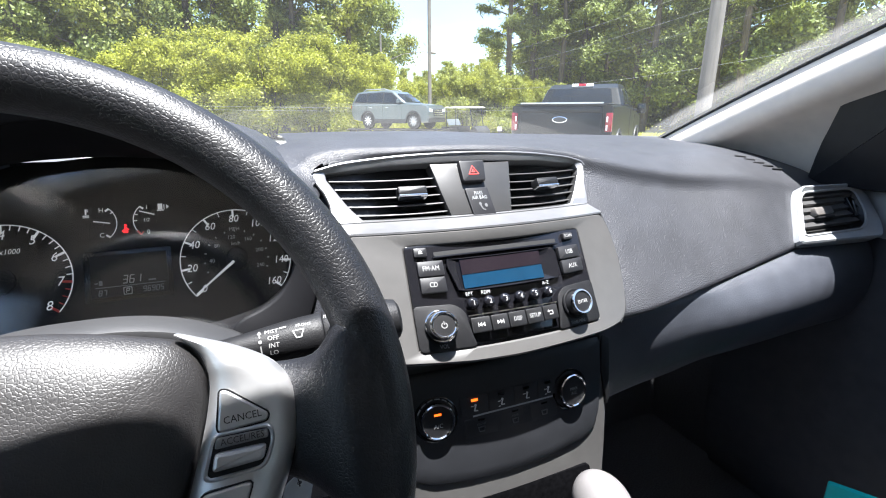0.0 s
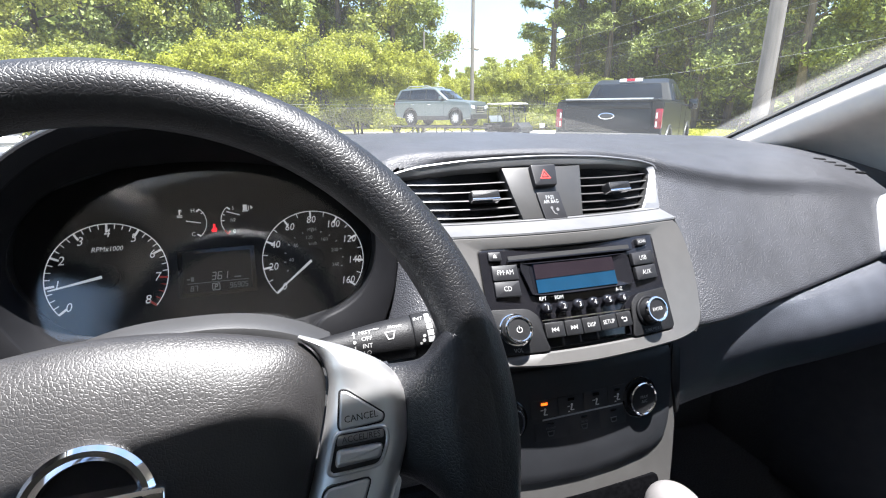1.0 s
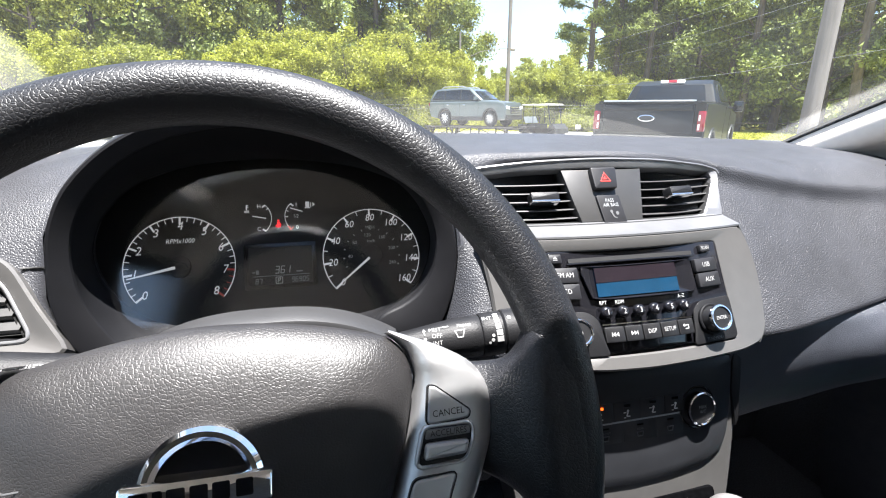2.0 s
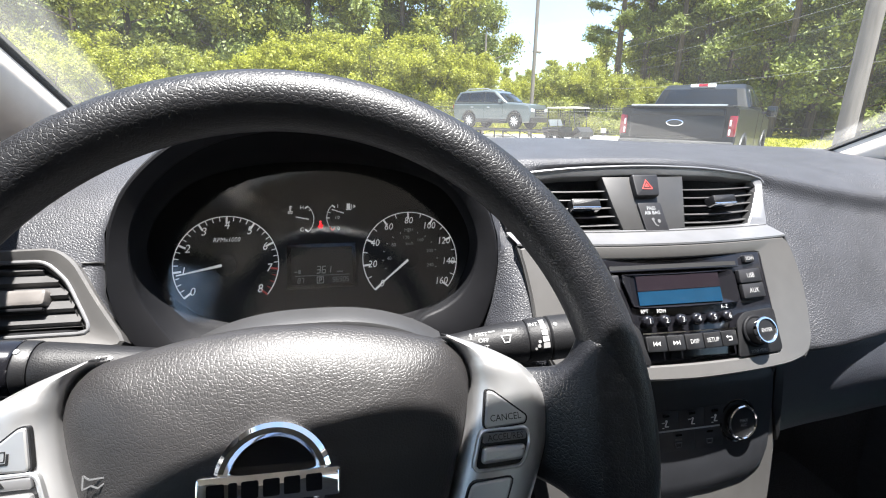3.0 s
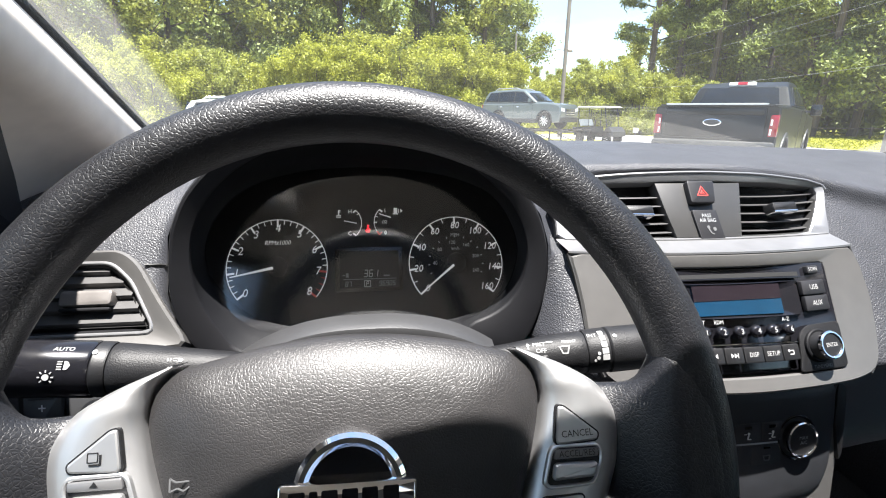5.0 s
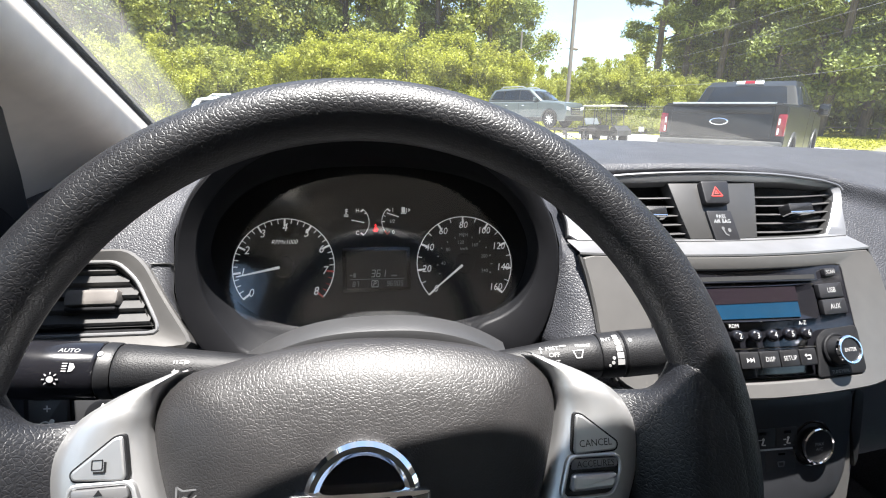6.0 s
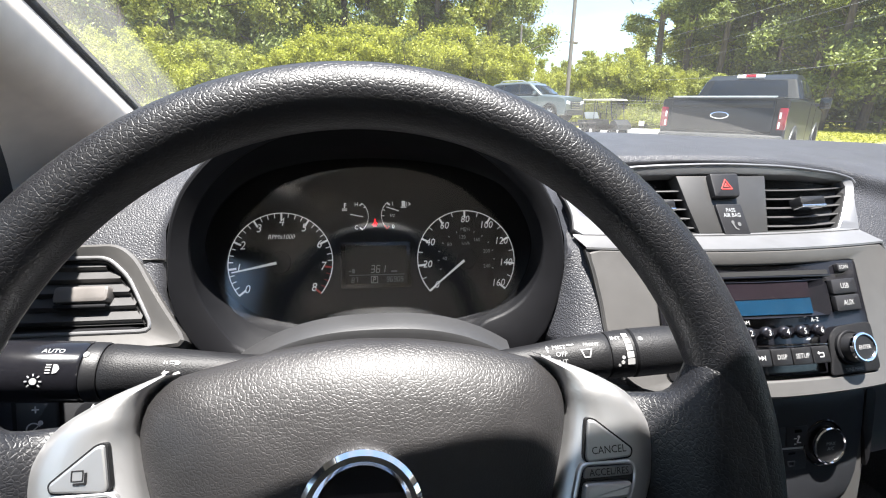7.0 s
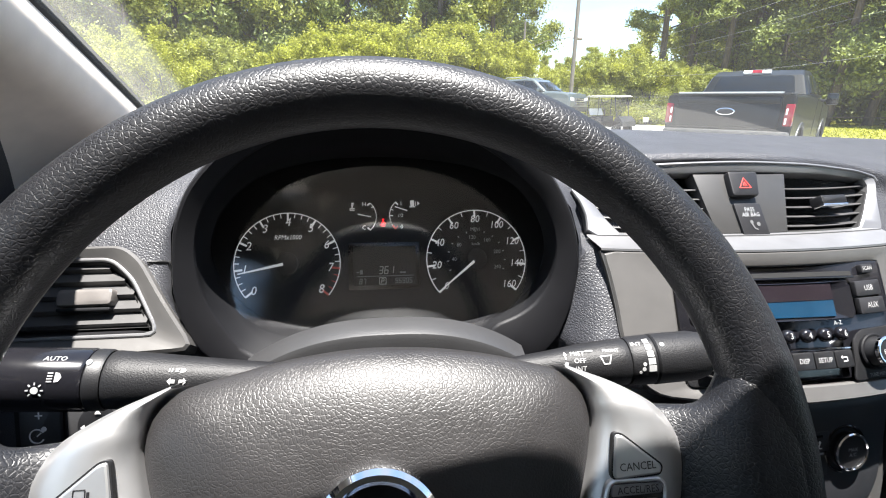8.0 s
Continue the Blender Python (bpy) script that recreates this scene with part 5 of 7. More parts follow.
for c, w in ((-0.0335, 0.0175), (0.0050, 0.0185), (0.0405, 0.0160)):
    b = part("defrost_button", prism(rect(c - w, -0.0440, c + w, -0.0255, 0.0010), on_ac, -0.002, 0.0012, 0.0006), M["climate"], clim)
    mark([rect(c - 0.0035, -0.0285, c + 0.0035, -0.0270)], on_ac, M["gloss"], b, 0.0022, "lamp")
    sq = [(c - 0.0040, -0.0350), (c + 0.0040, -0.0350), (c + 0.0028, -0.0400), (c - 0.0028, -0.0400)]
    part("symbol", ring(sq, inset(sq, 0.0007), on_ac, (c, -0.0375), 0.001, 0.0022, None, 0.0001, 32), M["dimprint"], b)
lettering("FRONT", 0.0032, on_ac, -0.0335, -0.0322, M["dimprint"], clim, 0.0021)
lettering("REAR", 0.0032, on_ac, 0.0050, -0.0322, M["dimprint"], clim, 0.0021)

# ---- console below ----
console = thing("centre_console", "satin grey centre console with a dark pocket", "console", (XC, 0.25, 0.75))
bm = bmesh.new()
o = polar(mm([(140, 30), (139, 0), (135, -45), (127, -95), (119, -136), (115, -160), (-115, -160), (-119, -136), (-127, -95), (-135, -45), (-139, 0), (-140, 30)]), (0, -0.05), 120)
i = polar(clim_line, (0, -0.05), 120)
rows = [[ac(u, v, d) for u, v in pts] for pts, d in ((o, -0.06), (o, -0.004), (inset(o, 0.002), -0.001), (inset(i, -0.0005), 0.0015), (i, -0.004))]
stitch(bm, rows)
part("climate_surround", bm, M["grey"], console, "satin grey climate surround")
for s in (-1, 1):
    part("side_strip", prism([(s * u, v) for u, v in mm([(129, 25), (140, 25), (139, 0), (134, -45), (130, -52), (125, -12)])], ac, -0.004, 0.004, 0.001), M["black"], console)
pocket = rounded(mm([(-98, -110), (98, -110), (102, -150), (-102, -150)]), 0.006, 3)
# no recess here: a flat black slab paints the shade inside the pocket
part("pocket", prism(pocket, ac, -0.002, 0.0035, 0.001), M["pocket"], console, "storage pocket, a flat slab coloured black for the shade inside")
rows = []
for y, z, w in ((0.285, 0.742, 0.116), (0.255, 0.725, 0.116), (0.215, 0.712, 0.114), (0.10, 0.690, 0.108), (-0.15, 0.680, 0.100), (-0.40, 0.690, 0.100)):
    rows.append([Vector((XC + u * w, y, z - dz)) for u, dz in ((-1.05, 0.35), (-1.02, 0.03), (-0.95, 0.0), (-0.5, -0.004), (0, -0.005), (0.5, -0.004), (0.95, 0.0), (1.02, 0.03), (1.05, 0.35))])
bm = bmesh.new()
stitch(bm, rows, False)
part("tunnel_cover", bm, M["lower"], console, "dark console top")
shifter = thing("gear_shifter", "light grey gear shift knob on a dark lever", "gear lever", (XC + 0.047, 0.205, 0.715))
K = Vector((XC + 0.047, 0.205, 0.838))
bm = bmesh.new()
bmesh.ops.create_uvsphere(bm, u_segments=28, v_segments=16, radius=1, matrix=Matrix.Translation(K - Vector((0, 0, 0.018))) @ Matrix.Rotation(radians(12), 4, 'X') @ Matrix.Diagonal((0.0245, 0.034, 0.030, 1)))
part("knob", bm, M["knob"], shifter)
part("lever", turned([(0, 0.012), (0.2, 0.009), (1, 0.008)], (K.x, K.y + 0.005, 0.705), (K.x, K.y, 0.80)), M["black"], shifter)

part("seam", tube([(-0.1960, 0.3905, 1.0496), (-0.1903, 0.3920, 1.0488), (-0.1840, 0.3908, 1.0492), (-0.1776, 0.3872, 1.0501), (-0.1690, 0.3730, 1.0540)], 0.0011, 6), M["seal"], dashboard, "dark seam across the dash pad")

# ---- side vents ----
vent_out = rounded(mm([(-345, 66), (-214, 68), (-198, 58), (-176, 30), (-146, -4), (-345, -10), (-358, 10), (-360, 50)]), 0.012, 4)
vent_in = rounded(mm([(-322, 58), (-222, 58), (-203, 44), (-178, 8), (-300, 8), (-320, 20)]), 0.008, 4)
vent_in_right = rounded(mm([(-340, 57), (-325, 60), (-216, 59), (-202, 52), (-169, 5.5), (-306, 5), (-326, 12), (-340, 30)]), 0.008, 4)
for at, kind in ((vent_l, "left"), (vent_r, "right")):
    vent_in = vent_in if kind == "left" else vent_in_right
    v = thing("air_vent", "black slatted corner air vent in a silver frame", "air vent", at(-0.24, 0.03), "dash air vents")
    # same silver trim on both sides; lighter paint on the right stands in for its window reflection
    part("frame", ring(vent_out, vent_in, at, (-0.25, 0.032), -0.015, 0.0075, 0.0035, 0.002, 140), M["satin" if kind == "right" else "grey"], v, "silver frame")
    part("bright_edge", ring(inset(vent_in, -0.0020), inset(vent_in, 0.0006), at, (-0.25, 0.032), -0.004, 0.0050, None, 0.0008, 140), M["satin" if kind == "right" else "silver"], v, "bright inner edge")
    inner_line = inset(vent_in, 0.0002)
    part("inner_frame", ring(inner_line, inset(vent_in, 0.005), at, (-0.25, 0.032), -0.015, 0.0022, -0.004, 0.001, 120), M["black"], v)
    op = inset(vent_in, 0.0050)
    vent_box(v, op, at)
    louvre(v, op, at, [0.0150, 0.0245, 0.0340, 0.0435, 0.0520], 0.024, 0.50, -0.002, 0.0030)
    k = part("slider", prism(rect(-0.257, 0.0275, -0.215, 0.0385, 0.003), at, -0.006, 0.0070, 0.0022), M["slider"], v)
    part("slider_edge", prism(rect(-0.256, 0.0240, -0.216, 0.0262, 0.001), at, -0.004, 0.0055, 0.0008), M["bezel"], k)
    if kind == "right":
        part("thumb_wheel", prism(rect(-0.322, 0.022, -0.310, 0.048, 0.002), at, -0.004, 0.004, 0.001), M["gloss"], v)

# defroster slots beside the right pillar
grille = thing("defroster_grille", "black slotted defroster outlet in the dash top", "air vent", (0.86, 0.44, 1.10))
for k in range(5):
    bm = bmesh.new()
    p = Vector((0.847 + 0.0152 * k, 0.470 - 0.0060 * k, 1.1040 - 0.0051 * k))
    q = p + Vector((0.033, 0.006, -0.0025))
    stitch(bm, [[v + Vector((0, 0.0016 * w, 0.0010)), v + Vector((0, 0.0002, 0.0016)), v + Vector((0, -0.0018 * w, 0.0002)), v + Vector((0, 0, -0.006))] for v, w in ((p, 0.3), (p.lerp(q, 0.4), 0.9), (q, 1.0))], True, True, True)
    part("slat", bm, M["black"], grille)

# switches left of the column
sw_panel = thing("dash_switches", "black dimmer and mirror switches in the lower dash", "switch", (-0.23, 0.32, 0.95))
swp = surf(0, 0.318, 0.955, 0.25)
part("plate", prism(rect(-0.272, -0.034, -0.180, 0.016, 0.003), swp, -0.03, 0.0, 0.001), M["black"], sw_panel)
for u0, u1 in ((-0.266, -0.238), (-0.233, -0.188)):
    b = part("switch_cap", prism(rect(u0, -0.029, u1, 0.012, 0.0015), swp, -0.002, 0.004, 0.0012), M["column"], sw_panel)
    c = (u0 + u1) / 2
    if u0 < -0.25:
        part("grip_bar", prism(rect(c - 0.009, 0.0075, c + 0.009, 0.0095), swp, 0.003, 0.0052, 0.0004), M["black"], b)
        mark([bar(c - 0.0025, 0.001, c + 0.0025, 0.001, 0.0009), bar(c, -0.0015, c, 0.0035, 0.0009), arc(c - 0.002, -0.014, 0.005, 0.0009, 30, 330, 20), disc(c + 0.003, -0.009, 0.0018, 12), bar(c - 0.002, -0.014, c + 0.001, -0.0115, 0.0008)], swp, M["white"], b, 0.0044)
    else:
        part("mirror_pad", lathe([(0.0150, 0.003), (0.0150, 0.0050), (0.0135, 0.0056), (0.004, 0.0050)], swp, c, -0.009, 32), M["black"], b)
        mark([[(c - 0.0022, 0.0005), (c + 0.0022, 0.0005), (c, 0.0038)], [(c - 0.0125, -0.009), (c - 0.0095, -0.0112), (c - 0.0095, -0.0068)]], swp, M["white"], b, 0.0062)

# key tag on the column
tag = thing("key_tag", "white paper key tag hanging from the ignition key", "key tag", (0.128, 0.20, 0.93))
tp = plane((0.128, 0.200, 0.936), (1, 0.1, -0.25), (0.25, 0.1, 1))
part("tag", ring(rounded(mm([(-9, -34), (9, -34), (9, 4), (4, 10), (-4, 10), (-9, 4)]), 0.002, 2), disc(0, 0.005, 0.0016, 12), tp, (0, 0.0045), -0.0003, 0.0003, None, 0.0001, 48), M["paper"], tag)
part("wire", tube([tp(0, 0.004, 0.002), tp(-0.003, 0.012), tp(-0.004, 0.020), tp(-0.002, 0.012, -0.002), tp(0, 0.005, -0.002)], 0.0005, 6), M["chrome"], tag)

# ---- pillars, glass, roof, doors ----
PB, PD = Vector((-0.3175, 0.746, 1.126)), Vector((0.0299, -0.2166, 0.0945))     # a point low on the left glass edge and the way up it


def mirror(p, s):
    return p if s < 0 else Vector((2 * XC - p.x, p.y, p.z))


def edge_at(t):
    """The glass edge, t from the foot up; the rake steepens a little less towards the roof."""
    return PB + PD * t + Vector((0.002 * t * t, 0, -0.004 * t * t))


TOP = 3.41
for s, name in ((-1, "pillar_left"), (1, "pillar_right")):
    pil = tagged(new(name), "light beige front roof pillar trim with a black glass edge", "pillar", kind="structure")
    bm = bmesh.new()
    rows = []
    for i in range(25):
        t = -0.25 + (TOP + 0.25) * i / 24
        e = edge_at(t)
        wide = 1 + 1.3 * max(0.0, 1 - t / 2.2) ** 1.5
        up = Vector((0, 0.396, 0.918))
        rows.append([mirror(e + Vector((a, 0, 0)) + up * c, s) for a, c in ((0.000, 0.002), (0.006, -0.006), (0.012, -0.0145), (0.0165, -0.0235), (0.0182, -0.030), (0.0186, -0.036), (0.0170, -0.048), (0.011, -0.057), (0.001, -0.0635), (-0.010, -0.0675), (-0.010 - 0.020 * wide, -0.058 - 0.016 * wide), (-0.010 - 0.045 * wide, -0.044 - 0.050 * wide), (-0.010 - 0.062 * wide, -0.044 - 0.085 * wide))])
    stitch(bm, rows, False)
    part("trim", bm, M["pillar"], pil)
    bm = bmesh.new()
    rows = []
    for i in range(25):
        t = -0.35 + (TOP + 0.35) * i / 24
        e = edge_at(t)
        rows.append([mirror(e + Vector(o), s) for o in ((0.008, 0.006, 0.005), (0.002, 0.002, -0.003), (-0.012, 0.001, -0.011), (-0.012, 0.012, -0.007), (-0.040, 0.02, 0.004))])
    stitch(bm, rows, False)
    part("glass_edge", bm, M["seal"], pil)
    # dark door frame behind it
    bm = bmesh.new()
    rows = []
    for i in range(20):
        t = 0.05 + (TOP - 0.05) * i / 19
        e = edge_at(t)
        wide = 1 + 1.3 * max(0.0, 1 - t / 2.2) ** 1.5
        b0 = e + Vector((-0.008 - 0.062 * wide, 0, 0)) + Vector((0, 0.396, 0.918)) * (-0.042 - 0.085 * wide)
        rows.append([mirror(b0 + Vector(o), s) for o in ((0.0, 0, 0), (0.006, -0.014, -0.008), (-0.012, -0.032, -0.016), (-0.030, -0.030, -0.014), (-0.032, 0.02, 0.01))])
    stitch(bm, rows, False)
    part("door_seal", bm, M["seal"], pil)

glass = tagged(new("windscreen"), "dusty curved windscreen", "windscreen", kind="structure")
bm = bmesh.new()
rows = []
for i in range(17):
    t = -0.4 + (TOP + 0.4) * i / 16
    a, b = edge_at(t), mirror(edge_at(t), 1)
    row = []
    for j in range(25):
        w = j / 24
        p = a.lerp(b, w)
        p.y += 0.105 * (1 - (2 * w - 1) ** 2)
        p.z += 0.030 * (1 - (2 * w - 1) ** 2)
        row.append(p)
    rows.append(row)
stitch(bm, rows, False)
gl = part("pane", bm, M["screenglass"], glass)
gl.visible_shadow = False

hdr = edge_at(TOP)
roof = tagged(new("ceiling"), "light cloth headliner of the car", "ceiling", kind="structure")
rows = []
for yy, zz in ((hdr.y + 0.09, hdr.z + 0.012), (hdr.y - 0.10, hdr.z + 0.018), (-0.6, hdr.z + 0.06), (-1.2, hdr.z + 0.045), (-1.45, hdr.z + 0.01)):
    rows.append([Vector((XC + u * 0.72, yy - 0.09 * abs(u) ** 2.2 * (yy > hdr.y), zz - 0.035 * abs(u) ** 3)) for u in [k / 10 - 1 for k in range(21)]])
bm = bmesh.new()
stitch(bm, rows + [[p + Vector((0, 0, 0.03)) for p in r] for r in rows[::-1]] + [rows[0]], False)
part("headliner", bm, M["roofcloth"], roof)

for s, name in ((-1, "door_left"), (1, "door_right")):
    door = tagged(new(name), "dark door panel with a silver sweep and a glass window", "car door", kind="structure")
    X = lambda x: x if s < 0 else 2 * XC - x
    bm = bmesh.new()
    rows = []
    for y in (0.60, 0.42, 0.36, 0.2, 0.0, -0.3, -0.8, -1.3):
        zt = 1.045 - 0.02 * (0.42 - y if y < 0.42 else 0)
        rows.append([Vector((X(x), y, z)) for x, z in ((-0.46, zt), (-0.42, zt + 0.004), (-0.385, zt - 0.012), (-0.372, zt - 0.05), (-0.385, 0.90), (-0.375, 0.72), (-0.385, 0.45), (-0.44, 0.30))])
    stitch(bm, rows, False)
    part("panel", bm, M["lower"], door)
    bm = bmesh.new()
    rows = []
    for y, z, h in ((0.395, 1.014, 0.040), (0.30, 1.012, 0.042), (0.20, 1.000, 0.036), (0.08, 0.985, 0.026), (-0.10, 0.965, 0.012)):
        rows.append([Vector((X(-0.384), y, z - h)), Vector((X(-0.372), y, z - h + 0.004)), Vector((X(-0.366), y, z)), Vector((X(-0.372), y, z + h - 0.006)), Vector((X(-0.384), y, z + h))])
    stitch(bm, rows, False, True, True)
    part("trim_sweep", bm, M["satin"], door, "silver trim sweep")
    bm = bmesh.new()
    prism(rounded([(0.456, 1.055), (0.15, 1.055), (0.15, 1.325), (0.22, 1.300), (0.295, 1.264), (0.361, 1.229), (0.395, 1.208), (0.411, 1.188), (0.427, 1.148), (0.437, 1.125), (0.447, 1.095)], 0.006, 3), lambda u, v, d=0.0: Vector((X(-0.333 + 0.25 * max(0.0, v - 1.08) + d), u, v)), -0.05, 0.008, 0.005, bm)
    part("mirror_sail", bm, M["black"], door)
    bm = bmesh.new()
    prism([(0.30, 1.03), (-0.80, 1.03), (-0.70, 1.38), (-0.2, 1.44), (0.02, 1.36)], lambda u, v, d=0.0: Vector((X(-0.44 + 0.12 * max(0, v - 1.0) + d), u, v)), -0.002, 0.002, 0, bm)
    w = part("window_pane", bm, M["glass"], door)
    w.visible_shadow = False

cabin = tagged(new("cabin_floor"), "dark carpeted car floor and bulkheads", "car floor", kind="structure")
bm = bmesh.new()
box(-0.46, -1.9, 0.30, 2 * XC + 0.46, 0.95, 0.34, 0, bm)
box(-0.46, 0.80, 0.30, 2 * XC + 0.46, 0.86, 1.10, 0, bm)
part("carpet", bm, M["carpet"], cabin)
part("rear_wall", box(-0.46, -1.98, 0.30, 2 * XC + 0.46, -1.92, 1.07, 0), M["rearcloth"], cabin)
part("parcel_shelf", box(-0.46, -1.95, 1.00, 2 * XC + 0.46, -1.40, 1.03, 0), M["carpet"], cabin)
rear_pane = part("rear_window", prism([(-0.56, 0.0), (0.56, 0.0), (0.50, 0.60), (-0.50, 0.60)], plane((XC, -1.93, 1.03), (1, 0, 0), (0, 0.80, 0.60)), -0.002, 0.002), M["glass"], cabin)
rear_pane.visible_shadow = False
for s in (-1, 1):
    bm = bmesh.new()
    box(-0.47, -1.9, 0.30, -0.44, 0.9, 0.95, 0, bm)
    if s > 0:
        bmesh.ops.scale(bm, vec=(-1, 1, 1), verts=bm.verts)
        bmesh.ops.translate(bm, vec=(2 * XC, 0, 0), verts=bm.verts)
    part("sill", bm, M["carpet"], cabin)
    X = lambda x: x if s < 0 else 2 * XC - x
    side = lambda u, v, d=0.0: Vector((X(-0.45 + 0.16 * max(0, v - 1.0) + d), u, v))
    part("door_pillar", prism([(-0.64, 0.94), (-0.30, 0.94), (-0.33, 1.44), (-0.64, 1.44)], side, -0.03, 0.03, 0.006), M["rearcloth"], cabin)
    part("rear_pillar", prism([(-1.92, 0.94), (-1.15, 0.94), (-1.38, 1.12), (-1.50, 1.42), (-1.92, 1.36)], side, -0.03, 0.03, 0.006), M["pillar"], cabin)
    part("roof_rail", prism([(-1.6, 1.385), (-0.2, 1.405), (0.00, 1.36), (0.04, 1.40), (-0.2, 1.47), (-1.6, 1.44)], side, -0.03, 0.02, 0.006), M["pillar"], cabin)

# unseen front seats behind the camera, added as dark blockers for the lens reflections
seat = thing("front_seat", "unseen dark grey cloth front seat, added to block light behind the camera", "car seat", (0, -0.55, 0.34), "front seats")
rows = []
for z, y, w, t in ((0.62, -0.34, 0.29, 0.10), (0.75, -0.38, 0.325, 0.11), (0.92, -0.43, 0.34, 0.105), (1.04, -0.46, 0.345, 0.09), (1.16, -0.48, 0.342, 0.075), (1.26, -0.49, 0.33, 0.065), (1.32, -0.50, 0.29, 0.055), (1.345, -0.505, 0.18, 0.035)):
    rows.append([Vector((-0.055 + w * math.copysign(abs(math.cos(a)) ** 0.6, math.cos(a)), y - t + t * math.copysign(abs(math.sin(a)) ** 0.7, math.sin(a)), z)) for a in [2 * math.pi * k / 28 for k in range(28)]])
bm = bmesh.new()
stitch(bm, rows, True, True, True)
part("backrest", bm, M["seatcloth"], seat)
part("cushion", box(-0.32, -0.50, 0.45, 0.21, 0.0, 0.63, 0.05), M["seatcloth"], seat)
part("base", box(-0.27, -0.46, 0.335, 0.16, -0.05, 0.47, 0.02), M["black"], seat)
copy_thing(seat, Matrix.Translation((2 * XC + 0.11, -0.55, 0.34)))

# ---- outdoors ----
M["asphalt"] = material("worn_pale_asphalt", (0.27, 0.265, 0.255), 0.9, var=0.25, var_scale=3, bump=0.5, bump_scale=60, stain=0.2)
M["road"] = material("pale_road_surface", (0.30, 0.29, 0.28), 0.9, var=0.15, var_scale=2, bump=0.4, bump_scale=50, stain=0.12)
M["grass"] = material("sunlit_grass", (0.30, 0.29, 0.035), 0.9, var=0.3, var_scale=4, bump=0.6, bump_scale=30, stain=0.25)
M["blades"] = material("grass_blades", (0.29, 0.29, 0.04), 0.7, island=0.4, translucent=0.3)
M["bark"] = material("tree_bark", (0.10, 0.080, 0.062), 0.95, var=0.35, var_scale=6, bump=0.8, bump_scale=14, stretch=(1, 1, 0.25))
M["leaf_bright"] = material("bright_leaves", (0.335, 0.345, 0.048), 0.55, var=0.25, var_scale=0.8, island=0.40, translucent=0.42)
M["leaf_mid"] = material("green_leaves", (0.262, 0.28, 0.052), 0.55, var=0.3, var_scale=0.5, island=0.45, translucent=0.38)
M["leaf_dark"] = material("dark_leaves", (0.19, 0.225, 0.055), 0.6, var=0.3, var_scale=0.4, island=0.45, translucent=0.3)
M["wood_pole"] = material("weathered_pole_wood", (0.20, 0.175, 0.15), 0.9, var=0.25, var_scale=8, bump=0.5, bump_scale=30, stretch=(1, 1, 0.1))
M["truckpaint"] = material("dark_truck_paint", (0.008, 0.009, 0.010), 0.34, var=0.1, var_scale=3, coat=0.15, spec=0.35)
M["suvpaint"] = material("silver_green_paint", (0.115, 0.135, 0.135), 0.3, metal=0.4, var=0.05, var_scale=3, coat=0.8)
M["whitepaint"] = material("white_car_paint", (0.33, 0.35, 0.37), 0.35, var=0.04, var_scale=3, coat=0.6)
M["autoglass"] = material("tinted_car_glass", (0.010, 0.012, 0.014), 0.06, var=0.1, var_scale=3, spec=0.6)
M["tyre"] = material("tyre_rubber", (0.018, 0.018, 0.018), 0.85, var=0.2, var_scale=10, bump=0.3, bump_scale=80)
M["alloy"] = material("alloy_wheel", (0.60, 0.60, 0.61), 0.3, metal=0.9, var=0.08, var_scale=10)
M["taillamp"] = material("red_lamp_lens", (0.22, 0.008, 0.014), 0.12, var=0.15, var_scale=20, coat=1.0)
M["lampclear"] = material("clear_lamp_lens", (0.72, 0.72, 0.72), 0.1, var=0.1, var_scale=20, coat=1.0)
M["darktrim"] = material("grey_bumper_plastic", (0.026, 0.026, 0.027), 0.45, var=0.15, var_scale=6)
M["bumper"] = material("dull_grey_bumper", (0.06, 0.059, 0.058), 0.5, var=0.12, var_scale=6)
M["rust"] = material("painted_steel_rack", (0.05, 0.045, 0.04), 0.6, var=0.3, var_scale=8, bump=0.3, bump_scale=60)
M["cartbody"] = material("cream_cart_panels", (0.55, 0.52, 0.44), 0.4, var=0.06, var_scale=6)
M["cable"] = material("weathered_cable", (0.22, 0.22, 0.22), 0.6, var=0.2, var_scale=4)

SLOPE = 0.0105                                        # the lot falls away gently ahead


def ground_z(x, y):
    return -SLOPE * (0.34 * x + 0.94 * y)


def bearing(b, d, up=0.0):
    """A point at b degrees to the right of straight ahead, d metres off, standing on the ground."""
    x, y = 0.1 + d * math.sin(radians(b)), -0.05 + d * math.cos(radians(b))
    return Vector((x, y, ground_z(x, y) + up))


def sheet(name, pts, lift, mat, label, category, cells=1):
    bm = bmesh.new()
    vs = [bm.verts.new((x, y, ground_z(x, y) + lift)) for x, y in pts]
    bm.faces.new(vs)
    me = bpy.data.meshes.new(name)
    bm.to_mesh(me)
    bm.free()
    me.materials.append(mat)
    return tagged(new(name, me), label, category, kind="structure")


sheet("ground", [(-1500, -1500), (1500, -1500), (1500, 1500), (-1500, 1500)], 0.0, M["asphalt"], "grey asphalt car park falling gently away", "ground")
P = lambda b, d: (0.1 + d * math.sin(radians(b)), -0.05 + d * math.cos(radians(b)))
sheet("road", [P(-75, 62), P(-20, 36), P(5, 29.5), P(30, 31), P(39, 27), P(50, 23.5), P(80, 25), P(80, 30), P(50, 27.5), P(39, 32), P(29, 42), P(5, 37), P(-20, 45), P(-75, 85)], 0.02, M["road"], "pale sunlit road along the car park", "road")
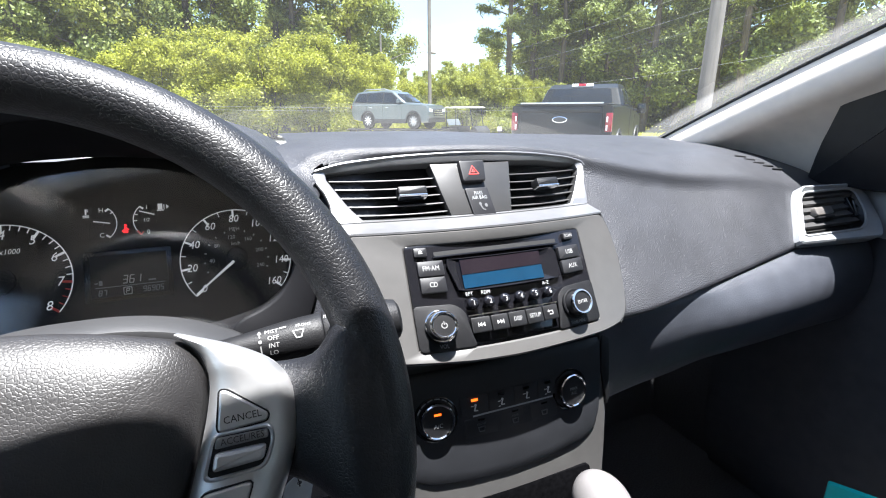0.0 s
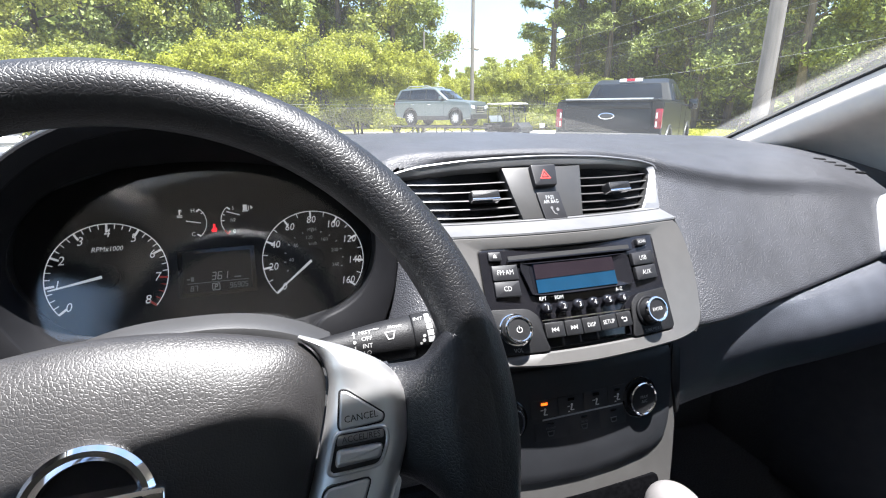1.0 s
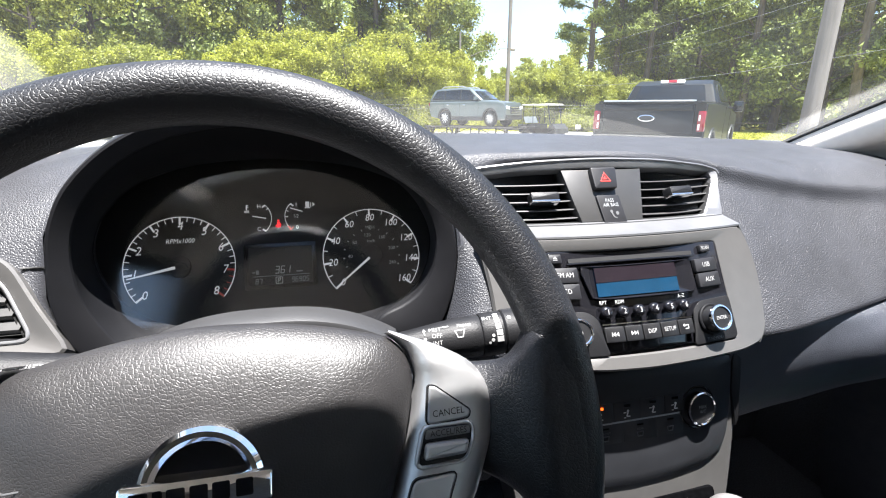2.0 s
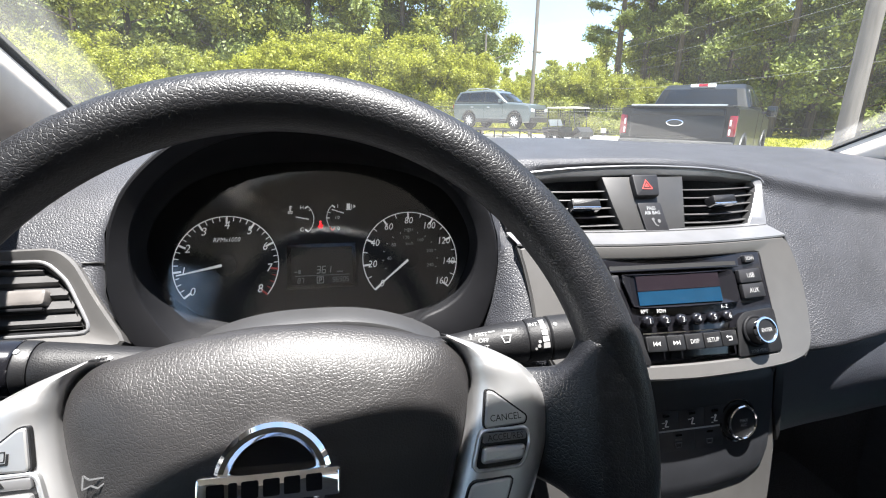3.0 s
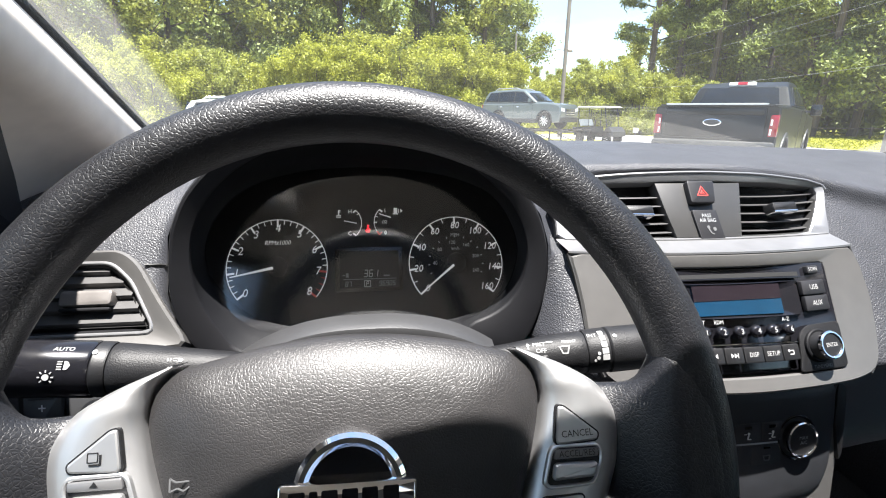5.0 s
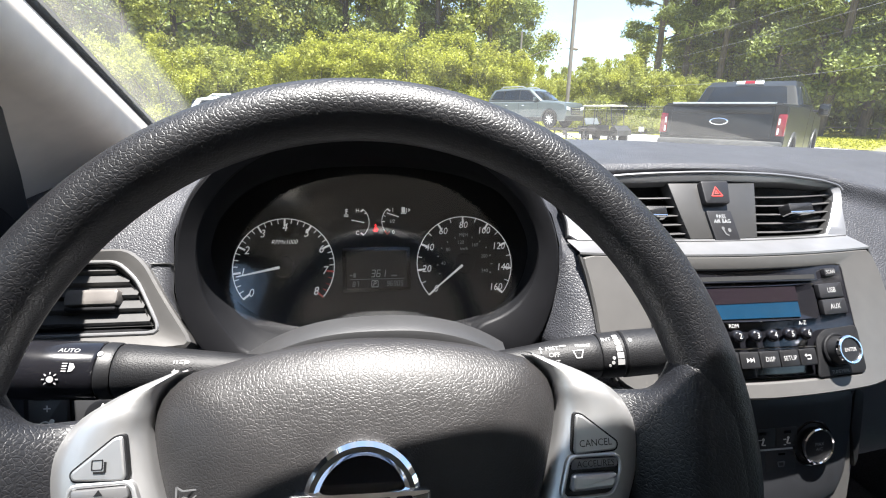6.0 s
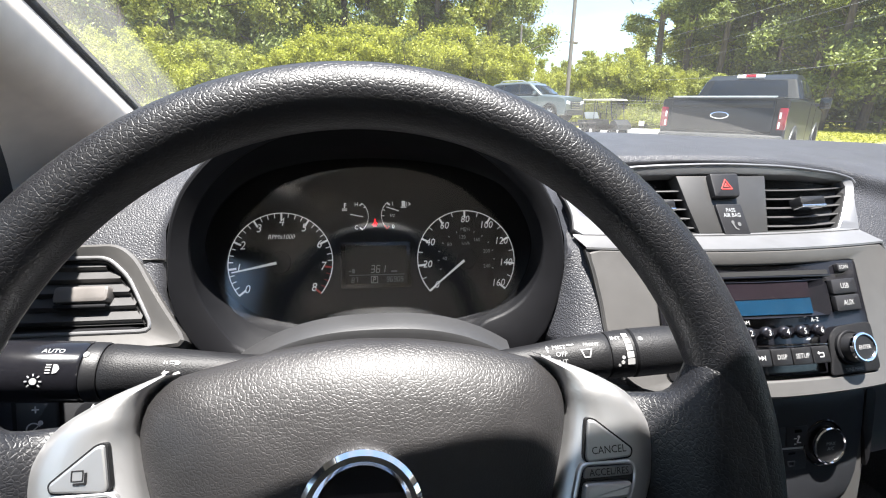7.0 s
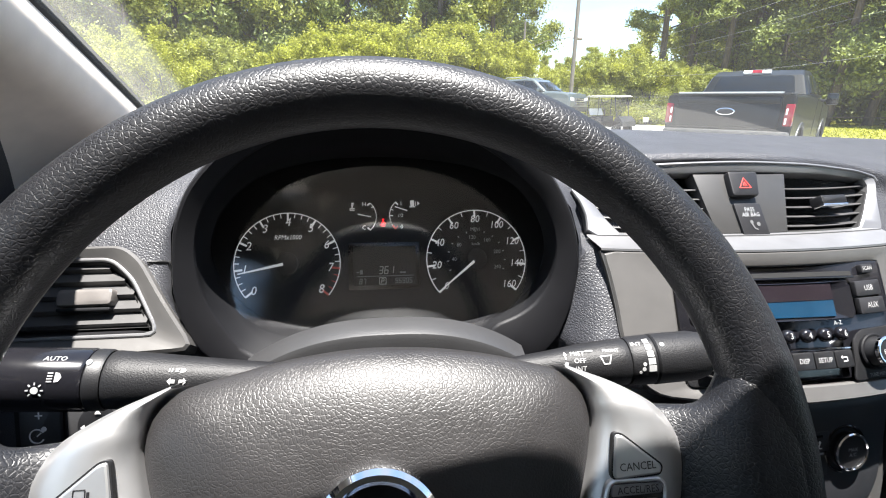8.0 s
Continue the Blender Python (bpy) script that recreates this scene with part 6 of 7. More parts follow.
lawn = [P(-75, 90), P(-20, 46), P(5, 37.4), P(29, 42.4), P(39, 32.4), P(50, 27.9), P(80, 30.4), P(80, 400), P(0, 400), P(-75, 400)]
sheet("lawn", lawn, 0.03, M["grass"], "bright sunlit grass verge under the trees", "grass")

sheet("grass_island", [P(11, 28.6), P(24, 28.2), P(27, 30.2), P(13, 31.4)], 0.04, M["grass"], "small grass island beside the display rack", "grass")
rng = np.random.default_rng(7)


def quads_mesh(name, centres, sizes, mat, flat=0.0, aspect=1.0):
    """Many small leaves, each a bent two-piece blade."""
    n = len(centres)
    a = rng.normal(size=(n, 3))
    a[:, 2] += flat * np.sign(a[:, 2])
    a /= np.linalg.norm(a, axis=1)[:, None]
    r = rng.normal(size=(n, 3))
    e = np.cross(a, r)
    e /= np.linalg.norm(e, axis=1)[:, None]
    f = np.cross(a, e)
    s = sizes[:, None]
    v = np.empty((n, 6, 3))
    v[:, 0] = centres - f * s * 0.8
    v[:, 1] = centres + e * s * 0.42 * aspect - f * s * 0.1 + a * s * 0.16
    v[:, 2] = centres + f * s * 0.8
    v[:, 3] = centres - e * s * 0.42 * aspect - f * s * 0.1 + a * s * 0.16
    v = v[:, :4].reshape(-1, 3)
    k = np.arange(n) * 4
    faces = np.stack([k, k + 1, k + 2, k, k + 2, k + 3], 1).reshape(-1)
    me = bpy.data.meshes.new(name)
    me.vertices.add(len(v))
    me.vertices.foreach_set("co", v.reshape(-1))
    me.loops.add(len(faces))
    me.loops.foreach_set("vertex_index", faces)
    me.polygons.add(n * 2)
    me.polygons.foreach_set("loop_start", np.arange(0, n * 6, 3))
    me.update(calc_edges=True)
    me.materials.append(mat)
    return me


def cloud(blobs, count, shell=0.55):
    """Leaf places in lumpy blobs: rows of x, y, z, rx, ry, rz."""
    b = np.array(blobs, float)
    w = b[:, 3] * b[:, 4] + b[:, 4] * b[:, 5] + b[:, 3] * b[:, 5]
    pick = rng.choice(len(b), count, p=w / w.sum())
    d = rng.normal(size=(count, 3))
    d /= np.linalg.norm(d, axis=1)[:, None]
    rad = np.abs(rng.normal(size=count)) * 0.42 + shell * rng.random(count)
    return b[pick, :3] + d * rad[:, None] * b[pick, 3:6]


def crown_part(name, pts, size, mat, parent):
    me = quads_mesh(name, pts, size * (0.6 + 0.8 * rng.random(len(pts))), mat)
    ob = new(name, me)
    ob.parent = parent
    return ob


def broadleaf(height, spread, leaves, mat, label, size=0.20, low_crown=0.18):
    t = thing("tree", label, "tree")
    bm = bmesh.new()
    lean = rng.normal(size=2) * 0.03 * height
    n = 7
    tube([(lean[0] * k / n, lean[1] * k / n, height * 0.82 * k / n - 0.3) for k in range(n + 1)], height * 0.017, 9, bm, [1.25 - 1.1 * k / n for k in range(n + 1)])
    blobs = []
    for k in range(15):
        f = low_crown + (0.95 - low_crown) * (k + 0.5) / 15
        a = k * 2.4 + rng.random() * 0.8
        reach = spread * (0.30 + 0.62 * math.sin(math.pi * min(1, (f - low_crown) / (1 - low_crown) * 0.85 + 0.15))) * (0.6 + 0.5 * rng.random())
        base = Vector((lean[0] * f, lean[1] * f, height * max(0.12, f - 0.12)))
        tip = Vector((lean[0] * f + reach * math.cos(a), lean[1] * f + reach * math.sin(a), height * f))
        tube([base, base.lerp(tip, 0.5) + Vector((0, 0, -0.03 * height)), tip], height * 0.005, 6, bm, [1, 0.6, 0.2])
        r = spread * (0.22 + 0.20 * rng.random())
        for q in range(3):
            o = rng.normal(size=3) * r * 0.55
            blobs.append((tip.x + o[0], tip.y + o[1], tip.z + o[2] * 0.7, r * (0.5 + 0.4 * rng.random()), r * (0.5 + 0.4 * rng.random()), r * (0.38 + 0.3 * rng.random())))
    blobs.append((lean[0], lean[1], height * 0.9, spread * 0.3, spread * 0.3, height * 0.09))
    part("trunk", bm, M["bark"], t)
    crown_part("crown", cloud(blobs, leaves), size, mat, t)
    return t


def pine(height, leaves, label):
    t = thing("tree", label, "tree")
    bm = bmesh.new()
    tube([(0.02 * height * math.sin(k * 0.5), 0, height * k / 8 - 0.3) for k in range(9)], height * 0.0125, 9, bm, [1.2 - 1.0 * k / 8 for k in range(9)])
    blobs = []
    for k in range(26):
        f = 0.30 + 0.68 * (k + 0.3) / 26
        a = k * 2.4
        reach = height * (0.19 - 0.13 * f) * (0.6 + 0.7 * rng.random())
        tip = Vector((reach * math.cos(a), reach * math.sin(a), height * f + reach * 0.25))
        tube([(0, 0, height * f), (tip.x * 0.6, tip.y * 0.6, tip.z - reach * 0.05), tip], height * 0.0032, 5, bm, [1, 0.6, 0.25])
        for q in (0.55, 0.85, 1.05):
            r = height * 0.027 * (0.7 + 0.6 * rng.random())
            blobs.append((tip.x * q, tip.y * q, height * f + (tip.z - height * f) * q, r * 1.2, r * 1.2, r * 0.6))
    part("trunk", bm, M["bark"], t)
    me = quads_mesh("crown", cloud(blobs, leaves, 0.3), 0.32 * (0.6 + 0.8 * rng.random(leaves)), M["leaf_dark"], aspect=0.35)
    ob = new("crown", me)
    ob.parent = t
    return t


def bush(height, spread, leaves, mat, label, size=0.088):
    t = thing("bush", label, "bush")
    bm = bmesh.new()
    blobs = []
    for k in range(7):
        a = k * 2.4
        top = Vector((spread * 0.6 * math.cos(a) * (0.4 + 0.6 * rng.random()), spread * 0.6 * math.sin(a) * (0.4 + 0.6 * rng.random()), height * (0.6 + 0.2 * rng.random())))
        tube([(0.18 * math.cos(a), 0.18 * math.sin(a), -0.2), top * 0.45 + Vector((0, 0, height * 0.08)), top], 0.055, 7, bm, [1.1, 0.8, 0.35])
    for k in range(46):
        a, u = rng.random() * 6.283, rng.random() ** 0.5
        x, y = spread * 0.86 * u * math.cos(a), spread * 0.86 * u * math.sin(a)
        z = height * (0.13 + 0.74 * rng.random() * (1 - 0.30 * u * u))
        r = spread * (0.16 + 0.14 * rng.random())
        blobs.append((x, y, z, r, r, r * 0.72))
    for k in range(40):
        a, u = rng.random() * 6.283, rng.random() ** 0.5
        x, y = spread * 0.8 * u * math.cos(a), spread * 0.8 * u * math.sin(a)
        blobs.append((x, y, height * (0.93 - 0.22 * u * u + 0.05 * rng.normal()), spread * 0.13, spread * 0.13, height * 0.07))
    part("stems", bm, M["bark"], t)
    crown_part("crown", cloud(blobs, leaves, 0.5), size, mat, t)
    return t


def plant(kinds, rows):
    """Stand copies of the kinds at rows of (which, bearing, distance, scale); the first copy of a kind is the kind itself."""
    used = set()
    for w, b, d, s in rows:
        m = Matrix.LocRotScale(bearing(b, d), Euler((0, 0, rng.random() * 6.28)), None)
        k = kinds[w]
        if w in used:
            c = copy_thing(k, m)
            c.scale = (s, s, s)
        else:
            used.add(w)
            k.matrix_basis = m
            k.scale = (s, s, s)


hedge = [bush(5.7, 3.3, 36000, M["leaf_bright"], "tall bushy crape myrtle with bright yellow-green leaves"), bush(6.1, 3.5, 36000, M["leaf_bright"], "tall bushy crape myrtle with bright yellow-green leaves"), bush(4.9, 3.0, 30000, M["leaf_mid"], "rounded green roadside shrub")]
plant(hedge, [(0, -7.0, 31, 0.98), (1, -2.2, 32, 1.0), (0, 3.0, 31, 1.05), (1, 7.6, 32, 1.0), (0, 12.0, 32, 0.96), (1, 14.8, 34, 0.80),
              (0, -28, 30, 0.80), (1, -23, 29, 0.78), (2, -18.5, 30, 0.95), (0, -14.5, 31, 0.76), (1, -34, 30, 0.85), (2, -11, 34, 0.8),
              (2, 19.0, 47, 0.9), (0, 22.0, 46, 0.88), (2, 24.2, 44, 1.1), (1, 26.6, 45, 1.0), (2, 29.2, 44, 1.05), (0, 31.5, 50, 0.9), (2, 34.5, 50, 1.0), (2, 40, 55, 1.0)])
woods = [broadleaf(19, 5.2, 22000, M["leaf_mid"], "tall leafy green roadside tree"), broadleaf(21, 5.6, 22000, M["leaf_dark"], "tall dark green roadside tree"), broadleaf(17, 5.0, 21000, M["leaf_mid"], "leafy broad-crowned roadside tree"), pine(24, 13000, "tall thin pine with a bare lower trunk")]
plant(woods, [(0, -40, 52, 1.0), (1, -35, 48, 1.0), (2, -30, 52, 1.0), (0, -25.5, 46, 1.0), (1, -21, 50, 1.0), (2, -17, 47, 1.05), (1, -12.5, 46, 1.0), (0, -8, 50, 1.0), (1, -4, 47, 1.1), (3, -1.5, 46, 1.0), (0, 1.0, 50, 1.0), (1, 4.5, 48, 1.0), (3, 6.6, 46, 0.95), (2, 8.5, 50, 1.1), (1, 11.8, 50, 0.95), (0, 13.6, 58, 0.9),
              (2, 20.5, 95, 0.62), (2, 23.0, 85, 0.65), (0, 18.2, 90, 0.55), (2, 27.0, 78, 0.62), (0, 29.0, 70, 0.66),
              (3, 30.2, 52, 1.05), (3, 32.6, 55, 1.1), (0, 33.0, 62, 1.0), (3, 35.2, 54, 1.0), (1, 36.5, 60, 1.0), (3, 38.4, 56, 1.05), (2, 40.5, 60, 1.1), (1, 43.5, 54, 1.0), (3, 44.5, 50, 1.0), (0, 47.5, 56, 1.0), (1, 51, 50, 1.0), (3, 53.5, 46, 1.0), (2, 56, 52, 1.0), (1, 60, 48, 1.0), (0, 65, 52, 1.0), (1, 71, 55, 1.0)])
# the wood behind them, one mass
pts = []
for k in range(230):
    b = -55 + 69 * rng.random() if k < 120 else 31 + 45 * rng.random()
    d = 66 + 22 * rng.random()
    p = bearing(b, d)
    h = 8 + 15 * rng.random()
    pts.append((p.x, p.y, p.z + h * 0.55, 3.2, 3.2, h * 0.5))
for k in range(110):
    b = -55 + 67 * rng.random() if k < 55 else 32 + 44 * rng.random()
    p = bearing(b, 60 + 14 * rng.random())
    pts.append((p.x, p.y, p.z + 1.8, 2.6, 2.6, 2.6))
for k in range(110):
    p = bearing(-58 + 138 * k / 109, 80 + 12 * rng.random())
    pts.append((p.x, p.y, p.z + 2.2, 3.4, 3.4, 3.2))
far = new("far_woods", quads_mesh("far_woods", cloud(pts, 190000, 0.3), 0.60 * (0.6 + 0.8 * rng.random(190000)), M["leaf_dark"]))
tagged(far, "dense dark green woods behind the roadside trees", "woods", kind="stuff")
# grass on the verge
gp = []
while len(gp) < 32000:
    b, d = -12 + 74 * rng.random(), 29 + 39 * rng.random()
    if d > 43 - 0.95 * max(0, min(b, 44) - 29):
        p = bearing(b, d, 0.06)
        gp.append((p.x, p.y, p.z))
ga = new("verge_grass", quads_mesh("verge_grass", np.array(gp), 0.14 * (0.6 + 0.8 * rng.random(len(gp))), M["blades"], aspect=0.5))
tagged(ga, "short sunlit grass blades on the verge", "grass", kind="stuff")


# ---- vehicles: x forward, z up, right side at negative y ----
def slab(profile, w, bev=0.04, bm=None, top_in=0.0, z0=0.0, z1=1.0):
    """A side profile given width, its long edges rounded; upper parts lean in by top_in."""
    bm = bm or bmesh.new()

    def pt(x, y, z):
        k = 1 - top_in * max(0.0, min(1.0, (z - z0) / (z1 - z0)))
        return Vector((x, y * k, z))
    a, b = profile if area(profile) > 0 else profile[::-1], None
    b = inset(a, bev * 0.6)
    rows = [[pt(x, -w, z) for x, z in b], [pt(x, -w + bev * 0.35, z) for x, z in inset(a, bev * 0.15)], [pt(x, -w + bev, z) for x, z in a], [pt(x, w - bev, z) for x, z in a], [pt(x, w - bev * 0.35, z) for x, z in inset(a, bev * 0.15)], [pt(x, w, z) for x, z in b]]
    return stitch(bm, rows, True, True, True)


def arch_cut(cx, r, z, n=10):
    """Points of a wheel arch, front to rear."""
    return [(cx + r * math.cos(math.pi * i / n), z + r * math.sin(math.pi * i / n)) for i in range(n + 1)]


def car_wheel(parent, x, y, r, w, spokes):
    s = 1 if y > 0 else -1
    wh = part("wheel", turned([(0, r * 0.62), (0, r * 0.86), (0.08, r * 0.97), (0.3, r), (0.7, r), (0.92, r * 0.97), (1, r * 0.86), (1, r * 0.62)], (x, y - s * w, r), (x, y, r), 40), M["tyre"], parent)
    bm = turned([(0.55, r * 0.64), (0.99, r * 0.66), (1.0, r * 0.60), (0.62, r * 0.56)], (x, y - s * w, r), (x, y, r), 40)
    for k in range(spokes):
        a = 2 * math.pi * k / spokes
        c, q = math.cos(a), math.sin(a)
        tube([(x + c * r * 0.06, y - s * 0.02, r + q * r * 0.06), (x + c * r * 0.36, y - s * 0.012, r + q * r * 0.36), (x + c * r * 0.62, y - s * 0.02, r + q * r * 0.62)], r * 0.075, 6, bm)
    part("rim", bm, M["alloy"], wh)
    return wh


truck = thing("pickup_truck", "dark pickup truck with a bed cover, parked on the asphalt", "pickup truck")
wb = [(0.10, 0.62)] + [(0.10, 1.44), (1.80, 1.46), (4.25, 1.42), (4.30, 1.36), (5.55, 1.28), (5.72, 1.10), (5.75, 0.62), (5.30, 0.50)] + arch_cut(4.85, 0.48, 0.45) + [(4.30, 0.45), (1.75, 0.45)] + arch_cut(1.22, 0.48, 0.45) + [(0.70, 0.50)]
part("body", slab(wb, 0.99, 0.07), M["truckpaint"], truck)
cab = [(1.86, 1.44), (2.06, 1.84), (2.30, 1.94), (3.10, 1.96), (3.55, 1.88), (4.30, 1.42)]
part("cab", slab(cab, 0.93, 0.07, None, 0.20, 1.44, 1.96), M["truckpaint"], truck)
rear = plane((1.955, 0, 1.64), (0, -1, 0), (0.45, 0, 0.89))
part("rear_window", prism(rounded([(-0.72, -0.19), (0.72, -0.19), (0.63, 0.21), (-0.63, 0.21)], 0.05, 3), rear, -0.02, 0.012, 0.004), M["autoglass"], truck, "dark tinted rear window")
brake = part("brake_lamp", prism(rect(-0.24, 0.265, 0.24, 0.330, 0.01), rear, -0.03, 0.02, 0.005), M["lampclear"], truck, "high brake lamp with clear ends")
part("red_lens", prism(rect(-0.09, 0.267, 0.09, 0.328), rear, 0.015, 0.025, 0.003), M["taillamp"], brake)
tg = plane((0.10, 0, 0), (0, -1, 0), (0, 0, 1))
gate = part("tailgate", prism(rounded([(-0.80, 0.90), (0.80, 0.90), (0.80, 1.42), (-0.80, 1.42)], 0.03, 3), tg, -0.02, 0.025, 0.012), M["truckpaint"], truck)
part("tailgate_crease", prism([(-0.78, 1.30), (0.78, 1.30), (0.76, 1.40), (-0.76, 1.40)], tg, 0.02, 0.045, 0.015), M["truckpaint"], gate)
part("badge", prism([(u * 0.15, 1.17 + v * 0.062) for u, v in disc(0, 0, 1, 32)], tg, 0.02, 0.036, 0.006), M["chrome"], gate, "plain chrome oval badge")
part("badge_field", prism([(u * 0.128, 1.17 + v * 0.048) for u, v in disc(0, 0, 1, 32)], tg, 0.03, 0.040, 0.002), M["darktrim"], gate)
part("bed_cover", slab([(0.06, 1.445), (0.06, 1.475), (1.84, 1.49), (1.84, 1.45)], 0.90, 0.02), M["darktrim"], truck, "black bed cover with a pale front edge")
part("cover_rail", slab([(0.055, 1.466), (0.055, 1.492), (0.12, 1.492), (0.12, 1.466)], 0.80, 0.008), M["alloy"], truck)
part("rear_bumper", prism(rounded([(-0.98, 0.55), (0.98, 0.55), (0.98, 0.86), (-0.98, 0.86)], 0.05, 3), tg, -0.10, 0.10, 0.03), M["bumper"], truck, "grey rear bumper")
for s in (-1, 1):
    tl = part("tail_lamp", prism(rounded([(s * 0.86, 0.95), (s * 0.985, 0.95), (s * 0.985, 1.30), (s * 0.86, 1.30)], 0.02, 3), tg, -0.12, 0.022, 0.010), M["taillamp"], truck, "red tail lamp with clear sections")
    for z in (0.975, 1.13):
        part("clear_section", prism(rect(min(s * 0.875, s * 0.905), z, max(s * 0.875, s * 0.905), z + 0.10, 0.008), tg, 0.015, 0.028, 0.004), M["lampclear"], tl)
    sidep = lambda u, v, d=0.0, s=s: Vector((u, s * (0.945 - 0.36 * (v - 1.44) + d), v))
    for p in ([(2.22, 1.50), (2.95, 1.50), (2.95, 1.86), (2.42, 1.84)], [(3.02, 1.50), (3.95, 1.50), (3.45, 1.83), (3.02, 1.86)]):
        part("side_window", prism(rounded(p, 0.03, 2), sidep, -0.03, 0.006, 0.003), M["autoglass"], truck)
    mir = part("door_mirror", box(3.55, s * 1.06 - 0.02, 1.30, 3.68, s * 1.27, 1.53, 0.03), M["truckpaint"], truck)
    part("mirror_glass", box(3.535, s * 1.08, 1.33, 3.548, s * 1.25, 1.50, 0.004), M["autoglass"], mir)
    part("mirror_arm", box(3.58, s * 0.90, 1.36, 3.65, s * 1.10, 1.41, 0.01), M["darktrim"], mir)
    for xx in (3.0, 4.05):
        part("door_line", box(xx - 0.006, s * 0.987, 0.60, xx + 0.006, s * 0.9945, 1.40), M["seal"], truck)
    for cx in (1.22, 4.85):
        car_wheel(truck, cx, s * 0.96, 0.41, 0.27, 6)
        fl_arch = [(cx + rr * math.cos(math.pi * i / 14), 0.45 + rr * math.sin(math.pi * i / 14)) for rr, rg in ((0.55, range(15)), (0.475, range(14, -1, -1))) for i in rg]
        part("arch_trim", prism(fl_arch, lambda u, v, d=0.0, s=s: Vector((u, s * (0.975 + d), v)), 0.0, 0.035, 0.008), M["darktrim"], truck)
truck.matrix_basis = Matrix.LocRotScale(bearing(35.8, 9.75), Euler((0, 0, radians(90 - 49))), None)


def suv(paint, label):
    t = thing("suv", label, "suv")
    lower = [(-2.43, 0.62), (-2.46, 0.95), (-2.40, 1.13), (0.85, 1.15), (1.05, 1.18), (1.95, 1.14), (2.30, 1.08), (2.43, 0.92), (2.45, 0.60), (2.36, 0.34)] + [(1.95, 0.30)] + arch_cut(1.50, 0.42, 0.36) + [(1.05, 0.28), (-0.95, 0.28)] + arch_cut(-1.36, 0.42, 0.36) + [(-1.80, 0.32), (-2.30, 0.40)]
    part("body", slab(lower, 0.95, 0.12), M[paint], t)
    green = [(-2.42, 1.12), (-2.30, 1.42), (-2.12, 1.64), (-1.7, 1.71), (-0.2, 1.74), (0.20, 1.69), (1.06, 1.15)]
    part("cabin", slab(green, 0.93, 0.10, None, 0.20, 1.12, 1.74), M[paint], t)
    ws = plane((0.66, 0, 1.415), (0, 1, 0), (-0.83, 0, 0.56))
    part("windscreen", prism(rounded([(-0.78, -0.38), (0.78, -0.38), (0.68, 0.30), (-0.68, 0.30)], 0.06, 3), ws, -0.03, 0.022, 0.004), M["autoglass"], t)
    rw = plane((-2.31, 0, 1.38), (0, -1, 0), (0.40, 0, 0.92))
    part("rear_window", prism(rounded([(-0.70, -0.22), (0.70, -0.22), (0.62, 0.25), (-0.62, 0.25)], 0.06, 3), rw, -0.05, 0.035, 0.004), M["autoglass"], t)
    part("front_bumper", prism(rounded([(-0.86, 0.32), (0.86, 0.32), (0.88, 0.53), (-0.88, 0.53)], 0.03, 2), plane((2.39, 0, 0), (0, 1, 0), (0, 0, 1)), -0.05, 0.09, 0.03), M["darktrim"], t)
    gp = plane((2.505, 0, 0), (0, 1, 0), (-0.10, 0, 1))
    gr = part("grille", prism(rounded([(-0.46, 0.58), (0.46, 0.58), (0.50, 0.90), (-0.50, 0.90)], 0.04, 3), gp, -0.05, 0.05, 0.01), M["darktrim"], t, "dark grille with chrome bars")
    for z in (0.64, 0.74, 0.84):
        part("grille_bar", prism(rect(-0.44, z, 0.44, z + 0.030, 0.008), gp, 0.03, 0.062, 0.006), M["chrome"], gr)
    for s in (-1, 1):
        part("head_lamp", prism(rounded([(s * 0.54, 0.76), (s * 0.90, 0.80), (s * 0.89, 0.94), (s * 0.54, 0.90)], 0.02, 2), gp, -0.30, 0.02, 0.01), M["lampclear"], t)
        part("tail_lamp", prism(rounded([(s * 0.62, 0.90), (s * 0.93, 0.90), (s * 0.92, 1.06), (s * 0.62, 1.06)], 0.02, 2), plane((-2.44, 0, 0), (0, -1 * 1, 0), (0, 0, 1)), -0.15, 0.03, 0.01), M["taillamp"], t)
        sp = lambda u, v, d=0.0, s=s: Vector((u, s * (0.935 * (1 - 0.20 * (v - 1.12) / 0.62) + d), v))
        part("window_band", prism(rounded([(-2.24, 1.20), (0.84, 1.16), (0.14, 1.63), (-0.4, 1.66), (-1.98, 1.60)], 0.03, 2), sp, -0.04, 0.003, 0.001), M["seal"], t, "black window band")
        for p in ([(-2.20, 1.24), (-1.42, 1.20), (-1.42, 1.60), (-1.95, 1.57)], [(-1.38, 1.20), (-0.40, 1.19), (-0.40, 1.63), (-1.38, 1.61)], [(-0.36, 1.19), (0.80, 1.18), (0.14, 1.60), (-0.36, 1.63)]):
            part("side_window", prism(rounded(p, 0.05, 3), sp, -0.04, 0.006, 0.003), M["autoglass"], t)
        part("roof_rail", tube([(-1.75, s * 0.66, 1.70), (-1.6, s * 0.66, 1.785), (-0.4, s * 0.66, 1.80), (-0.15, s * 0.66, 1.74)], 0.022, 8), M["alloy"], t)
        part("door_mirror", box(0.58, s * 0.92 - 0.01, 1.16, 0.74, s * 1.13, 1.32, 0.03), M[paint], t)
        part("sill_trim", box(-0.93, s * 0.942 - 0.03, 0.27, 1.07, s * 0.942 + 0.025, 0.46, 0.012), M["darktrim"], t)
        for xx in (-1.42, -0.38, 0.78):
            part("door_line", box(xx - 0.006, s * 0.949 - 0.003, 0.45, xx + 0.006, s * 0.949 + 0.003, 1.05), M["seal"], t)
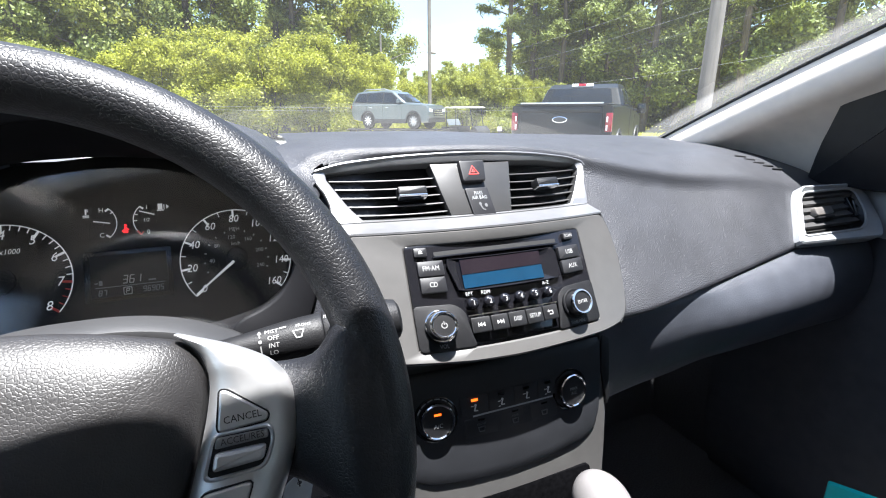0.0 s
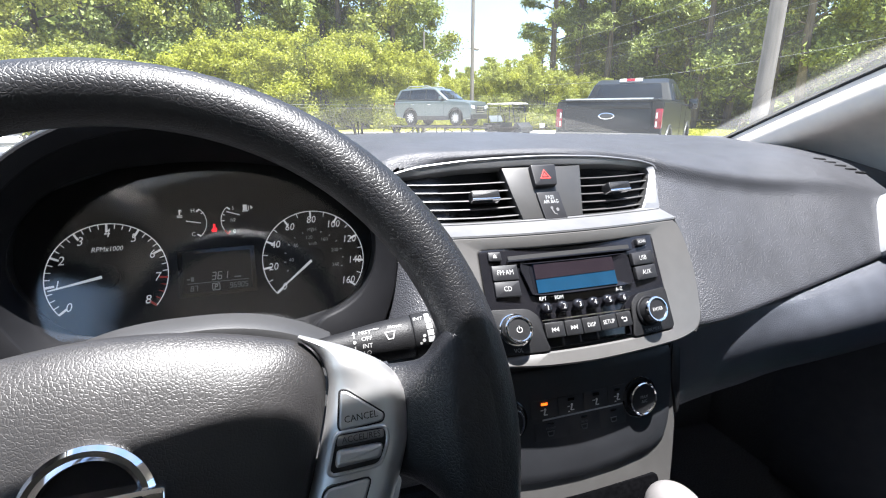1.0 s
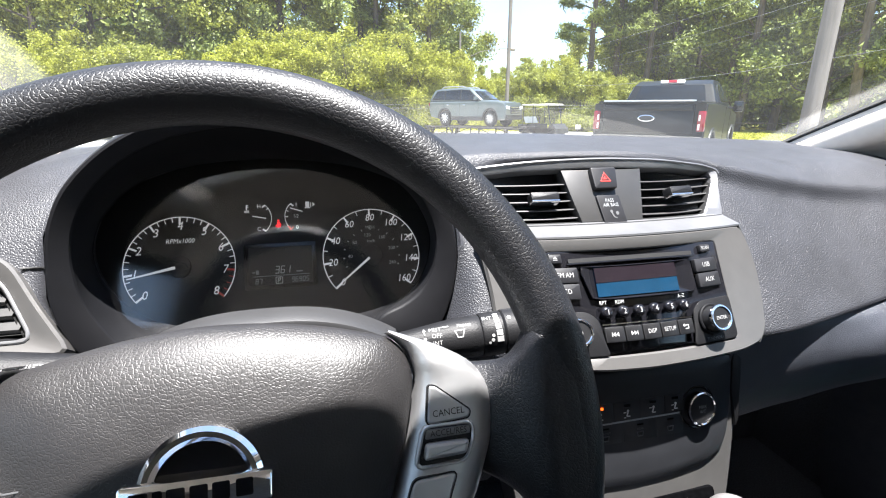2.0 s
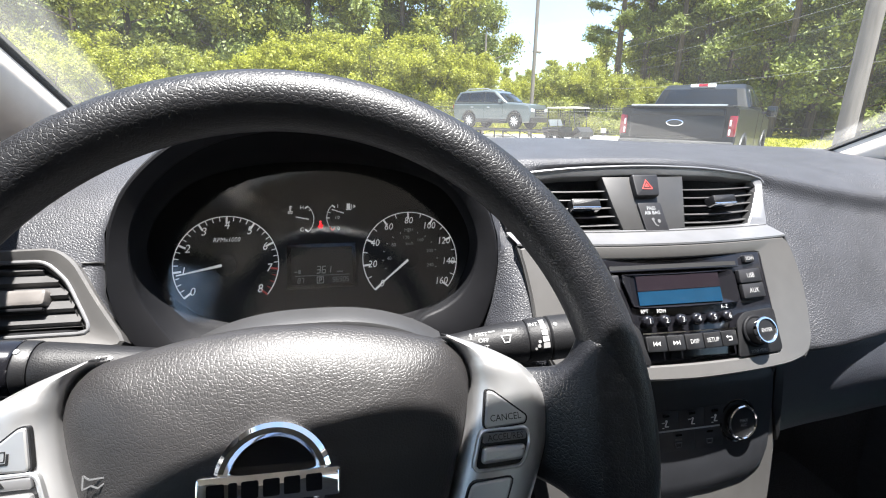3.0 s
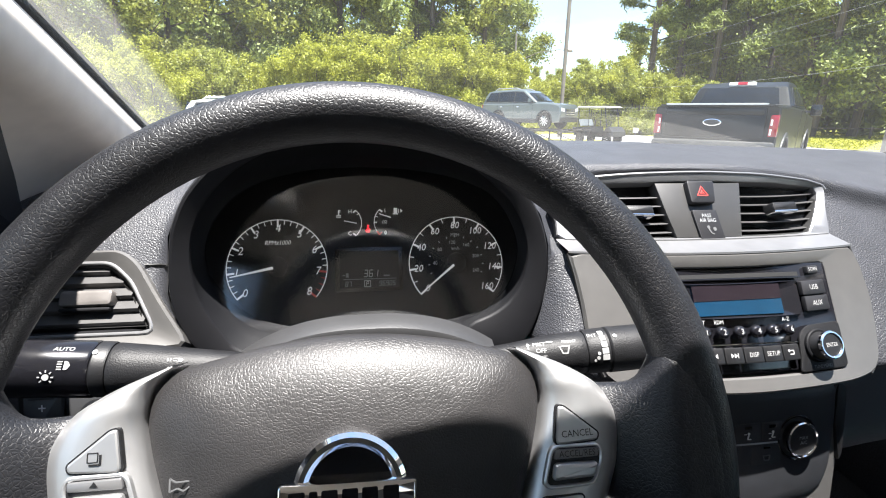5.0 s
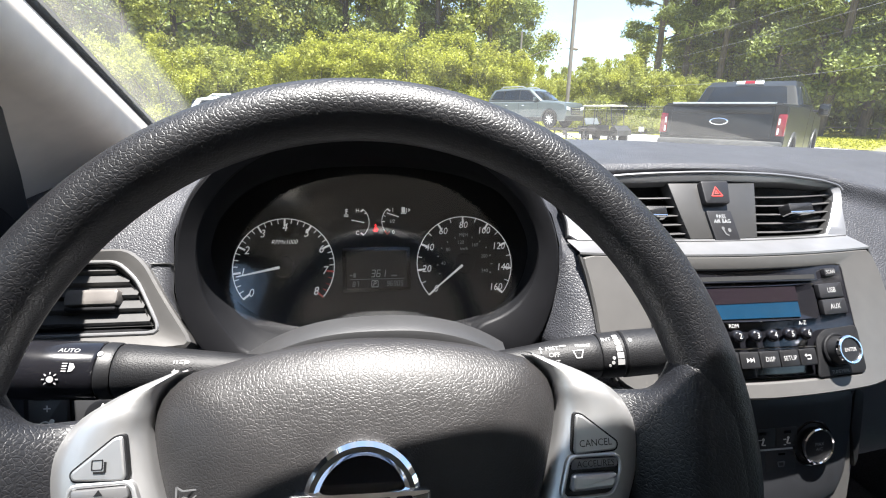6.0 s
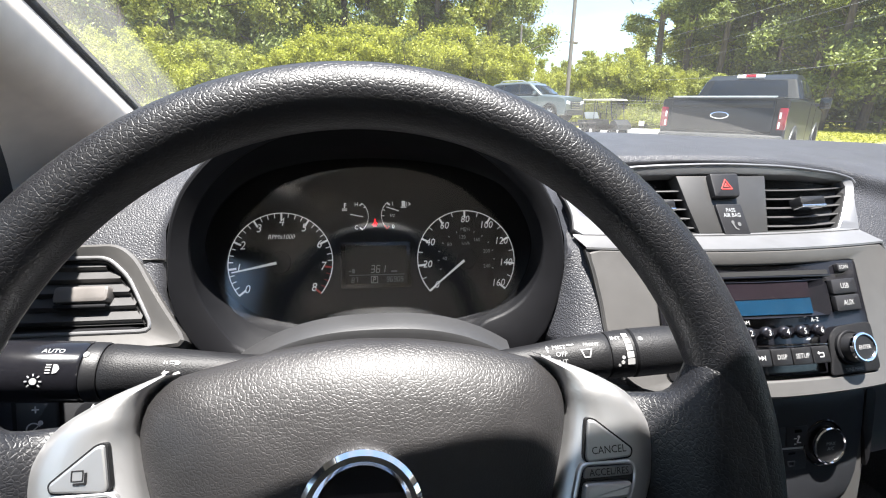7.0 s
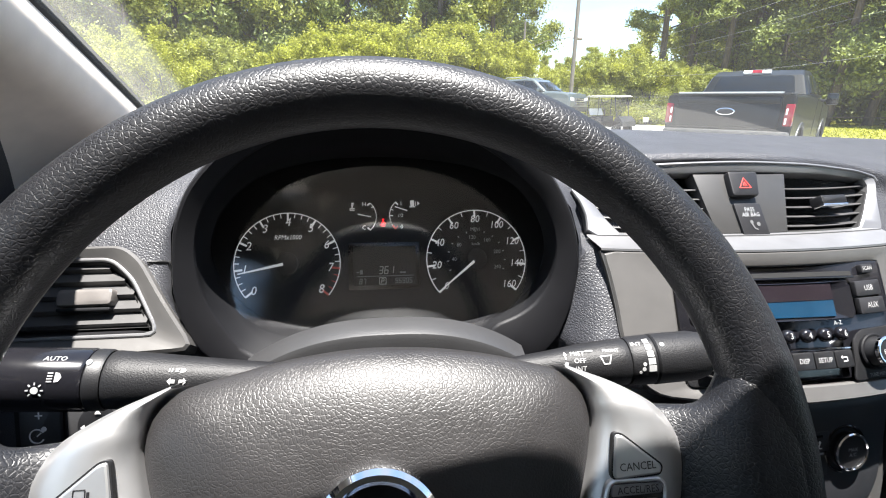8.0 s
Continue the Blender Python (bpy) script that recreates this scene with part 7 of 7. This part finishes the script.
        for xx in (-1.25, -0.20):
            part("door_handle", box(xx, s * 0.955 - 0.012, 0.95, xx + 0.18, s * 0.955 + 0.012, 0.985, 0.006), M["chrome"], t)
        for cx in (1.50, -1.36):
            car_wheel(t, cx, s * 0.94, 0.37, 0.23, 10)
            fa = [(cx + rr * math.cos(math.pi * i / 14), 0.36 + rr * math.sin(math.pi * i / 14)) for rr, rg in ((0.48, range(15)), (0.415, range(14, -1, -1))) for i in rg]
            part("arch_trim", prism(fa, lambda u, v, d=0.0, s=s: Vector((u, s * (0.94 + d), v)), 0.0, 0.022, 0.006), M["darktrim"], t)
    return t


SUV_D, SUV_B, RACK = 26.0, 17.2, 0.70
su = suv("suvpaint", "silver-green family suv raised on a steel display rack")
head = radians(90 - (90 + SUV_B + 31))
base = bearing(SUV_B, SUV_D, RACK)
su.matrix_basis = Matrix.LocRotScale(base, Euler((0, 0, head)), Vector((0.95, 1.0, 1.10)))
rack = thing("display_rack", "dark steel display rack with posts and a ramp", "display rack")
for s in (-0.80, 0.80):
    part("runway", box(-2.6, s - 0.17, RACK - 0.07, 2.6, s + 0.17, RACK, 0.01), M["rust"], rack)
for x in (-2.4, -0.8, 0.8, 2.4):
    for s in (-0.9, 0.9):
        part("post", box(x - 0.035, s - 0.035, -0.1, x + 0.035, s + 0.035, RACK - 0.07, 0.006), M["rust"], rack)
    part("crossbeam", box(x - 0.03, -0.95, RACK - 0.13, x + 0.03, 0.95, RACK - 0.07, 0.006), M["rust"], rack)
for s in (-0.9, 0.9):
    part("brace", tube([(-2.4, s, 0.05), (-0.8, s, RACK - 0.1)], 0.025, 6), M["rust"], rack)
    part("brace", tube([(2.4, s, 0.05), (0.8, s, RACK - 0.1)], 0.025, 6), M["rust"], rack)
rack.matrix_basis = Matrix.LocRotScale(bearing(SUV_B, SUV_D), Euler((0, 0, head)), None)

wc = suv("whitepaint", "pale grey suv parked across the lot")
wc.matrix_basis = Matrix.LocRotScale(bearing(-13.7, 20.0), Euler((0, 0, radians(90 - 70))), None)

cart = thing("golf_cart", "dark golf cart with a cream roof parked on the asphalt", "golf cart")
part("roof", slab([(-1.05, 1.78), (-1.0, 1.83), (0.7, 1.85), (0.85, 1.80), (0.8, 1.77), (-1.0, 1.75)], 0.60, 0.04), M["cartbody"], cart)
part("body", slab([(-1.15, 0.35), (-1.18, 0.62), (-0.9, 0.70), (-0.1, 0.70), (-0.05, 0.38), (0.55, 0.36), (0.75, 0.80), (0.95, 0.86), (1.20, 0.62), (1.22, 0.38)] , 0.58, 0.05), M["darktrim"], cart)
part("seat", slab([(-0.72, 0.70), (-0.72, 0.82), (-0.10, 0.84), (-0.08, 0.70)], 0.52, 0.04), M["darktrim"], cart)
part("backrest", slab([(-0.80, 0.86), (-0.95, 1.18), (-0.86, 1.20), (-0.70, 0.88)], 0.52, 0.03), M["paper"], cart)
part("rear_seat", slab([(-1.30, 0.66), (-1.30, 0.78), (-0.98, 0.78), (-0.96, 0.66)], 0.52, 0.04), M["darktrim"], cart)
for s in (-0.52, 0.52):
    part("post", tube([(0.78, s, 0.84), (0.60, s, 1.78)], 0.02, 8), M["darktrim"], cart)
    part("post", tube([(-0.95, s, 0.68), (-0.92, s, 1.76)], 0.02, 8), M["darktrim"], cart)
    part("post", tube([(-0.30, s, 0.72), (-0.32, s, 1.77)], 0.016, 8), M["darktrim"], cart)
    for x in (-0.80, 0.82):
        car_wheel(cart, x, s * 1.1, 0.24, 0.18, 5)
part("steering_wheel", tube([(0.40 + 0.05 * math.sin(a), 0.25 + 0.17 * math.cos(a), 0.98 + 0.15 * math.sin(a)) for a in [k * 0.5236 for k in range(13)]], 0.015, 6), M["darktrim"], cart)
cart.matrix_basis = Matrix.LocRotScale(bearing(25.1, 26.5), Euler((0, 0, radians(90 - 150))), None)

# ---- poles, wires, fence ----
def pole(b, d, h, r, label):
    t = thing("utility_pole", label, "utility pole", bearing(b, d))
    p = bearing(b, d)
    part("shaft", turned([(0, 1.0 * r), (0.5, 0.9 * r), (1, 0.78 * r)], p - Vector((0, 0, 0.3)), p + Vector((0, 0, h)), 18), M["wood_pole"], t)
    return t, p


tp1, p1 = pole(20.85, 34, 11.5, 0.135, "tall grey wooden utility pole behind the rack")
part("crossarm", box(p1.x - 1.2, p1.y - 0.05, p1.z + 10.6, p1.x + 1.2, p1.y + 0.05, p1.z + 10.72, 0.01), M["wood_pole"], tp1)
tp2, p2 = pole(50.3, 15.5, 10.5, 0.205, "thick weathered utility pole by the road")
part("crossarm", box(p2.x - 1.2, p2.y - 0.05, p2.z + 9.6, p2.x + 1.2, p2.y + 0.05, p2.z + 9.72, 0.01), M["wood_pole"], tp2)
lamp = thing("street_lamp", "slim street lamp with a long curved arm", "street lamp", bearing(15.4, 38))
q = bearing(15.4, 38)
part("pole", turned([(0, 0.10), (1, 0.07)], q - Vector((0, 0, 0.3)), q + Vector((0, 0, 7.2)), 12), M["wood_pole"], lamp)
part("arm", tube([q + Vector((0, 0, 5.2)), q + Vector((1.6, -0.2, 5.9)), q + Vector((3.2, -0.4, 6.15)), q + Vector((3.6, -0.45, 6.1))], 0.022, 8), M["wood_pole"], lamp)
part("head", turned([(0, 0.04), (0.3, 0.10), (0.8, 0.11), (1, 0.04)], q + Vector((3.5, -0.44, 6.12)), q + Vector((4.2, -0.5, 6.05)), 12), M["wood_pole"], lamp)


def at_el(b, d, el):
    p = bearing(b, d)
    return Vector((p.x, p.y, 1.17 + d * math.tan(radians(el))))


for (b0, d0, e0), (b1, d1, e1), sag in (((28.6, 32, 2.8), (62, 20, 6.4), 0.35), ((21.0, 34, 6.3), (35, 26, 13.0), 0.2), ((29.5, 36, 5.2), (64, 22, 13.5), 0.3), ((29.5, 36, 4.3), (64, 22, 11.5), 0.3), ((-12, 28, 0.9), (32, 32, 0.75), 0.1), ((-12, 28, 0.55), (32, 32, 0.45), 0.1), ((30, 34, 6.8), (66, 24, 16), 0.3)):
    w = thing("overhead_cable", "thin grey overhead cable above the road", "cable", at_el(b0, d0, e0), "overhead cables")
    a, b = at_el(b0, d0, e0), at_el(b1, d1, e1)
    part("cable", tube([a.lerp(b, k / 16) - Vector((0, 0, sag * 4 * (k / 16) * (1 - k / 16))) for k in range(17)], 0.0055, 5), M["cable"], w)
fence = thing("post_fence", "low dark post-and-rail fence along the grass", "fence", bearing(47, 50))
ends = [bearing(b, d) for b, d in ((38, 47), (43, 48), (48.8, 50), (54, 53), (60, 58))]
for p in ends:
    part("post", box(p.x - 0.07, p.y - 0.07, p.z - 0.2, p.x + 0.07, p.y + 0.07, p.z + 0.95, 0.01), M["bark"], fence)
for a, b in zip(ends, ends[1:]):
    part("rail", tube([a + Vector((0, 0, 0.8)), b + Vector((0, 0, 0.8))], 0.045, 6), M["bark"], fence)
sign = thing("roadside_marker", "small white roadside marker on the grass", "marker", bearing(29.0, 41))
p = bearing(29.0, 41)
part("plate", box(p.x - 0.22, p.y - 0.03, p.z + 0.25, p.x + 0.22, p.y + 0.03, p.z + 0.60, 0.02), M["paper"], sign)
part("stake", box(p.x - 0.03, p.y - 0.02, p.z - 0.1, p.x + 0.03, p.y + 0.02, p.z + 0.26), M["wood_pole"], sign)

# ---- a cyan folder lying in the passenger footwell ----
folder = thing("folder", "bright cyan folder standing in the dark footwell", "folder", (0.95, 0.17, 0.34))
fp = plane((0.897, 0.264, 0.345), (0.51, -0.86, 0), (0, 0, 1))
part("cover", prism(rect(0.0, 0.0, 0.215, 0.280, 0.004), fp, -0.004, 0.004, 0.0015), M["cyan"], folder)
part("pages", prism(rect(0.004, 0.004, 0.213, 0.274, 0.002), fp, -0.012, -0.005, 0.001), M["paper"], folder)
